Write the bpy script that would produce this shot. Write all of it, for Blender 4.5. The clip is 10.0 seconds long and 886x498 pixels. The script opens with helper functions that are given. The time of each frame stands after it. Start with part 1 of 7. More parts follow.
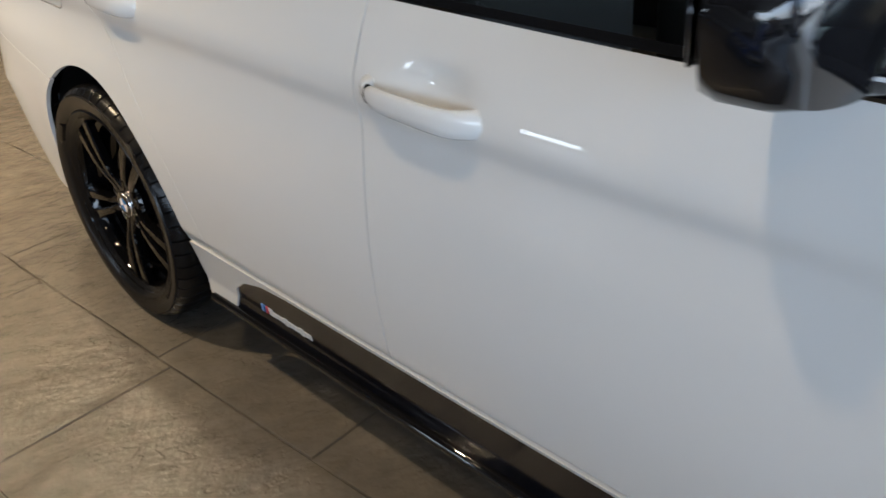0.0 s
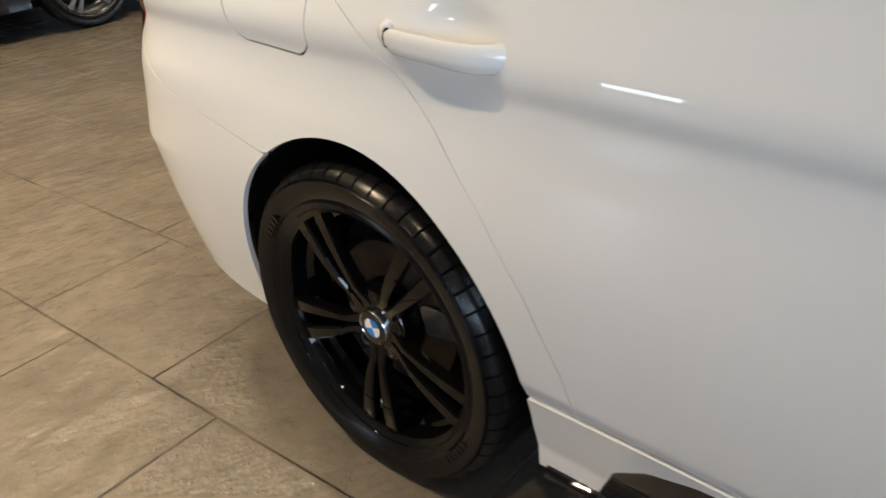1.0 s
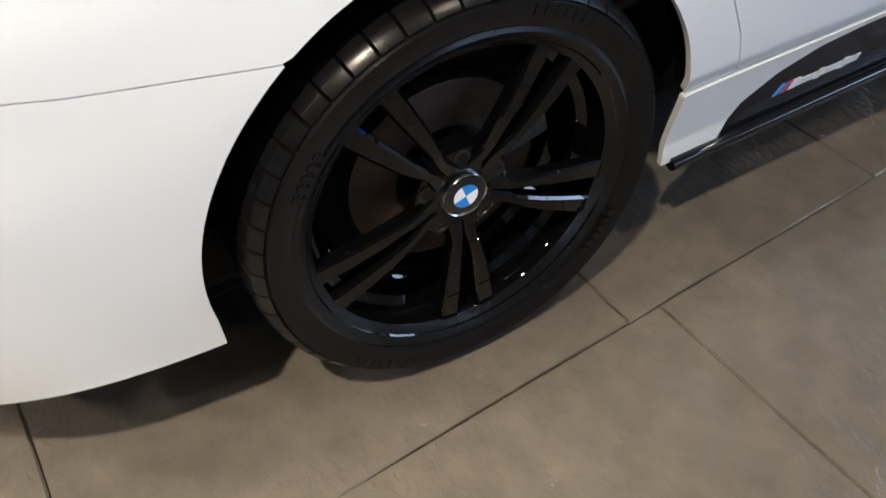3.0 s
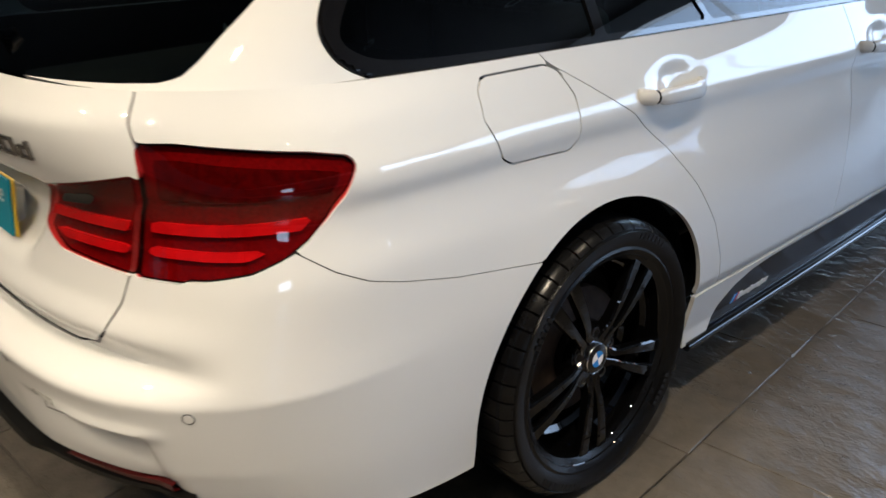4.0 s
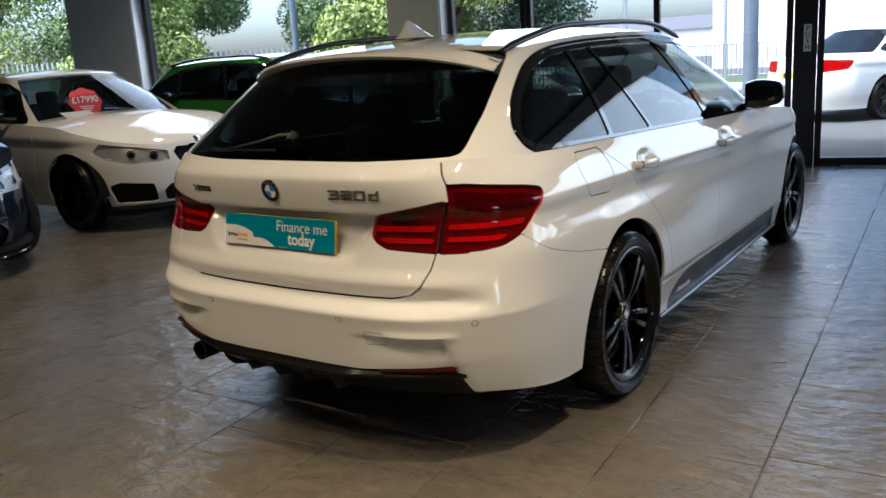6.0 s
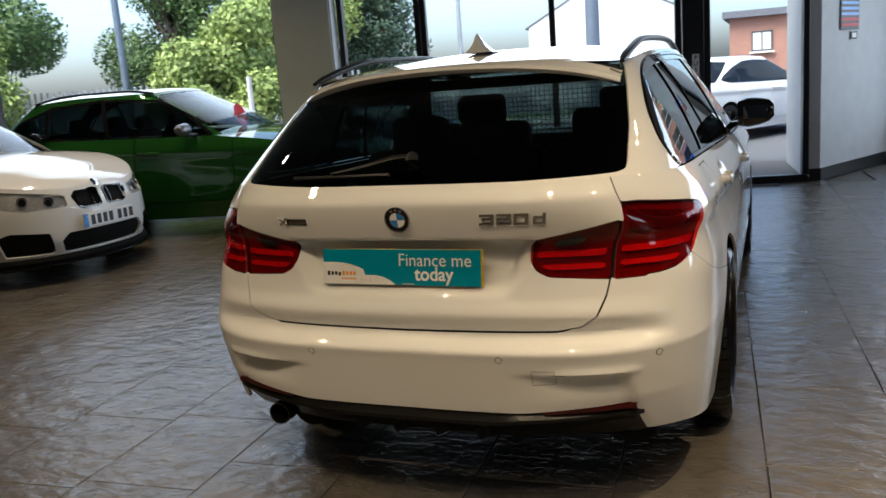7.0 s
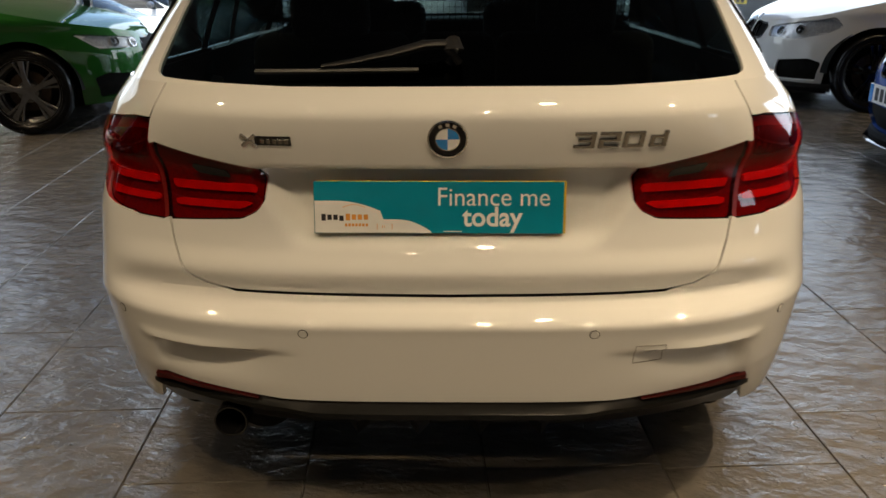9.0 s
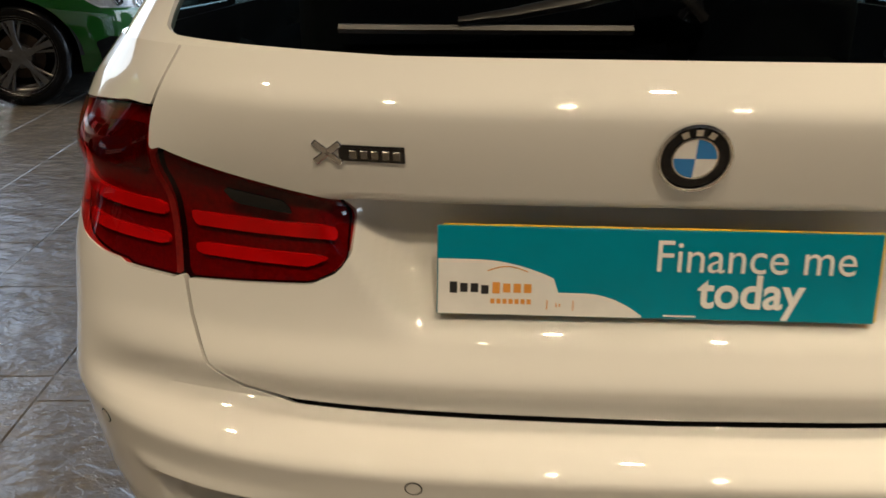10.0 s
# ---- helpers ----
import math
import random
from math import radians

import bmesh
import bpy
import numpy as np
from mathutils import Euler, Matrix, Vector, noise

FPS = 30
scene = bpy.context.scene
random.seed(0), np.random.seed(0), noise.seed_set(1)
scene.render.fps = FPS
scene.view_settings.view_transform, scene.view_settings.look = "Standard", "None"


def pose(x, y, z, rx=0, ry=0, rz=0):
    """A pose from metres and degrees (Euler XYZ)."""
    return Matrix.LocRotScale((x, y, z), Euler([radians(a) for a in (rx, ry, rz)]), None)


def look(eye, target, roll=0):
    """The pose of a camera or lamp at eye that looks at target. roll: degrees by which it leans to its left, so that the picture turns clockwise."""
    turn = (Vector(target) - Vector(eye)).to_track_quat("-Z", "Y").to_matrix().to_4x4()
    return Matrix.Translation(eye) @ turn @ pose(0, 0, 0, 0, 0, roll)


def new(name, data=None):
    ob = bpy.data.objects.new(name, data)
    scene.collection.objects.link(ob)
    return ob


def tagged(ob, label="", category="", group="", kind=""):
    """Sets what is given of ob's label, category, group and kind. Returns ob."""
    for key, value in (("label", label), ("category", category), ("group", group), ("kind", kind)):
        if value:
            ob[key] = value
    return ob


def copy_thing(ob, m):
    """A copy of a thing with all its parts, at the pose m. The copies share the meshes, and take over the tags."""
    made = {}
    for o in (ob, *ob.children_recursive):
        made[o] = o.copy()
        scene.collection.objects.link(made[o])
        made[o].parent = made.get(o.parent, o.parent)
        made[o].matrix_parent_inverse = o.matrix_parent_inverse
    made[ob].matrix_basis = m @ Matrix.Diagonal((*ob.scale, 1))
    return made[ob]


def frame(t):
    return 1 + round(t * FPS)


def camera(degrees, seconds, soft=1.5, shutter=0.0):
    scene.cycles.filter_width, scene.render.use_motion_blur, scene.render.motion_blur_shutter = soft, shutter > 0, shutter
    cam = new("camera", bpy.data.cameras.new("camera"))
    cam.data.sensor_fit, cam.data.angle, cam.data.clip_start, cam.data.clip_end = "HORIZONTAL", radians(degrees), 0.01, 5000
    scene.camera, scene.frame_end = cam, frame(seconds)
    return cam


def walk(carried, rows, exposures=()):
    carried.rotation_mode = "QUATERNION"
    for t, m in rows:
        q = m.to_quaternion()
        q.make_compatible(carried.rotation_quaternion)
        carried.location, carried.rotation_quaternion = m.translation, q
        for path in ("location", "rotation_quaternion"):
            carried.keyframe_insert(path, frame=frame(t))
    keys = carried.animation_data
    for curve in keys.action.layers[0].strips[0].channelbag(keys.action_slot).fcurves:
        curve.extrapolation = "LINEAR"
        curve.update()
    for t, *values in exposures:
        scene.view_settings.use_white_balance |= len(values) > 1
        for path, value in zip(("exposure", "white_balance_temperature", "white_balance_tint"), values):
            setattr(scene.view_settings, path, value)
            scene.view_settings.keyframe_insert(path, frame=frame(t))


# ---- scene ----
cam = camera(55.45, 10.0, soft=1.5, shutter=0.2)
PATH = [
    (0, (1.623, 3.106, 1.222), (0.444, 1.806, 0.264), -4.83),
    (0.5, (1.621, 2.612, 1.184), (0.448, 1.296, 0.240), -5.89),
    (1, (1.673, 2.086, 1.180), (0.451, 0.819, 0.230), -6.11),
    (1.5, (1.634, 1.641, 1.124), (0.348, 0.606, -0.005), -8.81),
    (2.1, (1.641, 1.183, 1.069), (0.253, 0.746, -0.303), -10.27),
    (3.3, (1.637, 0.401, 1.158), (0.401, 1.293, -0.137), -4.26),
    (3.5, (1.664, 0.208, 1.186), (0.397, 1.273, 0.063), -4.02),
    (4, (1.845, -0.294, 1.288), (0.479, 0.941, 0.507), -2.17),
    (4.5, (2.012, -0.832, 1.329), (0.687, 0.519, 0.683), -3.13),
    (5, (2.210, -1.307, 1.324), (0.955, 0.131, 0.728), -3.14),
    (5.5, (2.290, -1.664, 1.361), (1.082, -0.166, 0.818), -2.65),
    (6, (2.078, -1.929, 1.355), (0.968, -0.328, 0.901), -3.65),
    (6.2, (1.885, -2.015, 1.347), (0.803, -0.392, 0.908), -3.91),
    (7.3, (0.751, -2.170, 1.328), (0.157, -0.300, 0.931), -3.7),
    (7.5, (0.596, -2.143, 1.329), (0.064, -0.258, 0.925), -2.95),
    (8, (0.308, -2.181, 1.315), (0.033, -0.236, 0.943), -2.12),
    (8.2, (0.242, -2.174, 1.306), (0.044, -0.220, 0.926), -1.56),
    (8.5, (0.181, -2.067, 1.301), (0.018, -0.132, 0.824), -0.96),
    (9, (0.026, -1.583, 1.283), (-0.016, 0.304, 0.622), -0.41),
    (9.5, (-0.120, -1.117, 1.235), (-0.178, 0.739, 0.492), 0.86),
    (10, (-0.245, -0.827, 1.171), (-0.302, 1.037, 0.449), 0.53),
]
walk(cam, [(t, look(eye, target, roll)) for t, eye, target, roll in PATH], exposures=[(0.0,3.15,6050,10),(1.0,3.15,6050,10),(1.5,3.05,5950,10),(2.0,3.6,5700,10),(3.5,3.4,5150,10),(4.0,2.85,5350,10),(4.5,2.5,5500,10),(5.5,2.45,5800,10),(6.2,2.35,5900,10),(7.5,2.15,6350,10),(8.5,2.1,6450,10),(9.3,2.5,6350,10),(10.0,2.7,6000,10)])

# ---------------------------------------------------------------- sky, sun, lamps
world = bpy.data.worlds.new("sky")
scene.world = world
world.use_nodes = True
wn, wl = world.node_tree.nodes, world.node_tree.links
sky = wn.new("ShaderNodeTexSky")
sky.sky_type = "NISHITA"
sky.sun_disc = False
sky.sun_elevation = radians(60)
sky.sun_rotation = radians(209)
sky.air_density = 0.7
sky.dust_density = 4.0
sky.ozone_density = 0.6
wl.new(sky.outputs["Color"], wn["Background"].inputs["Color"])
wn["Background"].inputs["Strength"].default_value = 0.15
sun = new("sun", bpy.data.lights.new("sun", "SUN"))
sun.data.energy, sun.data.angle, sun.data.color = 0.85, radians(30), (1.0, 0.97, 0.93)
sun.matrix_basis = look((-5, -9, 16), (0, 0, 0))

CEIL = 3.9
# downlights: x, y, watts, spread
LAMPS = [(2.4, -1.7, 8, 80), (2.2, -0.3, 14, 85), (2.15, 2.2, 2.5, 95), (0.2, -2.1, 10, 120), (-1.3, -1.9, 8.5, 120), (1.3, -2.6, 9, 120), (-2.3, 0.2, 3, 110), (-0.4, -4.0, 3, 110), (2.2, -4.0, 3.5, 110), (-3.2, -2.4, 4, 110), (0.6, -0.2, 2.0, 110), (-3.6, 2.0, 9, 120), (-5.4, 4.4, 9, 120), (-2.4, 4.2, 4, 120), (4.4, 1.2, 2, 110), (4.5, 3.3, 2, 110), (3.2, 4.6, 2, 110), (4.6, 5.4, 2, 110), (6.4, 2.4, 2, 110), (4.75, -2.3, 2, 110), (4.4, -0.9, 2, 110), (6.9, -4.0, 2, 110), (5.4, -6.2, 2, 110)]
for lx, ly, watts, spread in LAMPS:
    ld = bpy.data.lights.new("downlight", "AREA")
    ld.shape, ld.size, ld.energy, ld.color = "DISK", 0.12, watts * 0.62, (1.0, 0.755, 0.46)
    ld.spread = radians(spread)
    lo = new("downlight", ld)
    lo.matrix_basis = look((lx, ly, CEIL - 0.03), (lx, ly, 0))

# daylight in the openings of the glazed front
BAYS = [((-1.2, 6.72, 2.0), (-0.5, 0, 1.2), 3.4, 30), ((-6.05, 5.80, 2.0), (-5.2, 0, 1.0), 3.3, 20), ((6.3, 8.88, 1.95), (6.0, 0, 1.0), 7.0, 62)]
# bays of the side glazing
BAYS += [((10.15, 5.64 + 2.16 * k, 1.85), (0.0, 5.64 + 2.16 * k, 1.2), 1.9, 23) for k in range(2)]
NARROW = ((10.15, -4.3, 1.45), (0.0, -4.3, 1.2), 1.3, 7)
BAYS.append(NARROW)
for at, to, wx, watts in BAYS:
    ld = bpy.data.lights.new("front_daylight", "AREA")
    ld.shape, ld.size, ld.size_y, ld.energy, ld.color = "RECTANGLE", wx, 2.8 if wx > 1.5 else 1.0, watts * 0.62, (0.84, 0.93, 1.0)
    new("front_daylight", ld).matrix_basis = look(at, to)

# ---------------------------------------------------------------- materials
def mat(name):
    m = bpy.data.materials.new(name)
    m.use_nodes = True
    return m, m.node_tree.nodes, m.node_tree.links, m.node_tree.nodes["Principled BSDF"]


def noise_tex(nt, nl, scale, detail=4.0, rough=0.55, coords="Object"):
    tc = nt.new("ShaderNodeTexCoord")
    n = nt.new("ShaderNodeTexNoise")
    n.inputs["Scale"].default_value = scale
    n.inputs["Detail"].default_value = detail
    n.inputs["Roughness"].default_value = rough
    if coords == "World":
        geo = nt.new("ShaderNodeNewGeometry")
        nl.new(geo.outputs["Position"], n.inputs["Vector"])
    else:
        nl.new(tc.outputs[coords], n.inputs["Vector"])
    return n


def ramp(nt, nl, src, stops):
    r = nt.new("ShaderNodeValToRGB")
    e = r.color_ramp.elements
    while len(e) < len(stops):
        e.new(0.5)
    for k, (pos, col) in enumerate(stops):
        e[k].position = pos
        e[k].color = (*col, 1) if len(col) == 3 else col
    nl.new(src, r.inputs["Fac"])
    return r


def bump(nt, nl, src, bsdf, strength, distance, prev=None):
    b = nt.new("ShaderNodeBump")
    b.inputs["Strength"].default_value = strength
    b.inputs["Distance"].default_value = distance
    nl.new(src, b.inputs["Height"])
    if prev is not None:
        nl.new(prev.outputs["Normal"], b.inputs["Normal"])
    nl.new(b.outputs["Normal"], bsdf.inputs["Normal"])
    return b


def paint(name, col, metallic=0.0, rough=0.32, coat_ior=1.58):
    m, nt, nl, b = mat(name)
    b.inputs["Base Color"].default_value = (*col, 1)
    b.inputs["Metallic"].default_value = metallic
    b.inputs["Roughness"].default_value = rough
    b.inputs["Specular IOR Level"].default_value = 0.0
    b.inputs["Coat Weight"].default_value = 1.0
    b.inputs["Coat IOR"].default_value = coat_ior
    b.inputs["Coat Roughness"].default_value = 0.025
    n = noise_tex(nt, nl, 260, 2)
    bump(nt, nl, n.outputs["Fac"], b, 0.03, 0.0006)
    d = noise_tex(nt, nl, 7, 6, 0.7)
    r = ramp(nt, nl, d.outputs["Fac"], [(0.3, (0.006,) * 3), (0.75, (0.022,) * 3)])
    nl.new(r.outputs["Color"], b.inputs["Coat Roughness"])
    return m


def simple(name, col, rough=0.5, metallic=0.0, var=0.25, scale=40.0, bump_s=0.0, coat=0.0, spec=0.5):
    m, nt, nl, b = mat(name)
    n = noise_tex(nt, nl, scale, 5)
    lo = tuple(c * (1 - var) for c in col)
    hi = tuple(min(1, c * (1 + var)) for c in col)
    r = ramp(nt, nl, n.outputs["Fac"], [(0.3, lo), (0.7, hi)])
    nl.new(r.outputs["Color"], b.inputs["Base Color"])
    b.inputs["Roughness"].default_value = rough
    b.inputs["Metallic"].default_value = metallic
    b.inputs["Coat Weight"].default_value = coat
    b.inputs["Specular IOR Level"].default_value = spec
    if bump_s:
        bump(nt, nl, n.outputs["Fac"], b, bump_s, 0.002)
    return m


def glass(name, tint, gloss_rough=0.0, ior=1.5):
    m, nt, nl, b = mat(name)
    nt.remove(b)
    out = nt["Material Output"]
    tr = nt.new("ShaderNodeBsdfTransparent")
    tr.inputs["Color"].default_value = (*tint, 1)
    gl = nt.new("ShaderNodeBsdfGlossy")
    gl.inputs["Roughness"].default_value = gloss_rough
    f0 = ((ior - 1) / (ior + 1)) ** 2
    lw = nt.new("ShaderNodeLayerWeight")
    lw.inputs["Blend"].default_value = 0.5
    pw = nt.new("ShaderNodeMath")
    pw.operation = "POWER"
    pw.inputs[1].default_value = 5.0
    nl.new(lw.outputs["Facing"], pw.inputs[0])
    fr = nt.new("ShaderNodeMath")
    fr.operation = "MULTIPLY_ADD"
    fr.inputs[1].default_value, fr.inputs[2].default_value = 1 - f0, f0
    nl.new(pw.outputs["Value"], fr.inputs[0])
    mx = nt.new("ShaderNodeMixShader")
    nl.new(fr.outputs["Value"], mx.inputs["Fac"])
    nl.new(tr.outputs["BSDF"], mx.inputs[1])
    nl.new(gl.outputs["BSDF"], mx.inputs[2])
    nl.new(mx.outputs["Shader"], out.inputs["Surface"])
    return m


def emitter(name, col, strength):
    m, nt, nl, b = mat(name)
    b.inputs["Base Color"].default_value = (*col, 1)
    b.inputs["Emission Color"].default_value = (*col, 1)
    b.inputs["Emission Strength"].default_value = strength
    return m


WHITE = paint("white_car_paint", (0.71, 0.71, 0.70))
GREEN = paint("green_metallic_paint", (0.014, 0.082, 0.013), 0.25, 0.38)
NAVY = paint("navy_metallic_paint", (0.007, 0.009, 0.018), 0.2, 0.35)
BLUE = paint("blue_metallic_paint", (0.02, 0.07, 0.32), 0.4, 0.35)
SILVER = paint("grey_metallic_paint", (0.045, 0.049, 0.056), 0.1, 0.35)
GLOSS_BLACK = paint("gloss_black", (0.006, 0.006, 0.007), 0.0, 0.2)
SATIN_BLACK = simple("satin_black_plastic", (0.010, 0.010, 0.011), 0.36, 0, 0.3, 90, 0.05, spec=0.3)
SILL_BLACK = simple("dark_sill_film", (0.005, 0.0055, 0.008), 0.14, 0, 0.3, 60, 0.01, spec=0.3)
DARK = simple("dark_cavity", (0.008, 0.008, 0.008), 0.8, 0, 0.3, 20, spec=0.1)
RUBBER = simple("tyre_rubber", (0.005, 0.005, 0.0055), 0.24, 0, 0.35, 55, 0.06, spec=0.22)
RIM_BLACK = paint("gloss_black_alloy", (0.0018, 0.0018, 0.002), 0.0, 0.3, 1.42)
RIM_GREY = simple("grey_alloy", (0.16, 0.16, 0.165), 0.32, 0.7, 0.15, 30)
CHROME = simple("chrome", (0.75, 0.75, 0.77), 0.12, 1.0, 0.05, 30)
LAMP_SILVER = simple("silvered_lamp_housing", (0.42, 0.43, 0.45), 0.28, 0.4, 0.2, 60)
STEEL = simple("worn_brake_disc", (0.05, 0.034, 0.026), 0.5, 0.6, 0.4, 25, 0.1)
CALIPER = simple("cast_caliper", (0.08, 0.078, 0.075), 0.55, 0.5, 0.3, 50, 0.2)
FABRIC = simple("black_seat_fabric", (0.015, 0.015, 0.016), 0.85, 0, 0.3, 200, 0.1)
TINT = glass("privacy_glass", (0.09, 0.125, 0.125))
CLEAR = glass("clear_car_glass", (0.62, 0.68, 0.67))
PANE = glass("window_pane_glass", (0.90, 0.94, 0.93))
RED_LENS = glass("red_lamp_lens", (0.58, 0.02, 0.015))
CLEAR_LENS = glass("clear_lamp_lens", (0.9, 0.9, 0.9))
SMOKE_LENS = glass("dark_lamp_lens", (0.30, 0.04, 0.03))
RED_BAR = simple("red_light_bar", (0.78, 0.07, 0.05), 0.22, 0, 0.15, 30)
DEEP_RED = simple("deep_red_reflector", (0.17, 0.012, 0.010), 0.28, 0, 0.3, 160, 0.1)
INDICATOR = simple("amber_red_reflector", (0.17, 0.022, 0.008), 0.16, 0.6, 0.5, 70, 0.8)
REFLECTOR = simple("dark_red_reflector", (0.045, 0.002, 0.002), 0.3, 0, 0.2, 60, spec=0.25)
WHITE_PLASTIC = simple("white_plastic", (0.8, 0.8, 0.8), 0.4, 0, 0.04, 20)
TEAL = simple("teal_print", (0.0, 0.24, 0.36), 0.3, 0, 0.05, 20, 0, 0.3)
YELLOW = simple("yellow_plate", (0.72, 0.50, 0.03), 0.35, 0, 0.05, 20)
ROUNDEL_BLUE = simple("badge_blue", (0.02, 0.22, 0.65), 0.2, 0, 0.03, 20, 0, 1.0)
DARK_CHROME = simple("dark_chrome", (0.30, 0.29, 0.28), 0.16, 1.0, 0.05, 30)
DIFFUSER = simple("black_diffuser_plastic", (0.005, 0.005, 0.005), 0.3, 0, 0.3, 60, 0.03, spec=0.22)
INK = simple("dark_ink", (0.02, 0.02, 0.025), 0.5, 0, 0.05, 20)
ORANGE = simple("orange_print", (0.75, 0.33, 0.06), 0.4, 0, 0.05, 20)
RED_CARD = simple("red_card", (0.62, 0.03, 0.04), 0.55, 0, 0.1, 20)
PALE_BLUE = simple("pale_blue_print", (0.15, 0.35, 0.8), 0.4, 0, 0.05, 20)


# ---------------------------------------------------------------- mesh helpers
def mk(name, verts, faces, material, parent=None, label="", smooth=True, angle=38, m=None):
    me = bpy.data.meshes.new(name)
    me.from_pydata([tuple(v) for v in verts], [], [tuple(f) for f in faces])
    me.materials.append(material)
    if smooth:
        me.polygons.foreach_set("use_smooth", [True] * len(me.polygons))
        me.set_sharp_from_angle(angle=radians(angle))
    me.update()
    ob = new(name, me)
    if m is not None:
        ob.matrix_basis = m
    if parent is not None:
        ob.parent = parent
    if label:
        tagged(ob, label)
    return ob


def part(name, bm, material, parent=None, label="", smooth=True, angle=38, m=None):
    me = bpy.data.meshes.new(name)
    bm.to_mesh(me)
    bm.free()
    me.materials.append(material)
    if smooth:
        me.polygons.foreach_set("use_smooth", [True] * len(me.polygons))
        me.set_sharp_from_angle(angle=radians(angle))
    ob = new(name, me)
    if m is not None:
        ob.matrix_basis = m
    if parent is not None:
        ob.parent = parent
    if label:
        tagged(ob, label)
    return ob


def thing(name, label, category, m=None, group="", kind=""):
    ob = new(name)
    if m is not None:
        ob.matrix_basis = m
    return tagged(ob, label, category, group, kind)


def box_bm(x0, x1, y0, y1, z0, z1, bevel=0.0, seg=2, bm=None):
    own = bmesh.new() if bm is None else bm
    g = bmesh.ops.create_cube(own, size=1.0)
    for v in g["verts"]:
        v.co = Vector(((x0 + x1) / 2 + v.co.x * (x1 - x0), (y0 + y1) / 2 + v.co.y * (y1 - y0), (z0 + z1) / 2 + v.co.z * (z1 - z0)))
    if bevel:
        es = list({e for v in g["verts"] for e in v.link_edges})
        bmesh.ops.bevel(own, geom=es, offset=bevel, segments=seg, affect="EDGES", profile=0.5)
    return own


def tube(points, radius, sides=8, closed=False, flat=1.0):
    """A round bar along points: verts and faces. flat squeezes it in z."""
    pts = [Vector(p) for p in points]
    n = len(pts)
    verts, faces = [], []
    for i, p in enumerate(pts):
        a = pts[i - 1] if (i or closed) else pts[i]
        b = pts[(i + 1) % n] if (i < n - 1 or closed) else pts[i]
        t = (b - a).normalized()
        u = t.cross(Vector((0, 0, 1)))
        u = u.normalized() if u.length > 1e-4 else Vector((1, 0, 0))
        w = u.cross(t)
        r = radius[i] if isinstance(radius, (list, tuple)) else radius
        for k in range(sides):
            c = 2 * math.pi * k / sides
            verts.append(p + u * (r * math.cos(c)) + w * (r * flat * math.sin(c)))
    for i in range(n if closed else n - 1):
        for k in range(sides):
            j = (i + 1) % n
            faces.append((i * sides + k, i * sides + (k + 1) % sides, j * sides + (k + 1) % sides, j * sides + k))
    if not closed:
        faces.append(tuple(range(sides - 1, -1, -1)))
        faces.append(tuple((n - 1) * sides + k for k in range(sides)))
    return verts, faces


def lathe(profile, segs=48, start=0.0, sweep=2 * math.pi):
    """Turns (radius, x) pairs round the x axis: verts and faces."""
    verts, faces = [], []
    full = abs(sweep - 2 * math.pi) < 1e-6
    m = segs if full else segs + 1
    for i in range(m):
        a = start + sweep * i / segs
        for r, x in profile:
            verts.append((x, r * math.cos(a), r * math.sin(a)))
    k = len(profile)
    for i in range(segs):
        j = (i + 1) % m
        for q in range(k - 1):
            faces.append((i * k + q, i * k + q + 1, j * k + q + 1, j * k + q))
    return verts, faces


def pchip(xs, ys):
    xs, ys = np.array(xs, float), np.array(ys, float)
    h, d = np.diff(xs), np.diff(ys) / np.diff(xs)
    m = np.zeros_like(ys)
    m[0], m[-1] = d[0], d[-1]
    for i in range(1, len(xs) - 1):
        if d[i - 1] * d[i] > 0:
            m[i] = 2 * d[i - 1] * d[i] / (d[i - 1] + d[i])

    def f(x):
        x = np.clip(np.asarray(x, float), xs[0], xs[-1])
        i = np.clip(np.searchsorted(xs, x) - 1, 0, len(xs) - 2)
        t = (x - xs[i]) / h[i]
        return (1 + 2 * t) * (1 - t) ** 2 * ys[i] + t * (1 - t) ** 2 * h[i] * m[i] + t * t * (3 - 2 * t) * ys[i + 1] + t * t * (t - 1) * h[i] * m[i + 1]
    return f


def sstep(a, b, x):
    t = np.clip((np.asarray(x, float) - a) / (b - a), 0, 1)
    return t * t * (3 - 2 * t)


def poly_sd(px, pz, poly):
    """Signed distance to a polygon, negative inside."""
    px, pz = np.asarray(px, float), np.asarray(pz, float)
    d = np.full(px.shape, 1e9)
    inside = np.zeros(px.shape, bool)
    n = len(poly)
    for i in range(n):
        (ax, az), (bx, bz) = poly[i], poly[(i + 1) % n]
        ex, ez = bx - ax, bz - az
        t = np.clip(((px - ax) * ex + (pz - az) * ez) / (ex * ex + ez * ez + 1e-12), 0, 1)
        d = np.minimum(d, np.hypot(px - ax - t * ex, pz - az - t * ez))
        cross = ((az > pz) != (bz > pz)) & (px < (bx - ax) * (pz - az) / (bz - az + 1e-12) + ax)
        inside ^= cross
    return np.where(inside, -d, d)


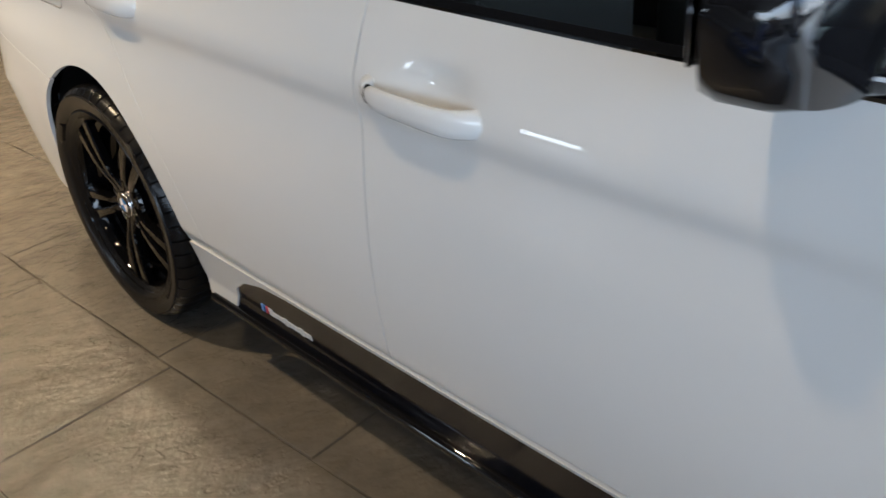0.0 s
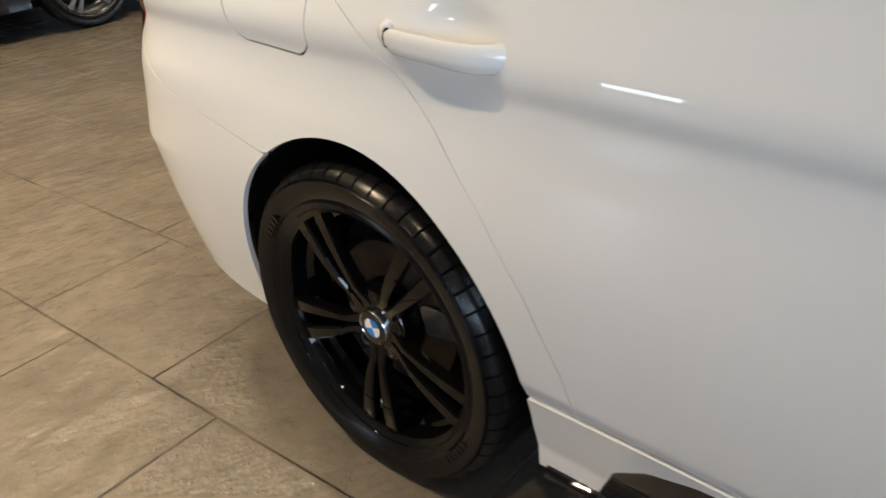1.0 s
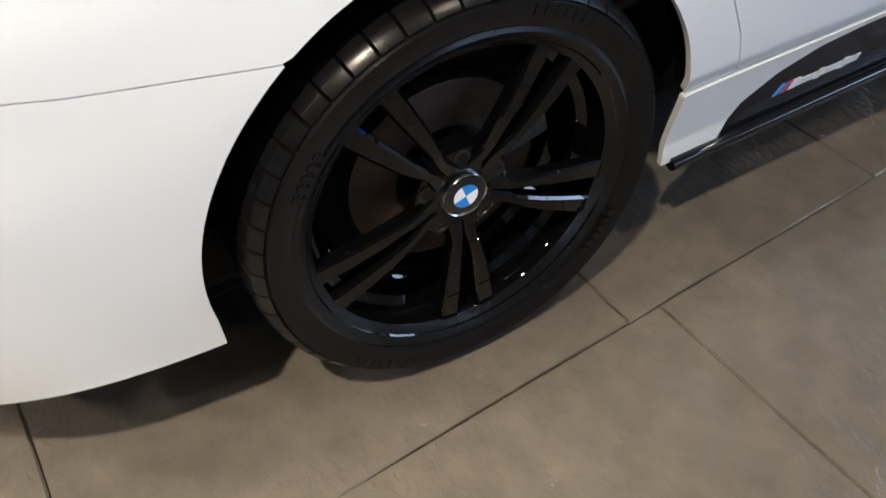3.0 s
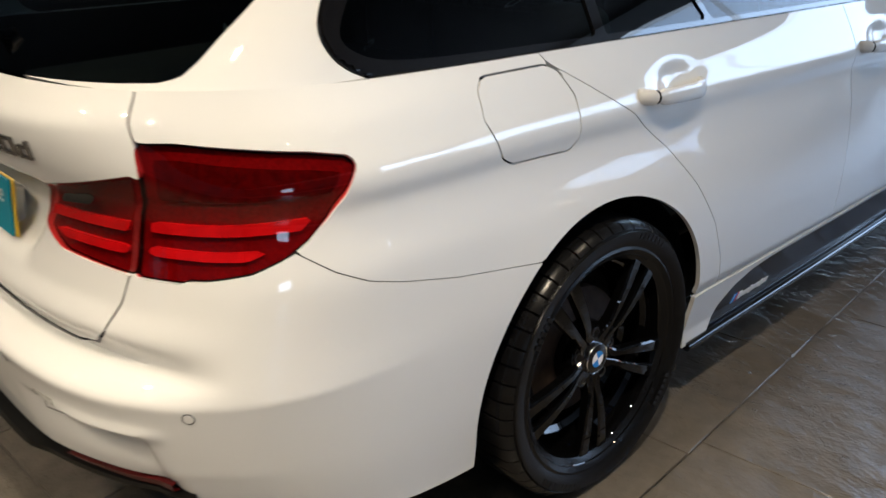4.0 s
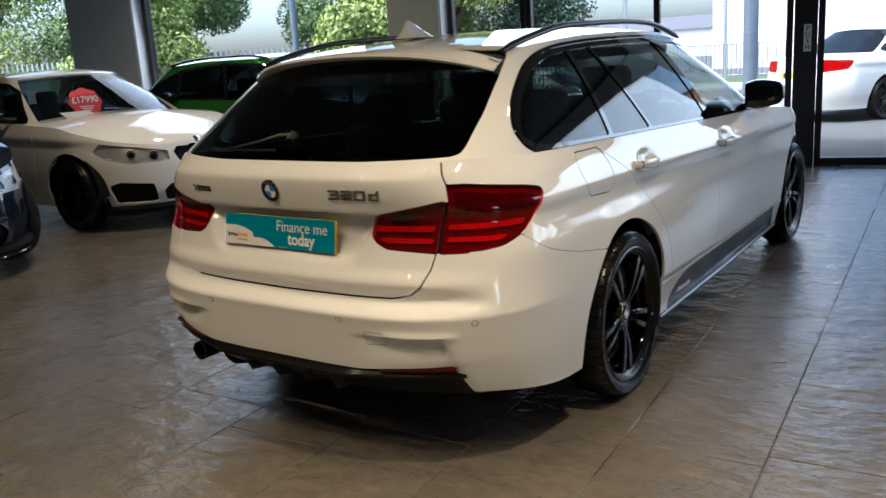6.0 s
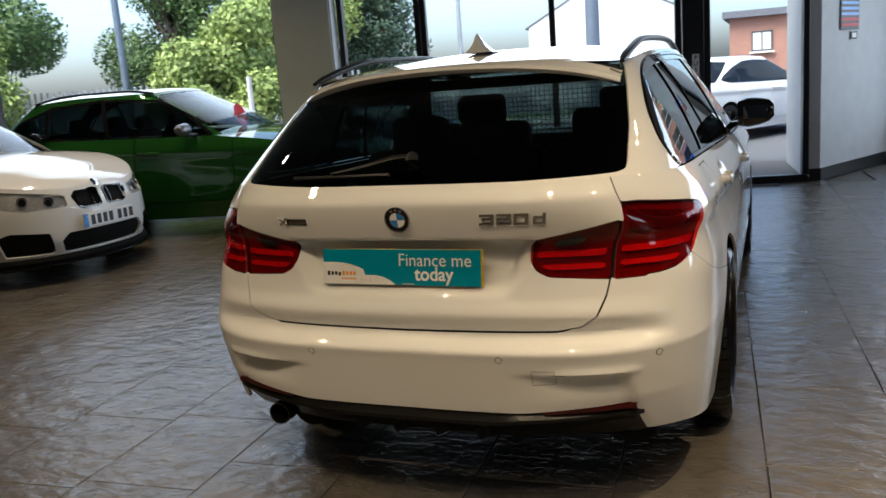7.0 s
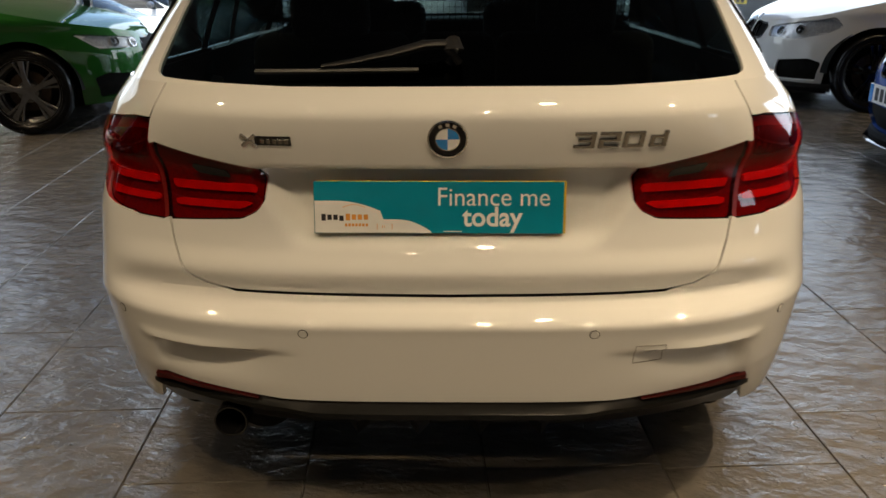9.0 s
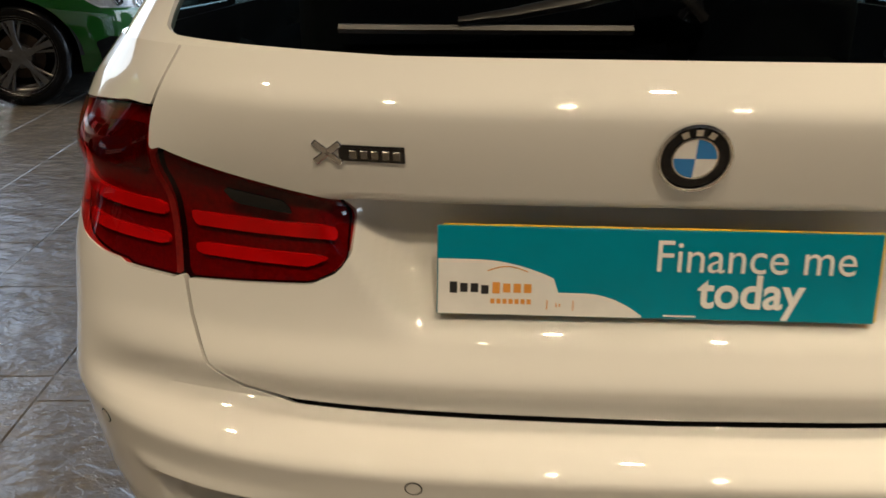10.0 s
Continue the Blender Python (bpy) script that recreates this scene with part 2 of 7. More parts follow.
class Grid:
    """A net of points; panels are cut out of it by signed distances."""

    def __init__(self, pos):
        self.pos = pos
        du, dv = np.gradient(pos, axis=0), np.gradient(pos, axis=1)
        n = np.cross(du, dv)
        self.nor = n / np.maximum(np.linalg.norm(n, axis=-1, keepdims=True), 1e-9)

    def cut(self, f, offset=0.0, rim=0.0):
        """Verts and faces where f < 0, moved out by offset, with edges turned in by rim."""
        pos = self.pos + self.nor * offset
        nu, nv = f.shape
        ins = f < 0
        cnt = ins[:-1, :-1].astype(int) + ins[1:, :-1] + ins[:-1, 1:] + ins[1:, 1:]
        verts, faces, idx = [], [], {}
        inner = []

        def vert(i, j):
            k = (i, j)
            if k not in idx:
                idx[k] = len(verts)
                verts.append(pos[i, j])
                inner.append(pos[i, j] - self.nor[i, j] * rim)
            return idx[k]

        def mid(a, b):
            k = (a, b) if a < b else (b, a)
            if k not in idx:
                fa, fb = f[a], f[b]
                t = fa / (fa - fb)
                idx[k] = len(verts)
                p = pos[a] * (1 - t) + pos[b] * t
                nn = self.nor[a] * (1 - t) + self.nor[b] * t
                verts.append(p)
                inner.append(p - nn * rim)
            return idx[k]

        for i, j in zip(*np.nonzero(cnt > 0)):
            ring = [(i, j), (i + 1, j), (i + 1, j + 1), (i, j + 1)]
            if cnt[i, j] == 4:
                faces.append([vert(*c) for c in ring])
                continue
            poly = []
            for q in range(4):
                a, b = ring[q], ring[(q + 1) % 4]
                if ins[a]:
                    poly.append(vert(*a))
                if ins[a] != ins[b]:
                    poly.append(mid(a, b))
            if len(poly) > 2:
                faces.append(poly)
        if rim:
            edges = {}
            for fc in faces:
                for q in range(len(fc)):
                    a, b = fc[q], fc[(q + 1) % len(fc)]
                    if (b, a) in edges:
                        del edges[(b, a)]
                    else:
                        edges[(a, b)] = 1
            base = {}
            for a, b in list(edges):
                for v in (a, b):
                    if v not in base:
                        base[v] = len(verts)
                        verts.append(inner[v])
                faces.append((b, a, base[a], base[b]))
        return verts, faces


def rounded(poly, times=2):
    """The outline with its corners cut, again and again."""
    for _ in range(times):
        out = []
        for k, (ax, ay) in enumerate(poly):
            bx, by = poly[(k + 1) % len(poly)]
            out += [(ax * 0.78 + bx * 0.22, ay * 0.78 + by * 0.22), (ax * 0.22 + bx * 0.78, ay * 0.22 + by * 0.78)]
        poly = out
    return poly


def islands(vf):
    """The separate pieces of a mesh, those of more than a few faces."""
    v, f = vf
    root = list(range(len(v)))

    def find(a):
        while root[a] != a:
            root[a] = root[root[a]]
            a = root[a]
        return a

    for q in f:
        for a in q[1:]:
            root[find(a)] = find(q[0])
    groups = {}
    for q in f:
        groups.setdefault(find(q[0]), []).append(q)
    out = []
    for fs in groups.values():
        if len(fs) < 12:
            continue
        ids = sorted({a for q in fs for a in q})
        at = {a: k for k, a in enumerate(ids)}
        out.append(([v[a] for a in ids], [tuple(at[a] for a in q) for q in fs]))
    return out


def mirrored(vf):
    v, f = vf
    return [(-p[0], p[1], p[2]) for p in v], [tuple(reversed(q)) for q in f]


def joined(*vfs):
    verts, faces = [], []
    for v, f in vfs:
        k = len(verts)
        verts += list(v)
        faces += [tuple(i + k for i in q) for q in f]
    return verts, faces


def text_mesh(body, size, depth, bold=0.0):
    """Letters of the built-in font as verts and faces in the xy plane, centred, facing +z."""
    cu = bpy.data.curves.new("letters", "FONT")
    cu.body, cu.size, cu.extrude, cu.offset = body, size, depth, bold
    cu.align_x, cu.align_y, cu.resolution_u = "CENTER", "CENTER", 4
    ob = bpy.data.objects.new("letters", cu)
    scene.collection.objects.link(ob)
    me = ob.to_mesh()
    v = [tuple(p.co) for p in me.vertices]
    f = [tuple(p.vertices) for p in me.polygons]
    ob.to_mesh_clear()
    bpy.data.objects.remove(ob)
    bpy.data.curves.remove(cu)
    return v, f


def placed(vf, m):
    v, f = vf
    return [tuple(m @ Vector(p)) for p in v], f


# ---------------------------------------------------------------- floor, walls, windows
def slate_material():
    m, nt, nl, b = mat("stamped_slate_floor")
    big = noise_tex(nt, nl, 0.9, 5, 0.6, "World")
    mid = noise_tex(nt, nl, 3.2, 4, 0.5, "World")
    fine = noise_tex(nt, nl, 32, 6, 0.6, "World")
    r = ramp(nt, nl, mid.outputs["Fac"], [(0.2, (0.096, 0.086, 0.073)), (0.5, (0.113, 0.102, 0.087)), (0.8, (0.134, 0.121, 0.103))])
    r2 = ramp(nt, nl, big.outputs["Fac"], [(0.3, (0.86, 0.86, 0.87)), (0.7, (1.10, 1.08, 1.05))])
    mx = nt.new("ShaderNodeMixRGB")
    mx.blend_type = "MULTIPLY"
    mx.inputs["Fac"].default_value = 1
    nl.new(r.outputs["Color"], mx.inputs["Color1"])
    nl.new(r2.outputs["Color"], mx.inputs["Color2"])
    speck = noise_tex(nt, nl, 15, 3, 0.55, "World")
    r3 = ramp(nt, nl, speck.outputs["Fac"], [(0.25, (0.84, 0.84, 0.85)), (0.75, (1.14, 1.13, 1.11))])
    my = nt.new("ShaderNodeMixRGB")
    my.blend_type = "MULTIPLY"
    my.inputs["Fac"].default_value = 1
    nl.new(mx.outputs["Color"], my.inputs["Color1"])
    nl.new(r3.outputs["Color"], my.inputs["Color2"])
    nl.new(my.outputs["Color"], b.inputs["Base Color"])
    b.inputs["Specular IOR Level"].default_value = 0.5
    rr = ramp(nt, nl, mid.outputs["Fac"], [(0.2, (0.17,) * 3), (0.8, (0.27,) * 3)])
    nl.new(rr.outputs["Color"], b.inputs["Roughness"])
    # cleft relief: stretched ridges
    geo = nt.new("ShaderNodeNewGeometry")
    mp = nt.new("ShaderNodeMapping")
    mp.inputs["Rotation"].default_value = (0, 0, 0.5)
    mp.inputs["Scale"].default_value = (1.0, 1.45, 1.0)
    nl.new(geo.outputs["Position"], mp.inputs["Vector"])
    rg = nt.new("ShaderNodeTexNoise")
    rg.inputs["Scale"].default_value = 5.5
    rg.inputs["Detail"].default_value = 7
    rg.inputs["Roughness"].default_value = 0.56
    rg.inputs["Distortion"].default_value = 0.1
    nl.new(mp.outputs["Vector"], rg.inputs["Vector"])
    # thin cleft edges between layers
    cl = nt.new("ShaderNodeTexNoise")
    cl.inputs["Scale"].default_value = 3.0
    cl.inputs["Detail"].default_value = 6
    cl.inputs["Roughness"].default_value = 0.6
    cl.inputs["Distortion"].default_value = 0.1
    nl.new(mp.outputs["Vector"], cl.inputs["Vector"])
    steps = ramp(nt, nl, cl.outputs["Fac"], [(0.36, (0.0,) * 3), (0.372, (0.3,) * 3), (0.46, (0.36,) * 3), (0.470, (0.62,) * 3), (0.56, (0.68,) * 3), (0.572, (1.0,) * 3)])
    b0 = bump(nt, nl, steps.outputs["Color"], b, 0.5, 0.006)
    b1 = bump(nt, nl, rg.outputs["Fac"], b, 0.9, 0.022, b0)
    bump(nt, nl, fine.outputs["Fac"], b, 0.2, 0.0015, b1)
    return m


SLATE = slate_material()
GROUT = simple("dark_joint", (0.085, 0.075, 0.063), 0.7, 0, 0.3, 30)
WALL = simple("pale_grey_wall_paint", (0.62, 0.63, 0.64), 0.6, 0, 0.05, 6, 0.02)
# unseen walls, coloured darker so that gloss black parts reflect a dim room
WALL_DIMMED = simple("dimmed_wall_paint", (0.24, 0.24, 0.245), 0.6, 0, 0.05, 6, 0.02)
COLUMN = simple("grey_green_column_paint", (0.52, 0.55, 0.53), 0.55, 0, 0.05, 5, 0.02)
FRAME = simple("black_window_frame", (0.010, 0.010, 0.012), 0.35, 0.2, 0.2, 40)
FRAME_GREY = simple("blue_grey_post", (0.16, 0.19, 0.24), 0.4, 0.3, 0.1, 20)
PLINTH = simple("black_skirting", (0.012, 0.012, 0.013), 0.4, 0, 0.2, 30)
CEILING = simple("dark_ceiling_paint", (0.05, 0.048, 0.046), 0.8, 0, 0.1, 5)

floor = mk("floor", [(-16, -11, -0.012), (10.5, -11, -0.012), (10.5, 9.6, -0.012), (-16, 9.6, -0.012)], [(0, 1, 2, 3)], GROUT, smooth=False)
tagged(floor, "dark stamped slate-look concrete floor with thin joints", "floor", kind="structure")


WALL_A = (-13.0, 4.70)   # the glazed front runs from here


def front_y(x):
    """The line of the glazed front, slightly askew to the car."""
    return 6.95 + 0.2 * (x + 1.2)


TURN = math.atan(0.2)


def front_box(name, x0, x1, z0, z1, depth, material, off=0.0, parent=None, bevel=0.006):
    """A box along the glazed front between two x."""
    c, ca = (x0 + x1) / 2, math.cos(TURN)
    L = (x1 - x0) / ca
    m = Matrix.Translation((c, front_y(c) + off, 0)) @ Matrix.Rotation(TURN, 4, "Z")
    return part(name, box_bm(-L / 2, L / 2, -depth / 2, depth / 2, z0, z1, bevel, 1), material, parent, m=m)


H = CEIL


def named(ob, label, category, kind="structure"):
    return tagged(ob, label, category, kind=kind)


# columns of the glazed front
for a, b in ((-8.94, -7.82), (-4.13, -3.49)):
    named(front_box("column", a, b, 0, H, 0.22, COLUMN, -0.10, bevel=0.008), "grey painted square column between windows", "column")
    named(front_box("trim", b + 0.003, b + 0.016, 0, H, 0.21, WALL, -0.098, bevel=0.003), "pale reveal beside a window", "trim")
# window frames: mullions
def window(idx, x0, x1, bars=(), low=0.08):
    w = thing("window_%d" % idx, "full-height shop window in a black metal frame", "window", kind="structure")
    front_box("window_frame", x0, x1, 0.0, low, 0.10, FRAME, parent=w)
    front_box("window_frame", x0, x1, H - 0.5, H, 0.10, FRAME, parent=w)
    for b in (x0 + 0.03, *bars, x1 - 0.03):
        front_box("mullion", b - 0.03, b + 0.03, low, H - 0.5, 0.11, FRAME, parent=w)
    g = front_box("pane", x0, x1, low, H - 0.5, 0.008, PANE, parent=w, bevel=0)
    g.visible_shadow = False


window(1, -13.0, -8.96)
window(2, -7.80, -4.15)
window(3, -3.47, -2.56)
window(4, -2.555, 0.14, (-1.16,))
named(front_box("door_post", 0.15, 0.36, 0, H, 0.16, FRAME), "thick black door post", "door frame")
window(5, 0.365, 1.38)
# corner pier and low-silled window to its side
PIER = [(1.385, 7.47), (1.50, 7.50), (2.28, 8.95), (2.28, 9.25), (1.20, 9.25)]


def prism(name, pts, z0, z1, material, label, category):
    n = len(pts)
    v = [(x, y, z0) for x, y in pts] + [(x, y, z1) for x, y in pts]
    f = [tuple(range(n))[::-1], tuple(range(n, 2 * n))] + [(i, (i + 1) % n, n + (i + 1) % n, n + i) for i in range(n)]
    return named(mk(name, v, f, material, smooth=False), label, category)


prism("wall_pier", PIER, 0, H, simple("grey_pier_paint", (0.50, 0.505, 0.51), 0.6, 0, 0.05, 6, 0.02), "pale painted corner pier between windows", "wall")
prism("baseboard", [(1.38, 7.455), (1.51, 7.485), (2.295, 8.935), (2.28, 8.95), (1.50, 7.50), (1.385, 7.47)], 0, 0.13, PLINTH, "black skirting along the pier", "skirting")


def wall_box(name, x0, x1, y0, y1, z0, z1, material, label, category="wall"):
    return named(part(name, box_bm(x0, x1, y0, y1, z0, z1), material, smooth=False), label, category)


wall_box("wall_sill", 2.28, 10.5, 8.95, 9.25, 0, 0.42, WALL, "pale painted wall under the low window")
wall_box("wall_head", 2.28, 10.5, 8.95, 9.25, 3.4, H, WALL, "pale painted wall over the low window")
wall_box("baseboard", 2.30, 10.5, 8.93, 8.947, 0, 0.13, PLINTH, "black skirting under the low window", "skirting")
wall_box("window_ledge", 2.34, 10.5, 8.90, 9.28, 0.422, 0.45, FRAME_GREY, "thin ledge under the low window", "ledge")
w7 = thing("window_6", "wide low-silled window", "window", kind="structure")
pane = part("pane", box_bm(2.28, 10.5, 9.10, 9.108, 0.45, 3.4), PANE, w7, smooth=False)
pane.visible_shadow = False
for bx in (5.2, 8.0):
    part("mullion", box_bm(bx - 0.03, bx + 0.03, 9.05, 9.15, 0.45, 3.4), FRAME, w7, smooth=False)
# glazed flank
w8 = thing("window_7", "tall glazing along the side of the hall", "window", kind="structure")
pane = part("pane", box_bm(10.3, 10.308, 4.52, 8.9, 0.4, 3.3), PANE, w8, smooth=False)
pane.visible_shadow = False
for by in (4.55, 6.72, 8.86):
    part("mullion", box_bm(10.25, 10.36, by - 0.04, by + 0.04, 0.4, 3.3), FRAME, w8, smooth=False)
wall_box("wall_east", 10.2, 10.5, -11, 9.25, 0, 0.4, WALL, "low wall under the side glazing")
wall_box("wall_east_head", 10.2, 10.5, -11, 9.25, 3.3, H, WALL, "wall over the side glazing")
wall_box("wall_east_end", 10.2, 10.5, -11, -5.0, 0.4, 3.3, WALL_DIMMED, "plain wall beside the side glazing")
wall_box("wall_east_middle", 10.2, 10.5, -3.6, 4.50, 0.4, 3.3, WALL_DIMMED, "plain wall between the side windows")
wall_box("wall_east_sill", 10.2, 10.5, -5.0, -3.6, 0.4, 0.9, WALL_DIMMED, "plain wall under the narrow side window")
wall_box("wall_east_lintel", 10.2, 10.5, -5.0, -3.6, 2.0, 3.3, WALL_DIMMED, "plain wall over the narrow side window")
w9 = thing("window_8", "narrow side window in a dark frame", "window", kind="structure")
pane = part("pane", box_bm(10.3, 10.308, -5.0, -3.6, 0.9, 2.0), PANE, w9, smooth=False)
pane.visible_shadow = False
part("mullion", box_bm(10.25, 10.36, -4.33, -4.27, 0.9, 2.0), FRAME, w9, smooth=False)
wall_box("wall_south", -16, 10.5, -11.3, -11, 0, H, WALL_DIMMED, "plain back wall of the hall")
wall_box("wall_west", -16.3, -16, -11.3, 4.6, 0, H, WALL_DIMMED, "plain side wall of the hall")
wall_box("wall_north", -16, -13.0, 4.2, 4.6, 0, H, WALL, "plain wall beside the windows")
prism("ceiling", [(-16.3, -11.3), (10.5, -11.3), (10.5, 9.25), (1.39, 9.25), (1.39, front_y(1.39) + 0.15), (-13.0, front_y(-13.0) + 0.15), (-16.3, front_y(-13.0) + 0.15)], H, H + 0.2, CEILING, "dark painted showroom ceiling", "ceiling")


# ---------------------------------------------------------------- car bodies
class Shape:
    """The outer form of a car: a lower shell round the body and a cabin shell above the waistline.
    y runs from the rear end (0) to the nose, x to the car's right."""

    def __init__(self, length=4.62, width=0.905, rear_l=0.58, rear_n=3.0, front_l=0.95, front_n=2.5,
                 rear=None, nose=None, inset=None, waist=(1.032, -0.031), crease=(0.885, -0.022),
                 axles=(1.04, 3.85), hub_z=0.322, arch=0.374, cowl=3.15, nose_top=None, deck=None, plan=None,
                 cab_low=(0.15, 3.62), cab_high=(0.60, 2.55), roof=None, roof_w=0.60, crown=0.045, step=0.03, rows=34, z0=0.20, extra=None, cab_rows=22, taper=0.0):
        self.taper = taper
        self.length, self.width, self.axles, self.hub_z, self.arch, self.cowl = length, width, axles, hub_z, arch, cowl
        ph = np.linspace(0, math.pi / 2, 120)
        rx, ry = np.sin(ph) ** (2 / rear_n), rear_l * (1 - np.cos(ph) ** (2 / rear_n))
        fx, fy = np.sin(ph) ** (2 / front_n), front_l * (1 - np.cos(ph) ** (2 / front_n))
        sy = np.linspace(rear_l, length - front_l, 60)[1:-1]
        X = np.concatenate([rx, np.ones_like(sy), fx[::-1]])
        Y = np.concatenate([ry, sy, length - fy[::-1]])
        s = np.concatenate([[0], np.cumsum(np.hypot(np.diff(X) * width, np.diff(Y)))])
        self.tab = (s, X, Y)
        self.smax, self.s_rear_end = s[-1], s[119]
        self.rear_l, self.front_l = rear_l, front_l
        self.rear = pchip(*zip(*(rear or [(0.2, 0.08), (0.4, 0.02), (0.55, 0.0), (0.7, 0.06), (1.05, 0.12)])))
        self.tail = pchip([0.18, 0.30, 0.42, 0.55, 0.70, 0.85, 1.06], [0.13, 0.07, 0.035, 0.015, 0.05, 0.085, 0.13])
        self.nose = pchip(*zip(*(nose or [(0.2, 0.06), (0.45, 0.0), (0.6, 0.01), (0.75, 0.07), (1.0, 0.3)])))
        self.inset = pchip(*zip(*(inset or [(-0.62, 0.05), (-0.5, 0.022), (-0.47, 0.012), (-0.3, 0.0), (-0.16, 0.004), (-0.045, 0.014), (-0.006, 0.0065), (0.004, 0.007), (0.06, 0.027), (0.14, 0.068), (0.2, 0.1)])))
        self.waist, self.crease = waist, crease
        self.plan = pchip(*zip(*(plan or [(0, 0.075), (0.5, 0.032), (1.0, 0.012), (1.6, 0.004), (2.4, 0.0), (3.2, 0.004), (3.85, 0.006), (4.3, 0.03), (length, 0.07)])))
        self.nose_top = pchip(*zip(*(nose_top or [(cowl, waist[0] + waist[1] * cowl), (3.6, 0.90), (4.1, 0.835), (4.45, 0.75), (length, 0.70)])))
        self.deck = pchip(*zip(*deck)) if deck else None
        self.extra = extra
        self.cab_low, self.cab_high, self.roof_w, self.crown = cab_low, cab_high, roof_w, crown
        self.roof = pchip(*zip(*(roof or [(0.4, 1.31), (0.6, 1.335), (0.9, 1.365), (1.3, 1.388), (1.8, 1.395), (2.2, 1.38), (2.6, 1.345), (3.7, 1.33)])))
        # lower shell
        ns = int(self.smax / step)
        sg, vg = np.linspace(0, self.smax, ns), np.linspace(0, 1, rows)
        Sg, Vg = np.meshgrid(sg, vg, indexing="ij")
        Yg = np.interp(Sg, s, Y)
        Zg = z0 + (self.top(Yg) - z0) * Vg
        self.S, self.Z = Sg, Zg
        P = self.low(Sg, Zg)
        self.grid = Grid(P)
        self.Y = P[..., 1]
        self.X = P[..., 0]
        # cabin shell
        vg = np.linspace(0, 1, cab_rows)
        Sg, Vg = np.meshgrid(sg, vg, indexing="ij")
        Q = self.cab(Sg, Vg)
        self.cgrid = Grid(Q)
        self.CX, self.CY, self.CZ, self.CV = Q[..., 0], Q[..., 1], Q[..., 2], Vg

    def belt(self, y):
        return self.waist[0] + self.waist[1] * np.asarray(y, float)

    def top(self, y):
        y = np.asarray(y, float)
        z = np.where(y > self.cowl, self.nose_top(y), self.belt(y))
        if self.deck is not None:
            z = np.where(y < self.cab_low[0] + 0.3, np.minimum(self.deck(y), z), z)
        return z

    def half(self, y, z):
        zc = self.crease[0] + self.crease[1] * y
        return self.width - self.inset(z - zc) - self.plan(y) - self.taper * sstep(0.58, 0.86, z) * sstep(2.7, 0.8, y)

    def low(self, s, z):
        t, X, Y = self.tab
        Xn, Yn = np.interp(s, t, X), np.interp(s, t, Y)
        dr = 1 - sstep(0.0, self.rear_l * 1.3, Yn)
        dq = 1 - sstep(0.02, 0.22, Yn)
        df = 1 - sstep(0.0, self.front_l * 1.1, self.length - Yn)
        x = Xn * self.half(Yn, z)
        y = Yn + self.tail(z) * dr + (self.rear(z) - self.tail(z)) * dq - self.nose(z) * df
        for ya in self.axles:
            r = np.hypot(y - ya, z - self.hub_z)
            x = x + np.where(Xn > 0.97, 0.0012 * np.exp(-((r - self.arch) / 0.06) ** 2), 0)
        if self.extra:
            x, y = self.extra(x, y, z, Xn)
        return np.stack([x, y, z + 0 * x], -1)

    def cab(self, s, v):
        t, X, Y = self.tab
        Xn, Yn = np.interp(s, t, X), np.interp(s, t, Y) / self.length
        vc = v + 0.10 * v * (1 - v)
        y0 = self.cab_low[0] + (self.cab_high[0] - self.cab_low[0]) * v
        y1 = self.cab_low[1] + (self.cab_high[1] - self.cab_low[1]) * v
        y = y0 + (y1 - y0) * Yn
        w0 = self.half(y, self.belt(y)) - 0.012
        w = w0 + (self.roof_w - 0.02 * sstep(1.4, 0.4, y) - w0) * (v + 0.25 * v * (v - 1))
        x = Xn * w
        z0 = self.belt(y)
        z = z0 + (self.roof(y) - z0) * vc + self.crown * (1 - Xn ** 2) * v
        return np.stack([x, y, z], -1)

    def s_x(self, x, front=False, z=None):
        """Path length for a half width on the tail or on the nose."""
        t = self.tab[0]
        xs = self.low(t, np.full(t.shape, z if z else (0.60 if front else 0.83)))[:, 0]
        k = int(np.argmax(t > self.smax / 2))
        if front:
            return float(np.interp(-x, -xs[k + 40:], t[k + 40:]))
        c = int(np.argmax(xs[:k]))
        return float(np.interp(x, xs[:c], t[:c]))

    def s_y(self, y, z=0.75):
        t = self.tab[0]
        return float(np.interp(y, self.low(t, np.full(t.shape, z))[:, 1], t))

    def arches(self, f, more=0.0):
        """f with the wheel openings taken out."""
        for ya in self.axles:
            r = self.arch + more - np.hypot(self.Y - ya, self.Z - self.hub_z)
            foot = np.minimum(self.hub_z - self.Z, self.arch + more - 0.002 - np.abs(self.Y - ya))
            f = np.maximum(f, np.maximum(r, np.minimum(foot, 1)))
        return f

    def panel_pts(self, s, z, out=0.0):
        """A point on the lower shell and its normal."""
        p = self.low(np.array([s, s + 0.004, s]), np.array([z, z, z + 0.004]))
        n = np.cross(p[1] - p[0], p[2] - p[0])
        n /= np.linalg.norm(n)
        return Vector(p[0] + n * out), Vector(n)

    def bonnet(self, y_from, y_to, crown=0.05, n=26, m=13):
        """The lid between the flanks: verts, faces."""
        ss = np.linspace(self.s_y(y_from), self.smax - 1e-4, n) if y_to is None else np.linspace(1e-4, self.s_y(y_to), n)
        t, X, Y = self.tab
        verts, faces = [], []
        for q in ss:
            yy = np.interp(q, t, Y)
            z = float(self.top(yy))
            p = self.low(np.array([q]), np.array([z]))[0]
            for a in np.linspace(-1, 1, m):
                cz = crown * (1 - abs(a) ** 2.4) * min(1.0, abs(p[0]) / 0.5)
                verts.append((a * p[0], p[1], p[2] + cz))
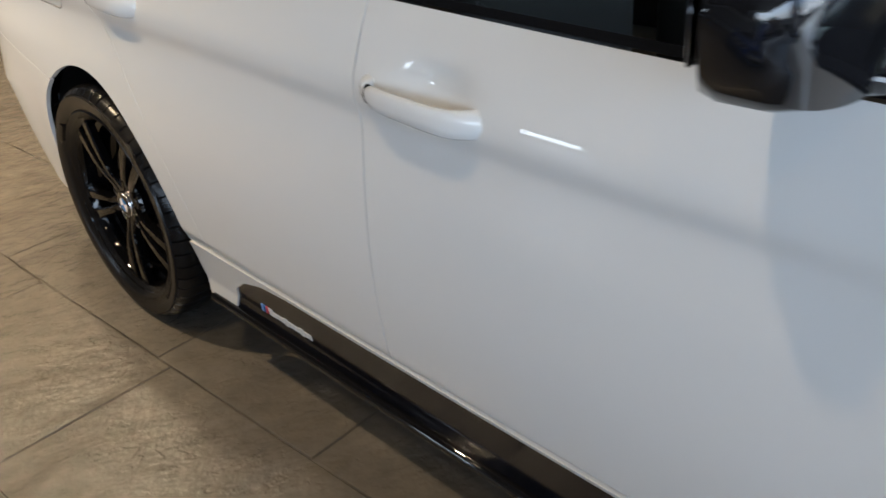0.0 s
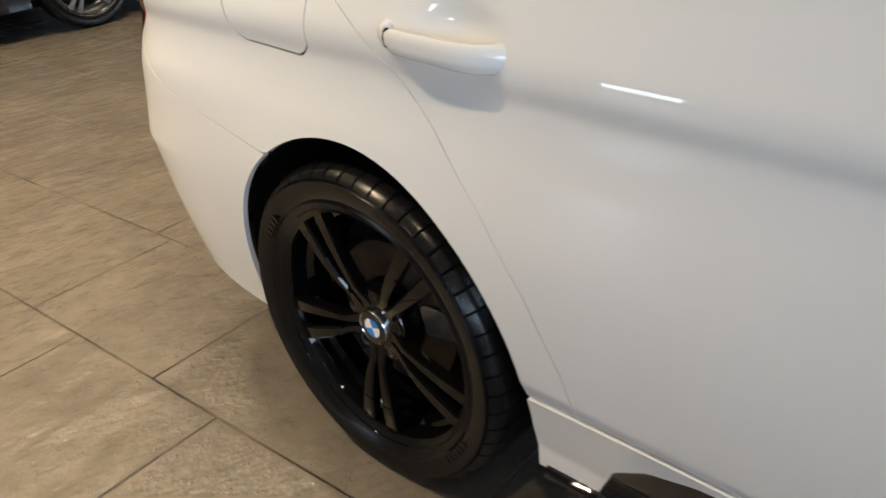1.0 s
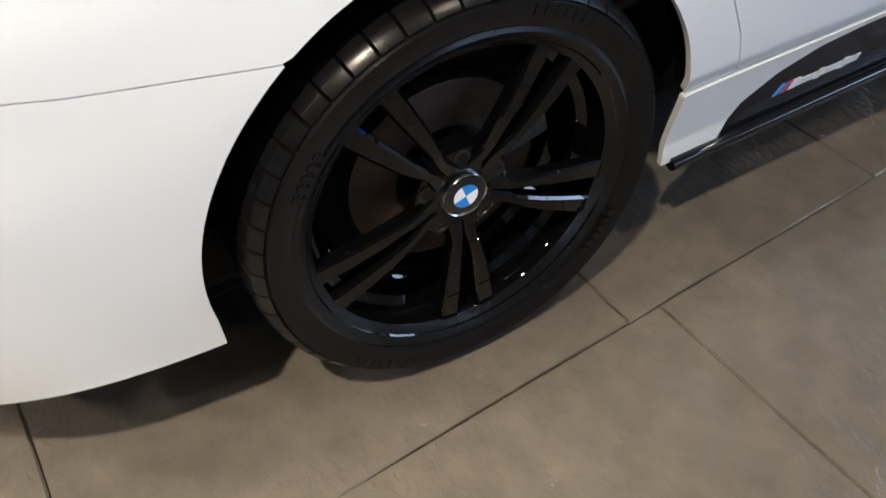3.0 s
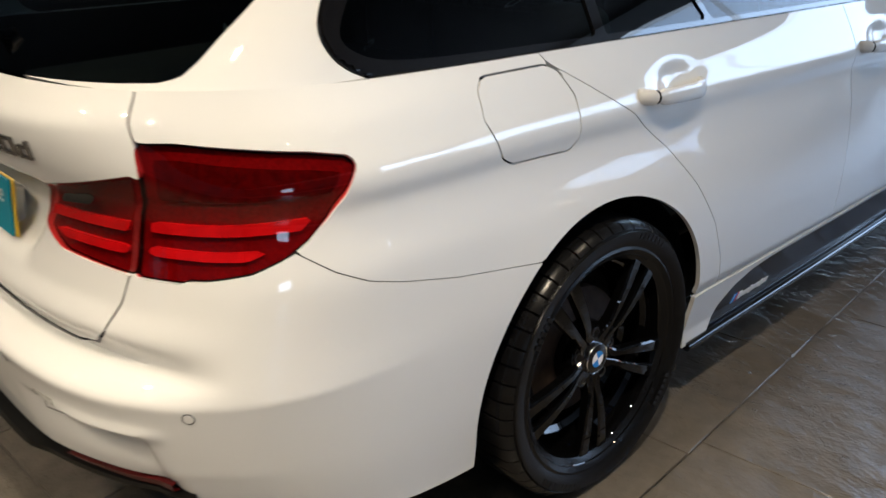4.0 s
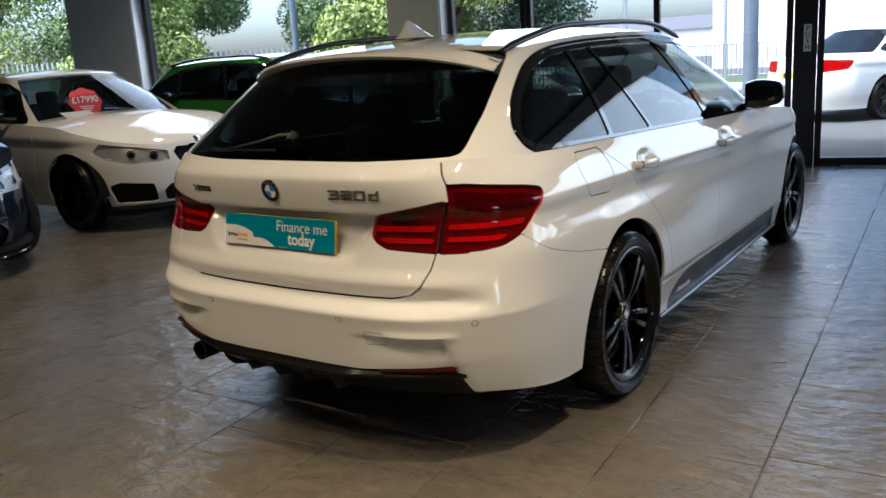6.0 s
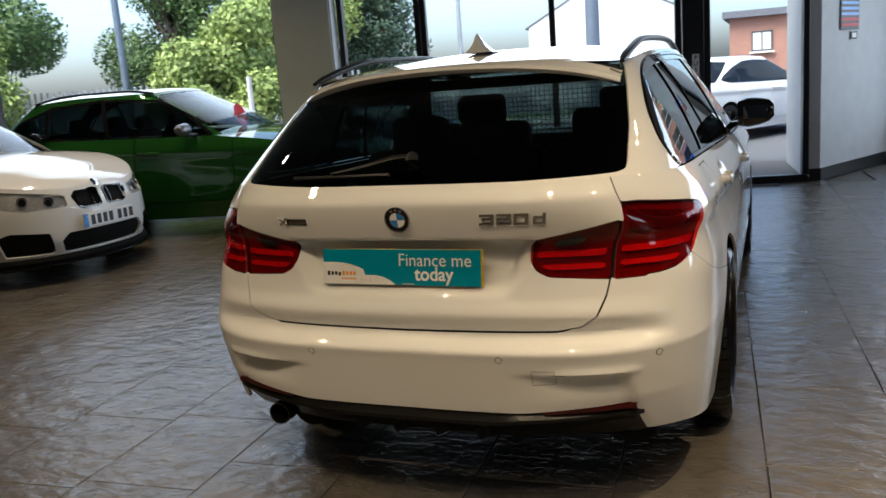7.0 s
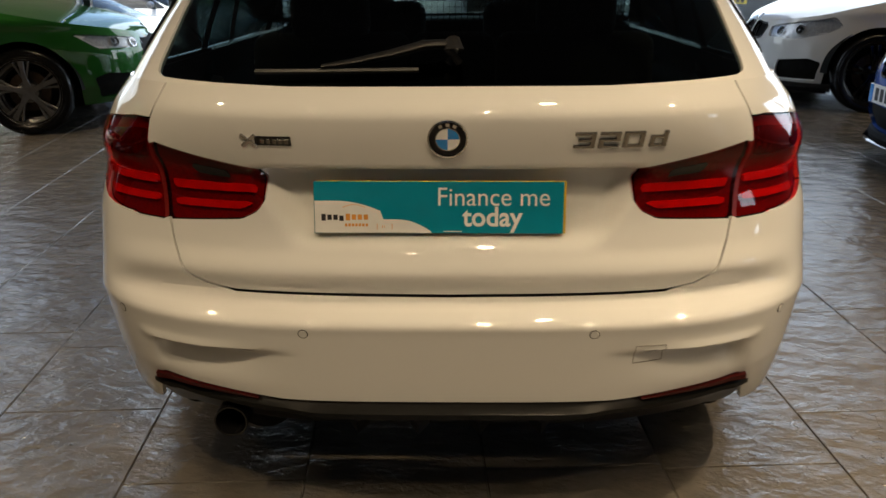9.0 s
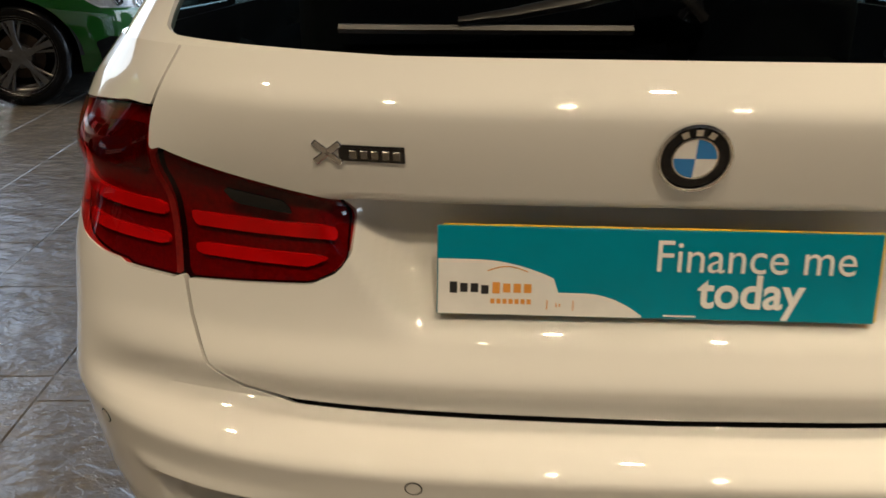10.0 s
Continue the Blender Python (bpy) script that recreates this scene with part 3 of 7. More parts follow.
        for i in range(len(ss) - 1):
            for j in range(m - 1):
                faces.append((i * m + j, i * m + j + 1, (i + 1) * m + j + 1, (i + 1) * m + j))
        return verts, faces

    def roof_skin(self, m=17):
        t, X, Y = self.tab
        n = 40
        ss = np.linspace(0, self.smax, n)
        P = self.cab(ss, np.ones(n))
        Xn = np.interp(ss, t, X)
        verts, faces = [], []
        for k in range(n):
            x, y, z = P[k]
            base = z - self.crown * (1 - Xn[k] ** 2)
            for a in np.linspace(-1, 1, m):
                verts.append((a * x, y, base + self.crown * (1 - (a * Xn[k]) ** 2)))
        for i in range(n - 1):
            for j in range(m - 1):
                faces.append((i * m + j, (i + 1) * m + j, (i + 1) * m + j + 1, i * m + j + 1)[::-1])
        return verts, faces


def both(vf):
    return joined(vf, mirrored(vf))


def pair(name, vf, material, parent, label="", **k):
    """The same part on both flanks, as two meshes."""
    a = mk(name, *vf, material, parent, label, **k)
    b = mk(name, *mirrored(vf), material, parent, label, **k)
    return a, b


# ---------------------------------------------------------------- wheels
def wheel_meshes(radius=0.322, rim=0.245, detail=True, style="double", rim_mat=None, turn=0.0):
    """A wheel whose face looks to +x, its middle at the origin."""
    rim_mat = rim_mat or RIM_BLACK
    hub = thing("wheel", "", "")
    segs = 832 if detail else 48
    prof = [(rim - 0.012, 0.055), (rim + 0.004, 0.068), (rim + 0.014, 0.074), (rim + 0.020, 0.0715), (rim + 0.034, 0.079), (rim + 0.055, 0.080), (radius - 0.020, 0.074), (radius - 0.017, 0.0755), (radius - 0.007, 0.066), (radius, 0.050),
            (radius + 0.002, 0.0), (radius, -0.07), (radius - 0.012, -0.09), (rim + 0.04, -0.10), (rim - 0.012, -0.08)]
    prof = [(r, x - 0.02) for r, x in prof]
    v, f = lathe(prof, segs)
    k = len(prof)
    if detail:
        # shoulder grooves
        v = [list(p) for p in v]
        for i in range(0, segs, 16):
            for q in (7, 8, 9, 10):
                x, y, z = v[i * k + q]
                c = 1 - 0.0050 / math.hypot(y, z)
                v[i * k + q] = [x - (0.004 if q < 9 else 0), y * c, z * c]
    tyre = mk("tyre", v, f, RUBBER, hub, "black rubber tyre", angle=30)
    if detail:
        ring = lathe([(radius + 0.0035, 0.012), (radius - 0.010, 0.013), (radius - 0.010, 0.020), (radius + 0.0035, 0.021)], 60)
        bars = []
        for a0, n, r in ((0.9, 7, rim + 0.046), (3.9, 9, rim + 0.046), (2.4, 5, rim + 0.028), (5.5, 6, rim + 0.028)):
            for q in range(n):
                a = a0 + q * 0.055
                c = Vector((0.0597, r * math.cos(a), r * math.sin(a)))
                bm = box_bm(-0.0008, 0.0008, -0.0045, 0.0045, -0.008, 0.008)
                me_v = [Matrix.Translation(c) @ Matrix.Rotation(a - math.pi / 2, 4, "X") @ w.co for w in bm.verts]
                me_f = [[w.index for w in fc.verts] for fc in bm.faces]
                bm.free()
                mk("sidewall_bar", me_v, me_f, RUBBER, tyre, smooth=False)
    # barrel and lip
    lip = lathe([(rim - 0.046, -0.085), (rim - 0.044, -0.060), (rim - 0.032, -0.050), (rim - 0.030, -0.012), (rim - 0.016, -0.004), (rim - 0.012, 0.030), (rim - 0.004, 0.040), (rim + 0.002, 0.047), (rim + 0.008, 0.048), (rim + 0.009, 0.040)], 72 if detail else 40)
    mk("rim_lip", *lip, rim_mat, hub, "gloss black rim edge" if detail else "")

    def arm(a, pts):
        """A bar of rising width: rows of (r, side offset of both edges, height, half depth)."""
        verts, faces = [], []
        ca, sa = math.cos(a), math.sin(a)
        for r, o0, o1, h, d in pts:
            e = min(0.004, abs(o1 - o0) * 0.25)
            for o, x in ((o0, h - d), (o0, h - 0.004), (o0 + e, h), (o1 - e, h), (o1, h - 0.004), (o1, h - d)):
                verts.append((x, r * ca - o * sa, r * sa + o * ca))
        for i in range(len(pts) - 1):
            for q in range(6):
                faces.append((i * 6 + q, i * 6 + (q + 1) % 6, (i + 1) * 6 + (q + 1) % 6, (i + 1) * 6 + q))
        faces.append(tuple(range(5, -1, -1)))
        faces.append(tuple((len(pts) - 1) * 6 + q for q in range(6)))
        return verts, faces

    R = rim - 0.007
    for q in range(5):
        a = turn + q * 2 * math.pi / 5
        if style == "double":
            arms = []
            for sgn in (-1, 1):
                rows = [(0.040, 0.000, 0.026, 0.022, 0.03), (0.058, 0.0005, 0.023, 0.025, 0.03), (0.072, 0.001, 0.021, 0.028, 0.028), (0.086, 0.004, 0.022, 0.032, 0.026), (0.105, 0.0075, 0.0275, 0.035, 0.024), (0.14, 0.0105, 0.035, 0.038, 0.022), (0.18, 0.0135, 0.0415, 0.039, 0.022), (R - 0.010, 0.017, 0.049, 0.038, 0.022), (R + 0.004, 0.017, 0.054, 0.035, 0.024)]
                rows = [(r, min(sgn * o0, sgn * o1), max(sgn * o0, sgn * o1), h, d) for r, o0, o1, h, d in rows]
                arms.append(arm(a, rows))
            web = arm(a, [(0.045, -0.006, 0.006, 0.020, 0.02), (0.075, -0.005, 0.005, 0.018, 0.018), (0.092, -0.007, 0.007, 0.006, 0.012)])
            arms.append(web)
            mk("spoke", *joined(*arms), rim_mat, hub, "" if not detail else "gloss black twin spoke")
        else:
            rows = [(0.04, -0.030, 0.030, 0.02, 0.03), (0.10, -0.018, 0.018, 0.03, 0.03), (0.16, -0.016, 0.016, 0.036, 0.03), (R, -0.024, 0.024, 0.036, 0.03)]
            mk("spoke", *arm(a, rows), rim_mat, hub)
            for sgn in (-1, 1):
                rows = [(0.10, sgn * 0.012 - 0.007, sgn * 0.012 + 0.007, 0.028, 0.02), (R, sgn * 0.060 - 0.010, sgn * 0.060 + 0.010, 0.034, 0.02)]
                mk("spoke_branch", *arm(a, rows), rim_mat, hub)
    # hub plate, bolts, cap
    plate = lathe([(0.0, 0.016), (0.034, 0.018), (0.044, 0.022), (0.052, 0.020), (0.074, 0.016), (0.080, 0.004), (0.080, -0.03)], 40)
    mk("hub_plate", *plate, rim_mat, hub)
    if detail:
        for q in range(5):
            a = turn + math.pi / 5 + q * 2 * math.pi / 5
            c = (0.0175, 0.059 * math.cos(a), 0.059 * math.sin(a))
            ringv = lathe([(0.0, -0.002), (0.0075, -0.002), (0.0095, 0.0018), (0.0135, 0.002), (0.0135, -0.003)], 14)
            mk("bolt_seat", *placed(ringv, Matrix.Translation(c)), SATIN_BLACK, hub, "recessed wheel bolt")
        cap = mk("centre_cap", *lathe([(0.0, 0.0285), (0.030, 0.0285), (0.033, 0.027), (0.034, 0.018)], 40), GLOSS_BLACK, hub, "black centre cap with a blue and white disc")
        mk("cap_ring", *lathe([(0.0335, 0.0265), (0.035, 0.0285), (0.0365, 0.0265), (0.0365, 0.018)], 40), CHROME, cap, "thin chrome ring")
        for q in range(4):
            sec = [(0.0293, 0, 0)] + [(0.0293, 0.0195 * math.cos(b), 0.0195 * math.sin(b)) for b in np.linspace(0, math.pi / 2, 9) + q * math.pi / 2 + turn + 0.35]
            mk("cap_quarter", sec, [tuple(range(10))], ROUNDEL_BLUE if q % 2 else WHITE_PLASTIC, cap, smooth=False)
    # brake
    disc = mk("brake_disc", *lathe([(0.07, -0.045), (0.075, -0.030), (0.085, -0.034), (0.145, -0.034), (0.150, -0.036), (0.150, -0.058)], 48), STEEL, hub, "rusty steel brake disc")
    if detail:
        cal = box_bm(-0.075, -0.022, -0.045, 0.045, -0.03, 0.03, 0.008)
        part("caliper", cal, CALIPER, hub, "grey cast caliper", m=Matrix.Rotation(0.2, 4, "X") @ Matrix.Translation((0, 0.128, 0)))
    mk("wheel_back", *lathe([(0.0, -0.075), (rim - 0.03, -0.085)], 40), DARK, hub)
    return hub


def put_wheels(car, shape, proto, half_x):
    for ya in shape.axles:
        for sgn in (1, -1):
            m = Matrix.Translation((sgn * half_x, ya, shape.hub_z)) @ (Matrix.Identity(4) if sgn > 0 else Matrix.Rotation(math.pi, 4, "Z"))
            w = copy_thing(proto, m)
            w.parent = car


def wheel_wells(car, shape, depth=0.34):
    vfs = []
    for ya in shape.axles:
        for sgn in (1, -1):
            xo = shape.width - 0.058
            pr = [(shape.arch + 0.008, 0.0), (shape.arch + 0.03, -0.06), (shape.arch + 0.03, -depth), (0.02, -depth)]
            v, f = lathe(pr, 30, 0.0, math.pi)
            v = [(sgn * (xo + p[0]), ya + p[1], shape.hub_z + p[2]) for p in v]
            mk("wheel_liner", v, f, DARK, car, "dark wheel arch liner")


def door_handle(y, z, shape, parent, sgn, material, n=15):
    """A pull handle on the flank, with its scooped dish behind it."""
    s = shape.s_y(y)
    p, nrm = shape.panel_pts(s, z, 0.0)
    L = 0.122

    def bar(t0, t1, n, fat=1.0):
        rows, faces, c = [], [], 12
        for i in range(n):
            t = t0 + (t1 - t0) * i / (n - 1)
            out = 0.010 + 0.034 * (1 - abs(t) ** 4)
            e = max(abs((i / (n - 1)) * 2 - 1) - 0.86, 0) / 0.14
            h = (0.0185 + 0.002 * t) * (1 - 0.35 * e ** 2) * fat
            th = 0.013 if abs(t) < 0.70 else 0.013 + 0.034 * (abs(t) - 0.70) / 0.30
            for k in range(c):
                a = 2 * math.pi * k / c + math.pi / c
                ca, sa = math.cos(a), math.sin(a)
                q = (abs(ca) ** 2.8 + abs(sa) ** 2.8) ** (-1 / 2.8)
                rows.append((p.x + out - th * 0.5 + th * 0.58 * ca * q, p.y + t * L, p.z - 0.007 * t + h * sa * q))
        for i in range(n - 1):
            for k in range(c):
                faces.append((i * c + k, i * c + (k + 1) % c, (i + 1) * c + (k + 1) % c, (i + 1) * c + k))
        faces += [tuple(range(c - 1, -1, -1)), tuple((n - 1) * c + k for k in range(c))]
        return (rows, faces) if sgn > 0 else mirrored((rows, faces))

    pull = mk("door_handle", *bar(-0.70, 1.0, 17), material, parent, "", angle=50)
    mk("handle_gap", *bar(-0.74, -0.69, 3, 0.86), DARK, pull, "dark gap beside the end cap")
    mk("end_cap", *bar(-1.0, -0.735, 8), material, pull, angle=50)
    return pull




# ---------------------------------------------------------------- the white estate car
HANDLES = ((1.28, 0.885), (2.275, 0.852))


# inset of the flank with the step above the sill, and the plain fall of the bumper corners
SILL_STEP = pchip([-0.62, -0.5, -0.47, -0.3], [0.05, 0.022, 0.012, 0.0])
CORNER_FALL = pchip([-0.70, -0.60, -0.45, -0.3], [0.040, 0.027, 0.009, 0.0])


def estate_relief(x, y, z, Xn):
    ax = np.abs(x)
    rear = y < 0.55
    # plate recess under the lid's lip
    hw = 0.31 + 0.08 * sstep(0.70, 0.86, z)
    dep = 0.050 * sstep(0.690, 0.775, z) * (1 - sstep(0.858, 0.869, z))
    y = y + np.where(rear, dep * (1 - sstep(hw - 0.035, hw + 0.035, ax)), 0)
    # bumper pockets
    lim = 0.626 + 0.28 * np.clip(0.475 - z, 0, 0.2)
    pk = 0.034 * (0.4 + 0.6 * sstep(0.39, 0.475, z)) * sstep(0.30, 0.56, ax) * (1 - sstep(lim - 0.014, lim + 0.034, ax)) * (1 - sstep(0.478, 0.492, z))
    y = y + np.where(rear, pk, 0)
    # brow above the pockets
    y = y - np.where(rear, 0.007 * np.exp(-((z - 0.492) / 0.012) ** 2) * sstep(0.38, 0.56, ax) * (1 - sstep(0.66, 0.70, ax)), 0)
    # fuller hips at the height of the lamps
    x = x + 0.018 * sstep(0.60, 0.76, z) * (1 - sstep(0.96, 1.04, z)) * sstep(0.60, 0.86, ax) * (1 - sstep(0.45, 0.95, y))
    # upright lower flank of the bumper
    u = z - 0.885 + 0.022 * y
    x = x + (SILL_STEP(u) - CORNER_FALL(u)) * sstep(0.62, 0.86, ax) * (1 - sstep(0.90, 1.05, y))
    # crease round the corners of the bumper
    x = x + 0.008 * np.exp(-np.abs(z - 0.553) / 0.035) * sstep(0.62, 0.80, ax) * (1 - sstep(0.18, 0.62, y))
    # dishes behind the handles
    for yh, zh in HANDLES:
        d = np.exp(-(((y - yh - 0.024) / 0.066) ** 2 + ((z - zh - 0.010) / 0.033) ** 2) ** 1.3)
        x = x - np.where(Xn > 0.97, 0.017 * d, 0)
    return x, y


def estate_car():
    car = thing("estate_car", "white estate car with black wheels and dark privacy glass", "car")
    sh = Shape(taper=0.031, rear_n=3.4, step=0.0125, rows=118, z0=0.19, cab_rows=44, extra=estate_relief,
               rear=[(0.18, 0.10), (0.29, 0.046), (0.34, 0.036), (0.37, 0.030), (0.45, 0.019), (0.53, 0.008), (0.552, 0.004), (0.574, 0.030), (0.588, 0.066), (0.60, 0.078), (0.648, 0.056), (0.654, 0.057), (0.70, 0.078), (0.80, 0.098), (0.862, 0.100), (0.868, 0.096), (0.976, 0.068), (0.984, 0.070), (1.02, 0.105), (1.06, 0.15)],
               cab_low=(0.145, 3.62), cab_high=(0.60, 2.55))
    t, TX, TY = sh.tab
    S, Z, Y, X = sh.S, sh.Z, sh.Y, sh.X
    G = sh.grid
    g = 0.0019
    zt = sh.top(np.interp(S, t, TY))
    sy, sx = sh.s_y, sh.s_x
    side = np.interp(S, t, TX) > 0.93

    # outlines in (path length, height)
    rear_edge = [(0.88, 1.05), (0.93, 0.985), (1.02, 0.93), (1.140, 0.855), (1.255, 0.76), (1.355, 0.655), (1.437, 0.54), (1.49, 0.43), (1.512, 0.352)]
    rear_door = [(sy(a), b) for a, b in rear_edge] + [(sy(2.1366), 0.352), (sy(2.1366), 0.70), (sy(2.1216), 1.05)]
    front_door = [(sy(2.1374), 0.352), (sy(3.20), 0.352), (sy(3.27), 0.60), (sy(3.30), 1.02), (sy(2.1224), 1.05), (sy(2.1374), 0.70)]
    gate = [(-0.2, 0.594), (sx(0.44), 0.599), (sx(0.50), 0.612), (sx(0.545), 0.645), (sx(0.575), 0.70), (sx(0.61), 0.80), (sx(0.648), 0.905), (sx(0.655), 0.955), (sx(0.645), 1.2), (-0.2, 1.2)]
    lamp_in = [(sx(0.387), 0.800), (sx(0.400), 0.778), (sx(0.430), 0.762), (sx(0.590), 0.7505), (sx(0.6285), 0.9035), (sx(0.60), 0.898), (sx(0.40), 0.858), (sx(0.386), 0.840)]
    lamp_out = [(sx(0.6055), 0.749), (sx(0.68), 0.751), (sy(0.17), 0.752), (sy(0.22), 0.757), (sy(0.27), 0.767), (sy(0.315), 0.784), (sy(0.35), 0.806), (sy(0.38), 0.834), (sy(0.405), 0.866), (sy(0.424), 0.900), (sy(0.426), 0.908), (sy(0.42), 0.916), (sy(0.36), 0.928), (sy(0.24), 0.944), (sx(0.70), 0.952), (sx(0.655), 0.953), (sx(0.644), 0.905)]
    seam = [(-1, -1), (sy(1.2), -1), (sy(1.2), 0.622), (sy(0.82), 0.632), (sy(0.62), 0.668), (sy(0.50), 0.699), (sy(0.44), 0.718), (sy(0.385), 0.746), (sy(0.33), 0.785), (sy(0.29), 0.81), (-1, 0.81)]
    flap = [(sy(0.735), 0.965), (sy(0.728), 0.92), (sy(0.758), 0.848), (sy(0.785), 0.832), (sy(0.945), 0.822), (sy(0.968), 0.84), (sy(0.970), 0.92), (sy(0.945), 0.968), (sy(0.92), 0.980), (sy(0.755), 0.984)]
    film = [(sy(1.515), 0.17), (sy(1.56), 0.262), (sy(1.62), 0.302), (sy(1.70), 0.326), (sy(1.80), 0.334), (sy(3.30), 0.334), (sy(3.40), 0.17)]

    def sd(poly, r=0.0):
        return poly_sd(S, Z, poly) - r

    f_door_r, f_door_f = sd(rear_door), sd(front_door)
    f_gate, f_in, f_out, f_seam, f_flap, f_film = sd(gate), sd(lamp_in, 0.004), sd(lamp_out, 0.004), sd(seam), sd(flap, 0.003), sd(film)
    f_gap = sd([(sx(0.585), 0.748), (sx(0.610), 0.748), (sx(0.649), 0.908), (sx(0.622), 0.902)])
    lamps = np.minimum.reduce([f_in, f_out, f_gap])
    # painted lower edge of the rear bumper
    q = np.clip((X - 0.658) / 0.030, 0, 1)
    edge = (0.366 + 0.022 * np.clip((X - 0.36) / 0.31, 0, 1)) * (1 - q) + q * (0.288 - 0.063 * sstep(0.12, 0.64, Y))
    edge = np.where(Y > 1.1, -1, edge)
    f_bump = np.maximum.reduce([f_seam, -f_gate + g, -f_out + 0.0025, -f_in + 0.0025, -f_gap, edge - Z, Y - 1.04])
    f_arch = sh.arches
    sill_z = 0.345
    f_sill = np.maximum.reduce([Z - sill_z, 1.30 - Y, Y - 3.60])
    f_quarter = np.maximum.reduce([-f_door_r + 0.001, -f_seam + g, -f_gate + g, -lamps + 0.0025, -f_flap + g, Y - 1.62, np.where(Y > 1.2, sill_z + g * 2 - Z, -1)])
    f_wing = np.maximum.reduce([-f_door_f + 0.001, 3.10 - Y, np.where(Y < 3.62, sill_z + 2 * g - Z, -1), np.minimum(Y - 4.30, np.hypot(Y - 4.2, 0))])
    f_nose = 4.304 - Y

    rim = 0.011
    for name, f, label in (("rear_bumper", f_bump, "white rear bumper with sculpted corners"), ("front_wing", f_wing, ""), ("quarter_panel", f_quarter, ""), ("front_bumper", f_nose, "")):
        vf = G.cut(f_arch(f), 0.0, rim)
        if name in ("rear_bumper", "front_bumper"):
            mk(name, *both(vf), WHITE, car, label)
        else:
            pair(name, vf, WHITE, car)
    doors = {}
    for name, f in (("rear_door", f_door_r), ("front_door", f_door_f)):
        doors[name] = pair(name, G.cut(f_arch(f + 0.001), 0.0, rim), WHITE, car)
    mk("tailgate", *both(G.cut(np.maximum.reduce([f_gate + 0.0036, -f_in + 0.0025, -f_gap]), 0.0, rim)), WHITE, car, "white tailgate with a plate recess")
    pair("fuel_flap", G.cut(f_flap + g, 0.0, rim), WHITE, car)
    sill_f = f_arch(np.maximum(f_sill, -f_film + 0.0006))
    pair("sill", G.cut(sill_f, 0.004, rim), WHITE, car)
    films = pair("sill_film", G.cut(f_arch(np.maximum.reduce([f_film, Z - sill_z, Y - 3.60])), 0.0, rim), SILL_BLACK, car, "dark film along the sill")
    # lip under the sill
    pts = [(sh.low(np.array([sy(y)]), np.array([0.19]))[0]) for y in np.linspace(1.43, 3.46, 24)]
    pair("sill_lip", tube([(p[0] + 0.006, p[1], 0.186) for p in pts], 0.012, 10), GLOSS_BLACK, car, "black lip under the sill")
    # inner shell behind the joints
    f_in_shell = f_arch(np.full(S.shape, -1.0), 0.014)
    f_in_shell = np.maximum(f_in_shell, np.where(Y < 0.66, edge + 0.012 - Z, -1))
    mk("inner_shell", *both(G.cut(f_in_shell, -0.0130)), DARK, car)

    # mark on the sill film: plain stripes and a bar
    def on_flank(y, z, w, h, out, material, parent, name, lean=0.0):
        v = []
        for dy, dz in ((-w / 2, -h / 2), (w / 2, -h / 2), (w / 2, h / 2), (-w / 2, h / 2)):
            for o in (out, 0.0):
                p, n = sh.panel_pts(sy(y + dy + lean * dz), z + dz, o)
                v.append(p)
        f = [(0, 2, 4, 6), (0, 1, 3, 2), (2, 3, 5, 4), (4, 5, 7, 6), (6, 7, 1, 0)]
        return pair_at(name, (v, f), material, parent)

    def pair_at(name, vf, material, parents):
        mk(name, *vf, material, parents[0], smooth=False)
        mk(name, *mirrored(vf), material, parents[1], smooth=False)

    for k, col in enumerate((PALE_BLUE, ROUNDEL_BLUE, RED_CARD)):
        on_flank(1.652 + k * 0.009, 0.245, 0.008, 0.024, 0.0012, col, films, "stripe", 0.45)
    for k in range(11):
        on_flank(1.686 + k * 0.0143, 0.243 + (0.002 if k == 0 else 0), 0.0115 if k else 0.016, 0.016 if k % 4 else 0.023, 0.0012, WHITE_PLASTIC, films, "letter_bar", 0.2)

    # lids and roof
    mk("bonnet", *sh.bonnet(3.10, None), WHITE, car)
    mk("roof", *sh.roof_skin(), WHITE, car)

    # cabin: frame, trim, panes
    C, CX, CY, CZ, CV = sh.cgrid, sh.CX, sh.CY, sh.CZ, sh.CV
    cXn = np.interp(np.repeat(np.linspace(0, sh.smax, CX.shape[0])[:, None], CX.shape[1], 1), t, TX)
    flank = cXn > 0.90
    dlo = [(0.51, 1.060), (0.56, 1.035), (0.66, 1.024), (0.99, 1.010), (1.40, 0.997), (2.00, 0.978), (3.16, 0.943), (3.13, 0.975), (2.95, 1.11), (2.70, 1.235), (2.45, 1.315), (2.2, 1.338), (1.8, 1.350), (1.3, 1.345), (1.02, 1.332), (0.85, 1.306), (0.73, 1.268), (0.585, 1.175), (0.505, 1.09)]
    f_dlo = np.where(flank, poly_sd(CY, CZ, rounded(dlo, 3)), 1.0)
    glass_r = [(-0.2, 1.026), (0.30, 1.029), (0.56, 1.036), (0.615, 1.038), (0.636, 1.044), (0.638, 1.062), (0.624, 1.16), (0.597, 1.27), (0.580, 1.325), (0.565, 1.42), (-0.2, 1.42)]
    f_rear = np.where((CY < 0.85) & (cXn < 0.97), poly_sd(CX, CZ, glass_r), 1.0)
    f_scr = np.maximum.reduce([cXn - 0.90, 2.3 - CY, CV - 0.955])
    white = np.maximum.reduce([-(f_dlo - 0.030), -f_rear + 0.002, -f_scr + 0.002, np.where(flank & (CY > 0.75) & (CY < 3.2), CZ - 9, -1)])
    mk("cabin_frame", *both(C.cut(white, 0.0, 0.012)), WHITE, car)
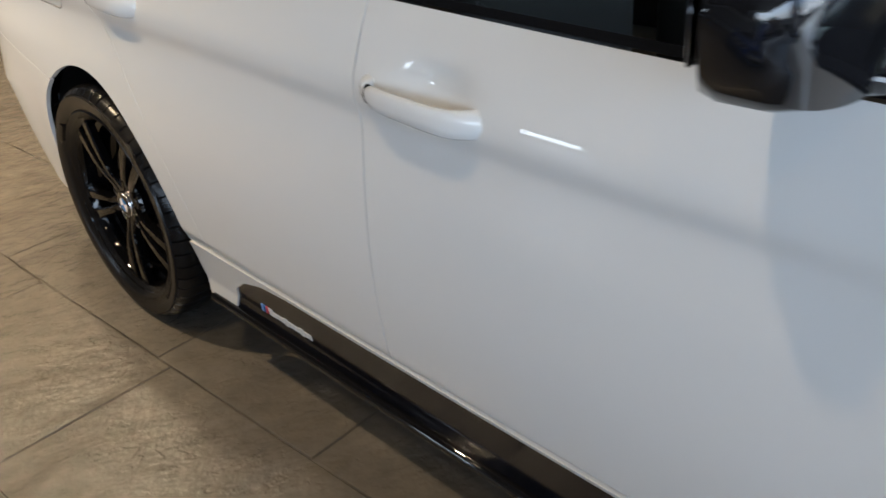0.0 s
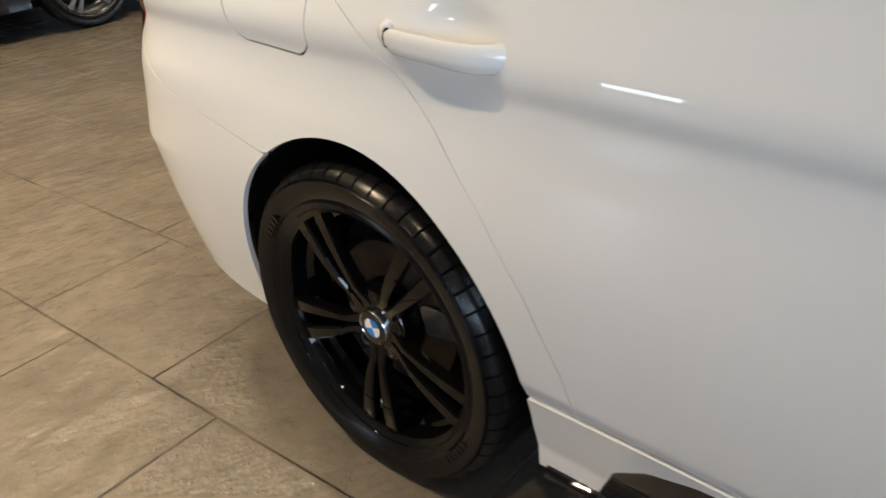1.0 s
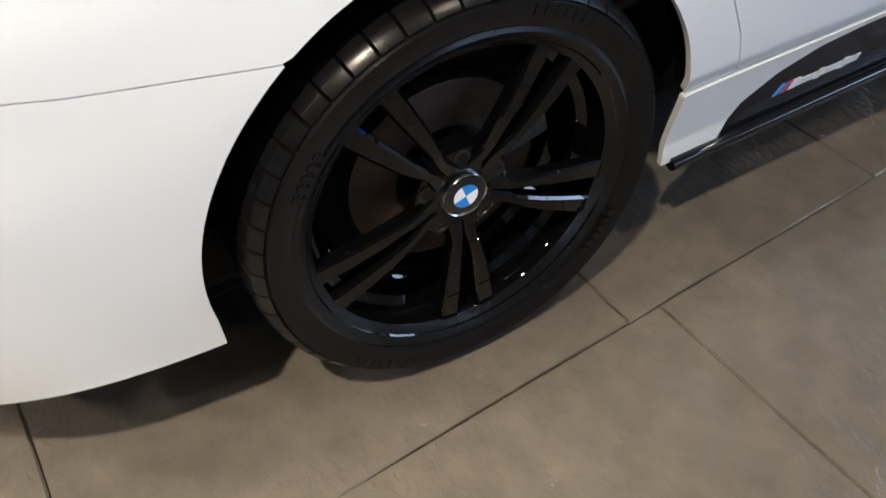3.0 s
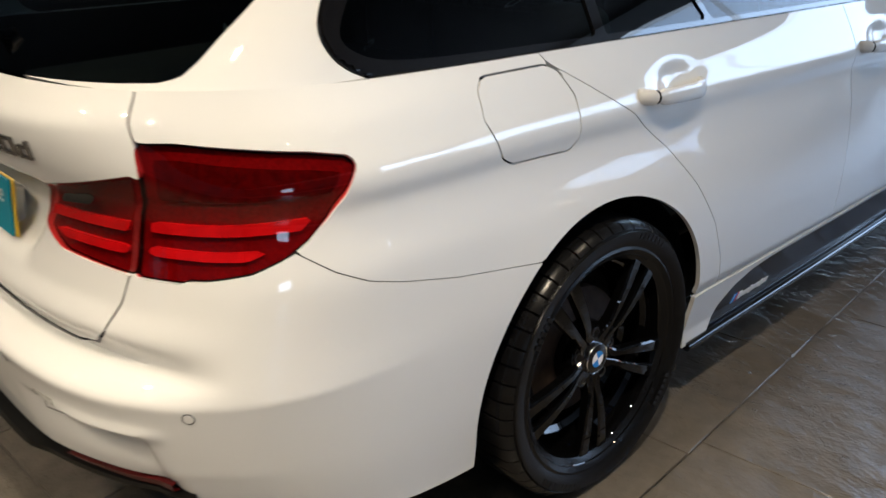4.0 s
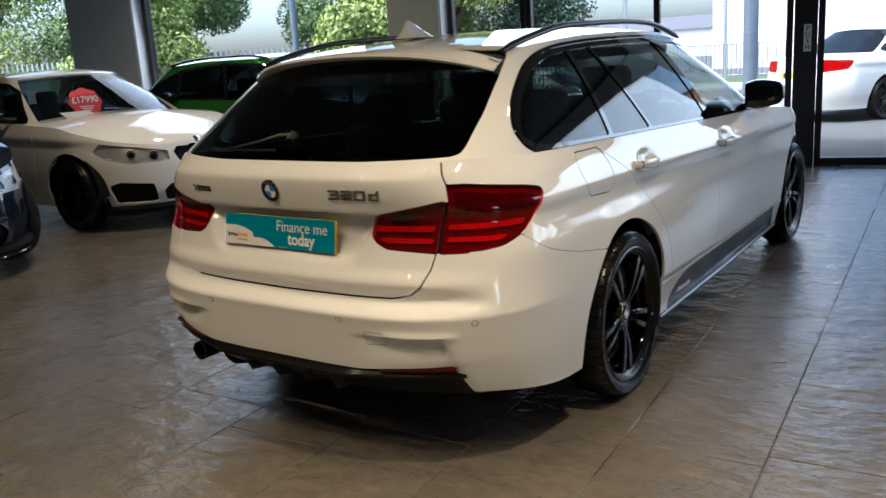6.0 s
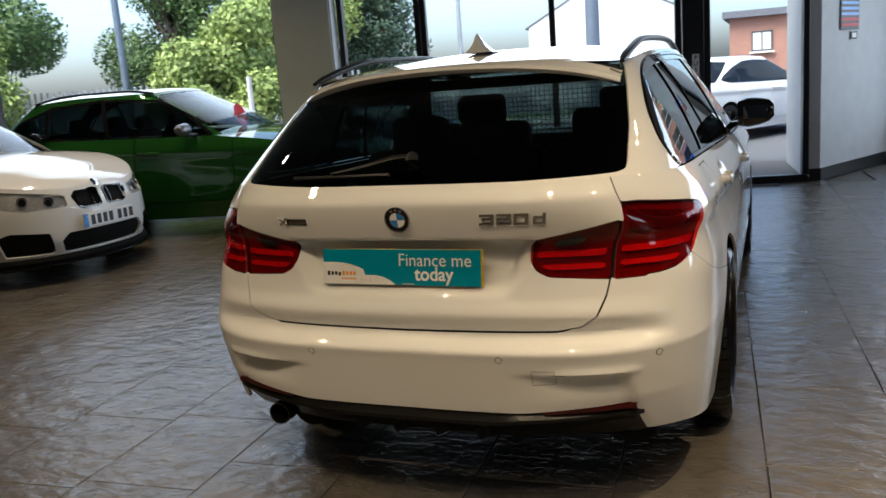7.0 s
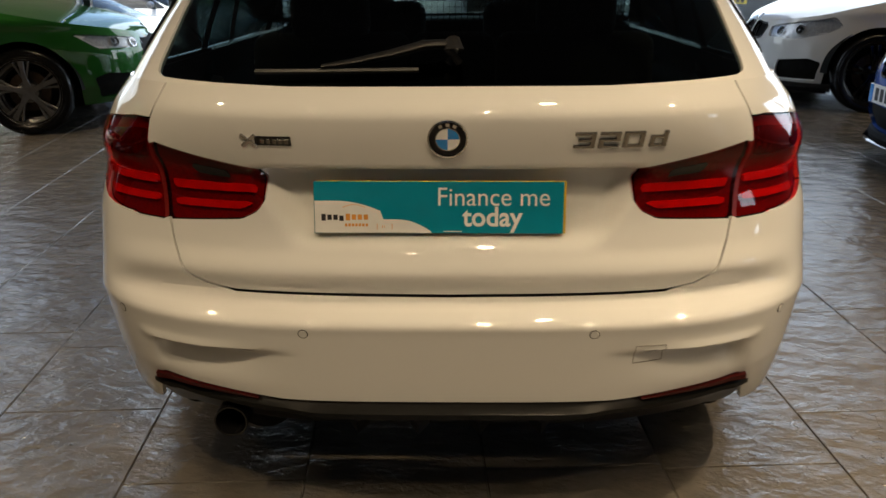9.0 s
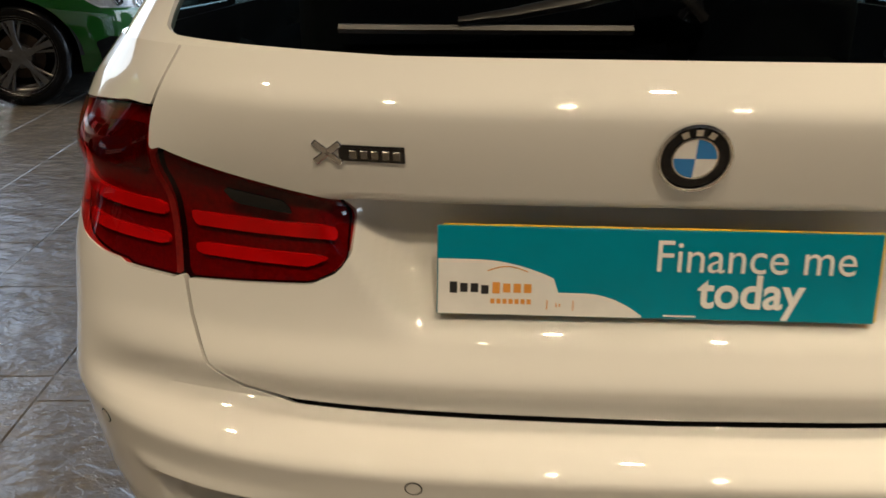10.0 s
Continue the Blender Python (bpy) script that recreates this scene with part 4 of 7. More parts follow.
    cuts = [((1.115, 1.02), (1.075, 1.34)), ((1.50, 1.00), (1.26, 1.34)), ((2.215, 0.98), (1.98, 1.345))]

    def line(k):
        (y0, z0), (y1, z1) = cuts[k]
        return CY - (y0 + (y1 - y0) * (CZ - z0) / (z1 - z0))

    w = (0.016, 0.011, 0.034)
    panes = [np.maximum(f_dlo + 0.004, line(0) + w[0]), np.maximum.reduce([f_dlo + 0.004, -line(0) + w[0], line(1) + w[1]]), np.maximum.reduce([f_dlo + 0.004, -line(1) + w[1], line(2) + w[2]]), np.maximum(f_dlo + 0.004, -line(2) + w[2])]
    trim = np.maximum.reduce([f_dlo - 0.027] + [-(p - 0.001) for p in panes])
    pair("window_trim", C.cut(trim, 0.002, 0.010), GLOSS_BLACK, car, "gloss black window surround")
    for k, p in enumerate(panes):
        for o in pair("side_window", C.cut(p, -0.003), TINT if k < 3 else CLEAR, car, "dark tinted side glass" if k < 3 else "clear front side glass"):
            o.visible_shadow = False
    rail = np.abs(f_dlo - 0.020) - 0.004
    for piece in islands(C.cut(rail, 0.006, 0.006)):
        pair("window_moulding", piece, GLOSS_BLACK, car, "raised black moulding round the side windows")
    rw = mk("rear_window", *both(C.cut(f_rear, -0.004)), TINT, car, "dark tinted rear window")
    sw = mk("windscreen", *both(C.cut(f_scr, -0.004)), CLEAR, car)
    rw.visible_shadow = sw.visible_shadow = False

    # roof spoiler over the rear window
    verts, faces = [], []
    n, m = 33, 9
    for i in range(n):
        a = i / (n - 1) * 2 - 1
        x = a * 0.575
        e = abs(a) ** 5
        crown = 0.045 * (1 - a * a)
        zt0 = 1.334 + crown
        y_tip = 0.475 + 0.075 * abs(a) ** 2.4 + 0.06 * e
        y_in = 0.70
        prof = [(y_in + 0.05, zt0 + 0.022), (y_in - 0.06, zt0 + 0.013), ((y_tip + y_in) / 2, zt0 + 0.006), (y_tip + 0.03, zt0 - 0.004), (y_tip + 0.004, zt0 - 0.010), (y_tip, zt0 - 0.020), (y_tip + 0.012, zt0 - 0.030), (y_tip + 0.06, zt0 - 0.034), (y_in - 0.02, zt0 - 0.036)]
        for y, z in prof:
            verts.append((x, y, z - 0.055 * e * 0.6))
    for i in range(n - 1):
        for j in range(m - 1):
            faces.append((i * m + j, (i + 1) * m + j, (i + 1) * m + j + 1, i * m + j + 1)[::-1])
    faces.append(tuple(range(m)))
    faces.append(tuple((n - 1) * m + j for j in range(m))[::-1])
    sp = mk("roof_spoiler", verts, faces, WHITE, car, "white roof spoiler above the rear window", angle=50)
    v, f = [], []
    for i, a in enumerate(np.linspace(-0.16, 0.16, 13)):
        yy = 0.478 + 0.06 * abs(a / 0.575) ** 2.4
        zz = 1.334 + 0.045 * (1 - (a / 0.575) ** 2) - 0.0205
        v += [(a, yy + 0.004, zz + 0.003), (a, yy - 0.0005, zz), (a, yy + 0.006, zz - 0.006)]
    for i in range(12):
        for j in range(2):
            f.append((i * 3 + j, i * 3 + 3 + j, i * 3 + 4 + j, i * 3 + 1 + j))
    mk("brake_light", v, f, DEEP_RED, sp, "third brake light strip")

    # roof rails
    for sgn in (1, -1):
        pts, rad = [], []
        for k, y in enumerate(np.linspace(0.68, 2.50, 30)):
            q = k / 29
            lift = 0.040 * min(1, 4.5 * min(q, 1 - q)) ** 0.8
            pts.append((sgn * 0.572, y, float(sh.roof(y)) + 0.004 + lift))
            rad.append(0.016 if 0 < k < 29 else 0.009)
        mk("roof_rail", *tube(pts, rad, 10, flat=0.75), SATIN_BLACK, car, "black roof rail", angle=60)
    # shark fin aerial
    v, f = [], []
    zz = 1.425
    for k, (y, w2, h) in enumerate([(0.90, 0.009, 0.060), (0.92, 0.013, 0.072), (0.96, 0.016, 0.058), (1.01, 0.024, 0.034), (1.06, 0.022, 0.014), (1.09, 0.004, 0.002)]):
        for q in range(13):
            a = math.pi * q / 12
            flare = (1 - math.sin(a)) ** 2
            v.append((math.cos(a) * (w2 * 0.9 + (0.040 - w2 * 0.3) * flare * min(1, h / 0.03)), y - 0.012 * flare * (k < 2), zz - 0.006 + math.sin(a) ** 1.1 * h))
    for i in range(5):
        for q in range(12):
            f.append((i * 13 + q, i * 13 + q + 1, i * 13 + 14 + q, i * 13 + 13 + q))
    f.append(tuple(range(13))[::-1])
    mk("aerial", v, f, WHITE, car, "white shark fin aerial", angle=60)

    # tail lamps: housing, bars, lens
    def lamp_zone(f, off, lo, hi, extra=0.0):
        return G.cut(np.maximum.reduce([f + 0.006 + extra, lo - Z, Z - hi]), off, 0.006)


    for sgn in (1, -1):
        pick = (lambda vf: vf) if sgn > 0 else mirrored
        for nm, f in (("inner_tail_lamp", f_in), ("outer_tail_lamp", f_out)):
            body = mk(nm, *pick(G.cut(f + 0.0005, -0.0120)), DEEP_RED, car, "red tail lamp with lit-looking bars")
            bars = [(0.776, 0.791, -0.006), (0.812, 0.829, -0.006)] if nm == "inner_tail_lamp" else [(0.780, 0.795, -0.006), (0.817, 0.834, -0.006)]
            for lo, hi, off in bars:
                mk("light_bar", *pick(lamp_zone(f, off, lo, hi, 0.012)), RED_BAR, body, "bright red light bar")
            if nm == "inner_tail_lamp":
                mk("reverse_lamp", *pick(G.cut(np.maximum.reduce([poly_sd(S, Z, [(sx(0.455), 0.843), (sx(0.53), 0.850), (sx(0.545), 0.872), (sx(0.46), 0.858)])]), 0.0017, 0.002)), GLOSS_BLACK, body, "clear reversing lamp")
            else:
                mk("indicator", *pick(G.cut(np.maximum.reduce([f + 0.022, 0.868 - Z]), -0.009, 0.006)), INDICATOR, body, "faceted red indicator field")
            ln = mk("lens", *pick(G.cut(f + 0.0007, 0.001)), RED_LENS, body, "glossy red lens")
            ln.visible_shadow = False

    # rear reflectors, diffuser, tow cover, sensors
    for sgn in (1, -1):
        v, f = [], []
        for k in range(15):
            q = k / 14
            x = 0.405 + 0.243 * q
            p = sh.low(np.array([sx(x)]), np.array([0.405]))[0]
            z1 = 0.366 + 0.022 * min(1, max(0, (x - 0.36) / 0.31)) - 0.003
            z0 = z1 - 0.005 - 0.010 * q
            for dy, z in ((0.012, z0), (0.000, z0 + 0.002), (-0.002, z1), (0.012, z1 + 0.002)):
                v.append((sgn * p[0], p[1] + dy, z))
        for k in range(14):
            for j in range(3):
                q = (k * 4 + j, k * 4 + j + 1, k * 4 + 5 + j, k * 4 + 4 + j)
                f.append(q if sgn < 0 else q[::-1])
        mk("rear_reflector", v, f, REFLECTOR, car, "thin red reflector in the bumper")
    # diffuser: a black skirt under the painted edge
    v, f = [], []
    n = 61
    for k in range(n):
        a = k / (n - 1) * 2 - 1
        x = a * 0.688
        ax = abs(x)
        p = sh.low(np.array([sx(ax)]), np.array([0.40]))[0]
        yb = p[1] + 0.004
        z_top = 0.364 + 0.012 * min(1, max(0, (ax - 0.36) / 0.31))
        cen = 1 - float(sstep(0.28, 0.36, ax))
        fin = 1.0 if any(abs(ax - c) < 0.008 for c in (0.075, 0.2)) else 0.0
        rows = [(yb + 0.020, z_top + 0.006), (yb + 0.006, z_top - 0.006), (yb - 0.004 - 0.012 * cen, z_top - 0.020), (yb - 0.004 - 0.016 * cen, z_top - 0.030), (yb + 0.014 - 0.012 * cen, z_top - 0.040),
                (yb + 0.05 - 0.028 * fin, 0.300), (yb + 0.10 - 0.05 * fin, 0.255), (yb + 0.30, 0.235)]
        for y, z in rows:
            v.append((x, y, z))
    for k in range(n - 1):
        for j in range(7):
            f.append((k * 8 + j, k * 8 + j + 1, k * 8 + 9 + j, k * 8 + 8 + j)[::-1])
    mk("diffuser", v, f, DIFFUSER, car, "black plastic diffuser under the bumper", angle=30)
    for x, z in ((0.288, 0.536), (0.700, 0.536)):
        for sgn in (1, -1):
            p, nrm = sh.panel_pts(sx(x), z, 0.0)
            m = Matrix.Translation(p) @ nrm.to_track_quat("X", "Z").to_matrix().to_4x4()
            vf = placed(lathe([(0.0, 0.0012), (0.0088, 0.0012), (0.0092, -0.001)], 24), m)
            ring = placed(lathe([(0.0094, -0.001), (0.0094, 0.0007), (0.0110, 0.0007), (0.0112, -0.001)], 24), m)
            if sgn < 0:
                vf, ring = mirrored(vf), mirrored(ring)
            o = mk("parking_sensor", *vf, WHITE, car)
            mk("sensor_ring", *ring, SATIN_BLACK, o, "dark ring round the sensor")
    q = [(0.375, 0.456), (0.437, 0.456), (0.437, 0.503), (0.375, 0.503)]
    ring = []
    for k in range(4):
        (a, b), (c, e) = q[k], q[(k + 1) % 4]
        ring += [sh.panel_pts(sx(a + (c - a) * i / 8), b + (e - b) * i / 8, 0.0003)[0] for i in range(8)]
    mk("tow_cover", *tube(ring, 0.0009, 6, closed=True), simple("shadow_gap", (0.18, 0.17, 0.15), 0.6), car, "thin joint of the tow eye cover")

    # exhaust
    ex = mk("exhaust_pipe", *placed(lathe([(0.030, -0.14), (0.036, -0.14), (0.038, 0.0), (0.0375, 0.004), (0.034, 0.004), (0.032, -0.004), (0.031, -0.10)], 32), Matrix.Translation((-0.495, 0.085, 0.285)) @ Matrix.Rotation(-math.pi / 2, 4, "Z")), GLOSS_BLACK, car, "round dark exhaust tailpipe")
    mk("pipe_bore", *placed(lathe([(0.0, -0.09), (0.0315, -0.09)], 24), Matrix.Translation((-0.495, 0.085, 0.285)) @ Matrix.Rotation(-math.pi / 2, 4, "Z")), DARK, ex)
    mk("silencer", *placed(lathe([(0.0, -0.10), (0.075, -0.10), (0.085, -0.13), (0.085, -0.50), (0.0, -0.5)], 24), Matrix.Translation((-0.45, 0.11, 0.27)) @ Matrix.Rotation(-math.pi / 2, 4, "Z")), DARK, ex)

    # round badge
    p, nrm = sh.panel_pts(0.002, 0.936, 0.0)
    nb = Vector((0, nrm.y, nrm.z)).normalized()
    right = Vector((1, 0, 0))
    up = nb.cross(right)

    def face(u, w, o):
        return Vector((0, p.y, p.z)) + right * u + up * w + nb * o

    if up.z < 0:
        up = -up

    def badge_ring(r0, r1, o, bulge=0.0):
        vv, ff = [], []
        c = 48
        for k in range(c):
            b = 2 * math.pi * k / c
            for r, oo in ((r0, o), (r1, o - bulge), (r1, 0.0)):
                vv.append(face(r * math.cos(b), r * math.sin(b), oo))
        for k in range(c):
            k2 = (k + 1) % c
            for j in range(2):
                ff.append((k * 3 + j, k2 * 3 + j, k2 * 3 + j + 1, k * 3 + j + 1)[::-1])
        return vv, ff

    bd = mk("badge", *badge_ring(0.0, 0.0385, 0.0045, 0.001), SILL_BLACK, car, "round black badge with a quartered blue and white disc")
    mk("badge_rim", *badge_ring(0.0375, 0.041, 0.0062, 0.001), CHROME, bd, "thin chrome rim")
    mk("badge_inner_rim", *badge_ring(0.0232, 0.0250, 0.0058, 0.0004), CHROME, bd, "thin chrome rim")
    for q in range(4):
        b = np.linspace(0, math.pi / 2, 9) + q * math.pi / 2
        vv = [face(0, 0, 0.0056)] + [face(0.0232 * math.cos(c), 0.0232 * math.sin(c), 0.0052) for c in b]
        mk("badge_quarter", vv, [tuple(range(10))[::-1]], WHITE_PLASTIC if q % 2 else ROUNDEL_BLUE, bd, smooth=False)

    for b in (2.05, 1.57, 1.09):
        vv = [face(r * math.cos(b + e), r * math.sin(b + e), 0.0056) for r, e in ((0.0275, -0.13), (0.0275, 0.13), (0.0350, 0.11), (0.0350, -0.11))]
        mk("badge_bar", vv, [(0, 3, 2, 1)], CHROME, bd, smooth=False)

    # lettering and side mark on the lid
    def lid_frame(x, z, out):
        p1, n1 = sh.panel_pts(sx(abs(x)), z, out)
        n1 = Vector((n1.x * (1 if x > 0 else -1), n1.y, n1.z))
        p1 = Vector((p1.x * (1 if x > 0 else -1), p1.y, p1.z))
        r1 = Vector((0, 0, 1)).cross(n1).normalized()
        r1 = r1 if r1.x > 0 else -r1
        u1 = n1.cross(r1)
        return Matrix.Translation(p1) @ Matrix((r1, u1, n1)).transposed().to_4x4()

    # squared-off figures: left, foot, width, height of each stroke in a unit cell
    FIGURES = {"3": ((0, 0.8, 1, 0.2), (0.2, 0.4, 0.8, 0.2), (0, 0, 1, 0.2), (0.77, 0.0, 0.23, 1)),
               "2": ((0, 0.8, 1, 0.2), (0, 0.4, 1, 0.2), (0, 0, 1, 0.2), (0.77, 0.4, 0.23, 0.6), (0, 0, 0.23, 0.6)),
               "0": ((0, 0.8, 1, 0.2), (0, 0, 1, 0.2), (0, 0, 0.23, 1), (0.77, 0, 0.23, 1)),
               "d": ((0, 0.55, 1, 0.18), (0, 0, 1, 0.18), (0, 0, 0.26, 0.73), (0.74, 0, 0.26, 1.0))}
    num = new("model_number")
    num.parent = car
    tagged(num, "dark chrome model number on the tailgate")
    for ch, cx, wd in (("3", 0.276, 0.043), ("2", 0.3265, 0.043), ("0", 0.376, 0.043), ("d", 0.428, 0.036)):
        number = []
        fr = lid_frame(cx, 0.931, 0.002) @ Matrix(((1, 0.10, 0, 0), (0, 1, 0, 0), (0, 0, 1, 0), (0, 0, 0, 1)))
        for q, (u0, w0, uw, wh) in enumerate(FIGURES[ch]):
            x0, z0 = (u0 - 0.5) * wd, (w0 - 0.5) * 0.034
            bm = box_bm(x0, x0 + uw * wd, z0, z0 + wh * 0.034, -0.004, 0.0022 + 0.0003 * q, 0.0012, 2)
            bm.verts.index_update()
            number.append(([tuple(fr @ w.co) for w in bm.verts], [[w.index for w in fc.verts] for fc in bm.faces]))
            bm.free()
        mk("digit" if ch != "d" else "letter", *joined(*number), DARK_CHROME, num, smooth=False)
    base = box_bm(-0.038, 0.038, -0.010, 0.010, -0.004, 0.0015, 0.001, 1)
    fr = lid_frame(-0.357, 0.929, 0.0005)
    mb = mk("side_mark", [tuple(fr @ w.co) for w in base.verts], [[w.index for w in fc.verts] for fc in base.faces], GLOSS_BLACK, car, "small dark and chrome mark on the tailgate", smooth=False)
    base.free()
    for q in range(5):
        fr = lid_frame(-0.378 + q * 0.0125, 0.929, 0.003)
        bm = box_bm(-0.0042, 0.0042, -0.0055, 0.0055, -0.004, 0.0012, 0.0008, 1)
        part("mark_bar", bm, DARK_CHROME, mb, smooth=False, m=fr)
    crossv = []
    for lean in (0.9, -0.9):
        bm = box_bm(-0.004, 0.004, -0.017, 0.017, -0.004, 0.002, 0.001, 1)
        mm = lid_frame(-0.408, 0.929, 0.001) @ Matrix.Rotation(lean, 4, "Z") @ Matrix.Diagonal((1, 1.2, 1, 1))
        crossv.append(([tuple(mm @ w.co) for w in bm.verts], [[w.index for w in fc.verts] for fc in bm.faces]))
        bm.free()
    mk("mark_cross", *joined(*crossv), CHROME, mb, "chrome cross strokes", smooth=False)

    # rear wiper
    gl = sh.cab(np.array([0.0]), np.array([0.06]))[0]

    def on_glass(x, v, o):
        k = np.array([sx(abs(x) * 1.02)])
        a, b = sh.cab(k, np.array([v]))[0], sh.cab(k, np.array([v + 0.02]))[0]
        d = Vector(b - a).normalized()
        nn = Vector((0, -d.z, d.y))
        return Vector((x, a[1], a[2])) + nn * o

    arm = [on_glass(0.004, 0.165, 0.030), on_glass(-0.05, 0.150, 0.034), on_glass(-0.12, 0.115, 0.028), on_glass(-0.20, 0.085, 0.022), on_glass(-0.26, 0.072, 0.018)]
    wp = mk("rear_wiper", *tube(arm, [0.017, 0.018, 0.016, 0.013, 0.008], 10, flat=0.55), SATIN_BLACK, car, "black rear wiper arm resting across the glass", angle=60)
    mk("wiper_blade", *tube([on_glass(x, 0.06 + 0.02 * (x + 0.38) , 0.010) for x in np.linspace(-0.40, -0.06, 8)], 0.006, 6), SATIN_BLACK, wp)
    mk("wiper_cap", *tube([on_glass(0.012, 0.115, 0.008), on_glass(0.012, 0.125, 0.034), on_glass(0.010, 0.17, 0.034)], [0.018, 0.021, 0.016], 10), SATIN_BLACK, wp, "wiper pivot cap", angle=60)

    # handles
    for (yh, zh), nm in zip(HANDLES, ("rear_door", "front_door")):
        door_handle(yh, zh - 0.008, sh, doors[nm][0], 1, WHITE)
        door_handle(yh, zh - 0.008, sh, doors[nm][1], -1, WHITE)

    # mirrors
    for sgn in (1, -1):
        v, f = [], []
        n, c = 9, 16
        for i in range(n):
            q = i / (n - 1)
            x = 0.855 + 0.185 * q
            hh = 0.078 * (1 - 0.42 * q ** 3) * (0.88 + 0.12 * min(1, 5 * q))
            dd = 0.055 * (1 - 0.35 * q ** 2)
            zc, yc = 1.030 + 0.010 * q, 2.79 + 0.005 * q
            if i == n - 1:
                hh, dd = hh * 0.7, dd * 0.7
            for k in range(c):
                b = 2 * math.pi * k / c
                cy, cz = math.cos(b), math.sin(b)
                sq = (abs(cy) ** 6 + abs(cz) ** 6) ** (-1 / 6)
                yy = dd * cy * sq * (1.25 if cy > 0 else 0.85)
                v.append((sgn * x, yc + yy - 0.0, zc + hh * cz * sq))
        for i in range(n - 1):
            for k in range(c):
                q4 = (i * c + k, i * c + (k + 1) % c, (i + 1) * c + (k + 1) % c, (i + 1) * c + k)
                f.append(q4 if sgn > 0 else q4[::-1])
        f.append(tuple((n - 1) * c + k for k in range(c)) if sgn > 0 else tuple((n - 1) * c + k for k in range(c))[::-1])
        f.append(tuple(range(c))[::-1] if sgn > 0 else tuple(range(c)))
        mir = mk("door_mirror", v, f, GLOSS_BLACK, car, "gloss black door mirror", angle=50)
        mk("mirror_foot", *tube([(sgn * 0.80, 2.86, 0.962), (sgn * 0.86, 2.84, 0.972), (sgn * 0.91, 2.81, 0.99)], [0.035, 0.028, 0.024], 10, flat=0.6), GLOSS_BLACK, mir)
        bm = box_bm(-0.062, 0.062, -0.002, 0.002, -0.036, 0.036, 0.0015, 1)
        # dark base colour stands in for the dim interior mirrored in the glass
        part("mirror_glass", bm, simple("mirror_glass_dark_reflection", (0.13, 0.135, 0.15), 0.02, 1, 0.01), mir, m=Matrix.Translation((sgn * 0.945, 2.746, 1.038)))

    wheel_wells(car, sh)
    proto = wheel_meshes(turn=-math.pi / 2 - 0.06)
    put_wheels(car, sh, proto, 0.838)
    for o in (*proto.children_recursive, proto):
        bpy.data.objects.remove(o)

    # underbody and cabin inside
    part("underbody", box_bm(-0.70, 0.70, 0.35, 4.3, 0.17, 0.30, 0.03), DARK, car)
    part("cabin_floor", box_bm(-0.74, 0.74, 0.45, 3.3, 0.42, 0.50, 0.02), FABRIC, car)
    part("load_cover", box_bm(-0.60, 0.60, 0.42, 1.22, 0.86, 0.885, 0.006), FABRIC, car, "black luggage cover")
    part("dashboard", box_bm(-0.70, 0.70, 2.95, 3.35, 0.55, 0.97, 0.05), SATIN_BLACK, car)
    part("headliner", box_bm(-0.55, 0.55, 0.67, 2.42, 1.290, 1.328, 0.012), FABRIC, car, "dark roof lining")
    mk("steering_wheel", *tube([(0.36 + 0.18 * math.cos(b), 2.80 - 0.06 * math.sin(b), 0.90 + 0.17 * math.sin(b)) for b in np.linspace(0, 2 * math.pi, 24, endpoint=False)], 0.016, 8, closed=True), SATIN_BLACK, car)
    for x, y, wd, tall in ((-0.37, 2.05, 0.25, 0.0), (0.37, 2.05, 0.25, 0.0), (-0.40, 1.28, 0.26, 0.04), (0.40, 1.28, 0.26, 0.04), (0.0, 1.28, 0.14, 0.0)):
        st = part("seat_back", box_bm(x - wd, x + wd, y - 0.07, y + 0.07, 0.50, 1.10 - 0.06 * (y < 1.5), 0.05, 3), FABRIC, car, "black car seat back")
        if x == 0.0:
            continue
        part("headrest", box_bm(x - 0.13, x + 0.13, y - 0.06, y + 0.03, 1.09 - 0.07 * (y < 1.5), 1.24 - 0.06 * (y < 1.5), 0.04, 3), FABRIC, st)
    # mesh guard behind the seats
    wires = []
    for k in range(60):
        x = -0.56 + 1.12 * k / 59
        wires.append(tube([(x, 1.185, 1.02), (x, 1.185, 1.33 - 0.03 * abs(x))], 0.0011, 4))
    for k in range(16):
        z = 1.03 + 0.019 * k
        wires.append(tube([(-0.56, 1.185, z), (0.56, 1.185, z)], 0.0011, 4))
    mk("luggage_guard", *joined(*wires), SATIN_BLACK, car, "fine wire luggage guard")
    return car, sh


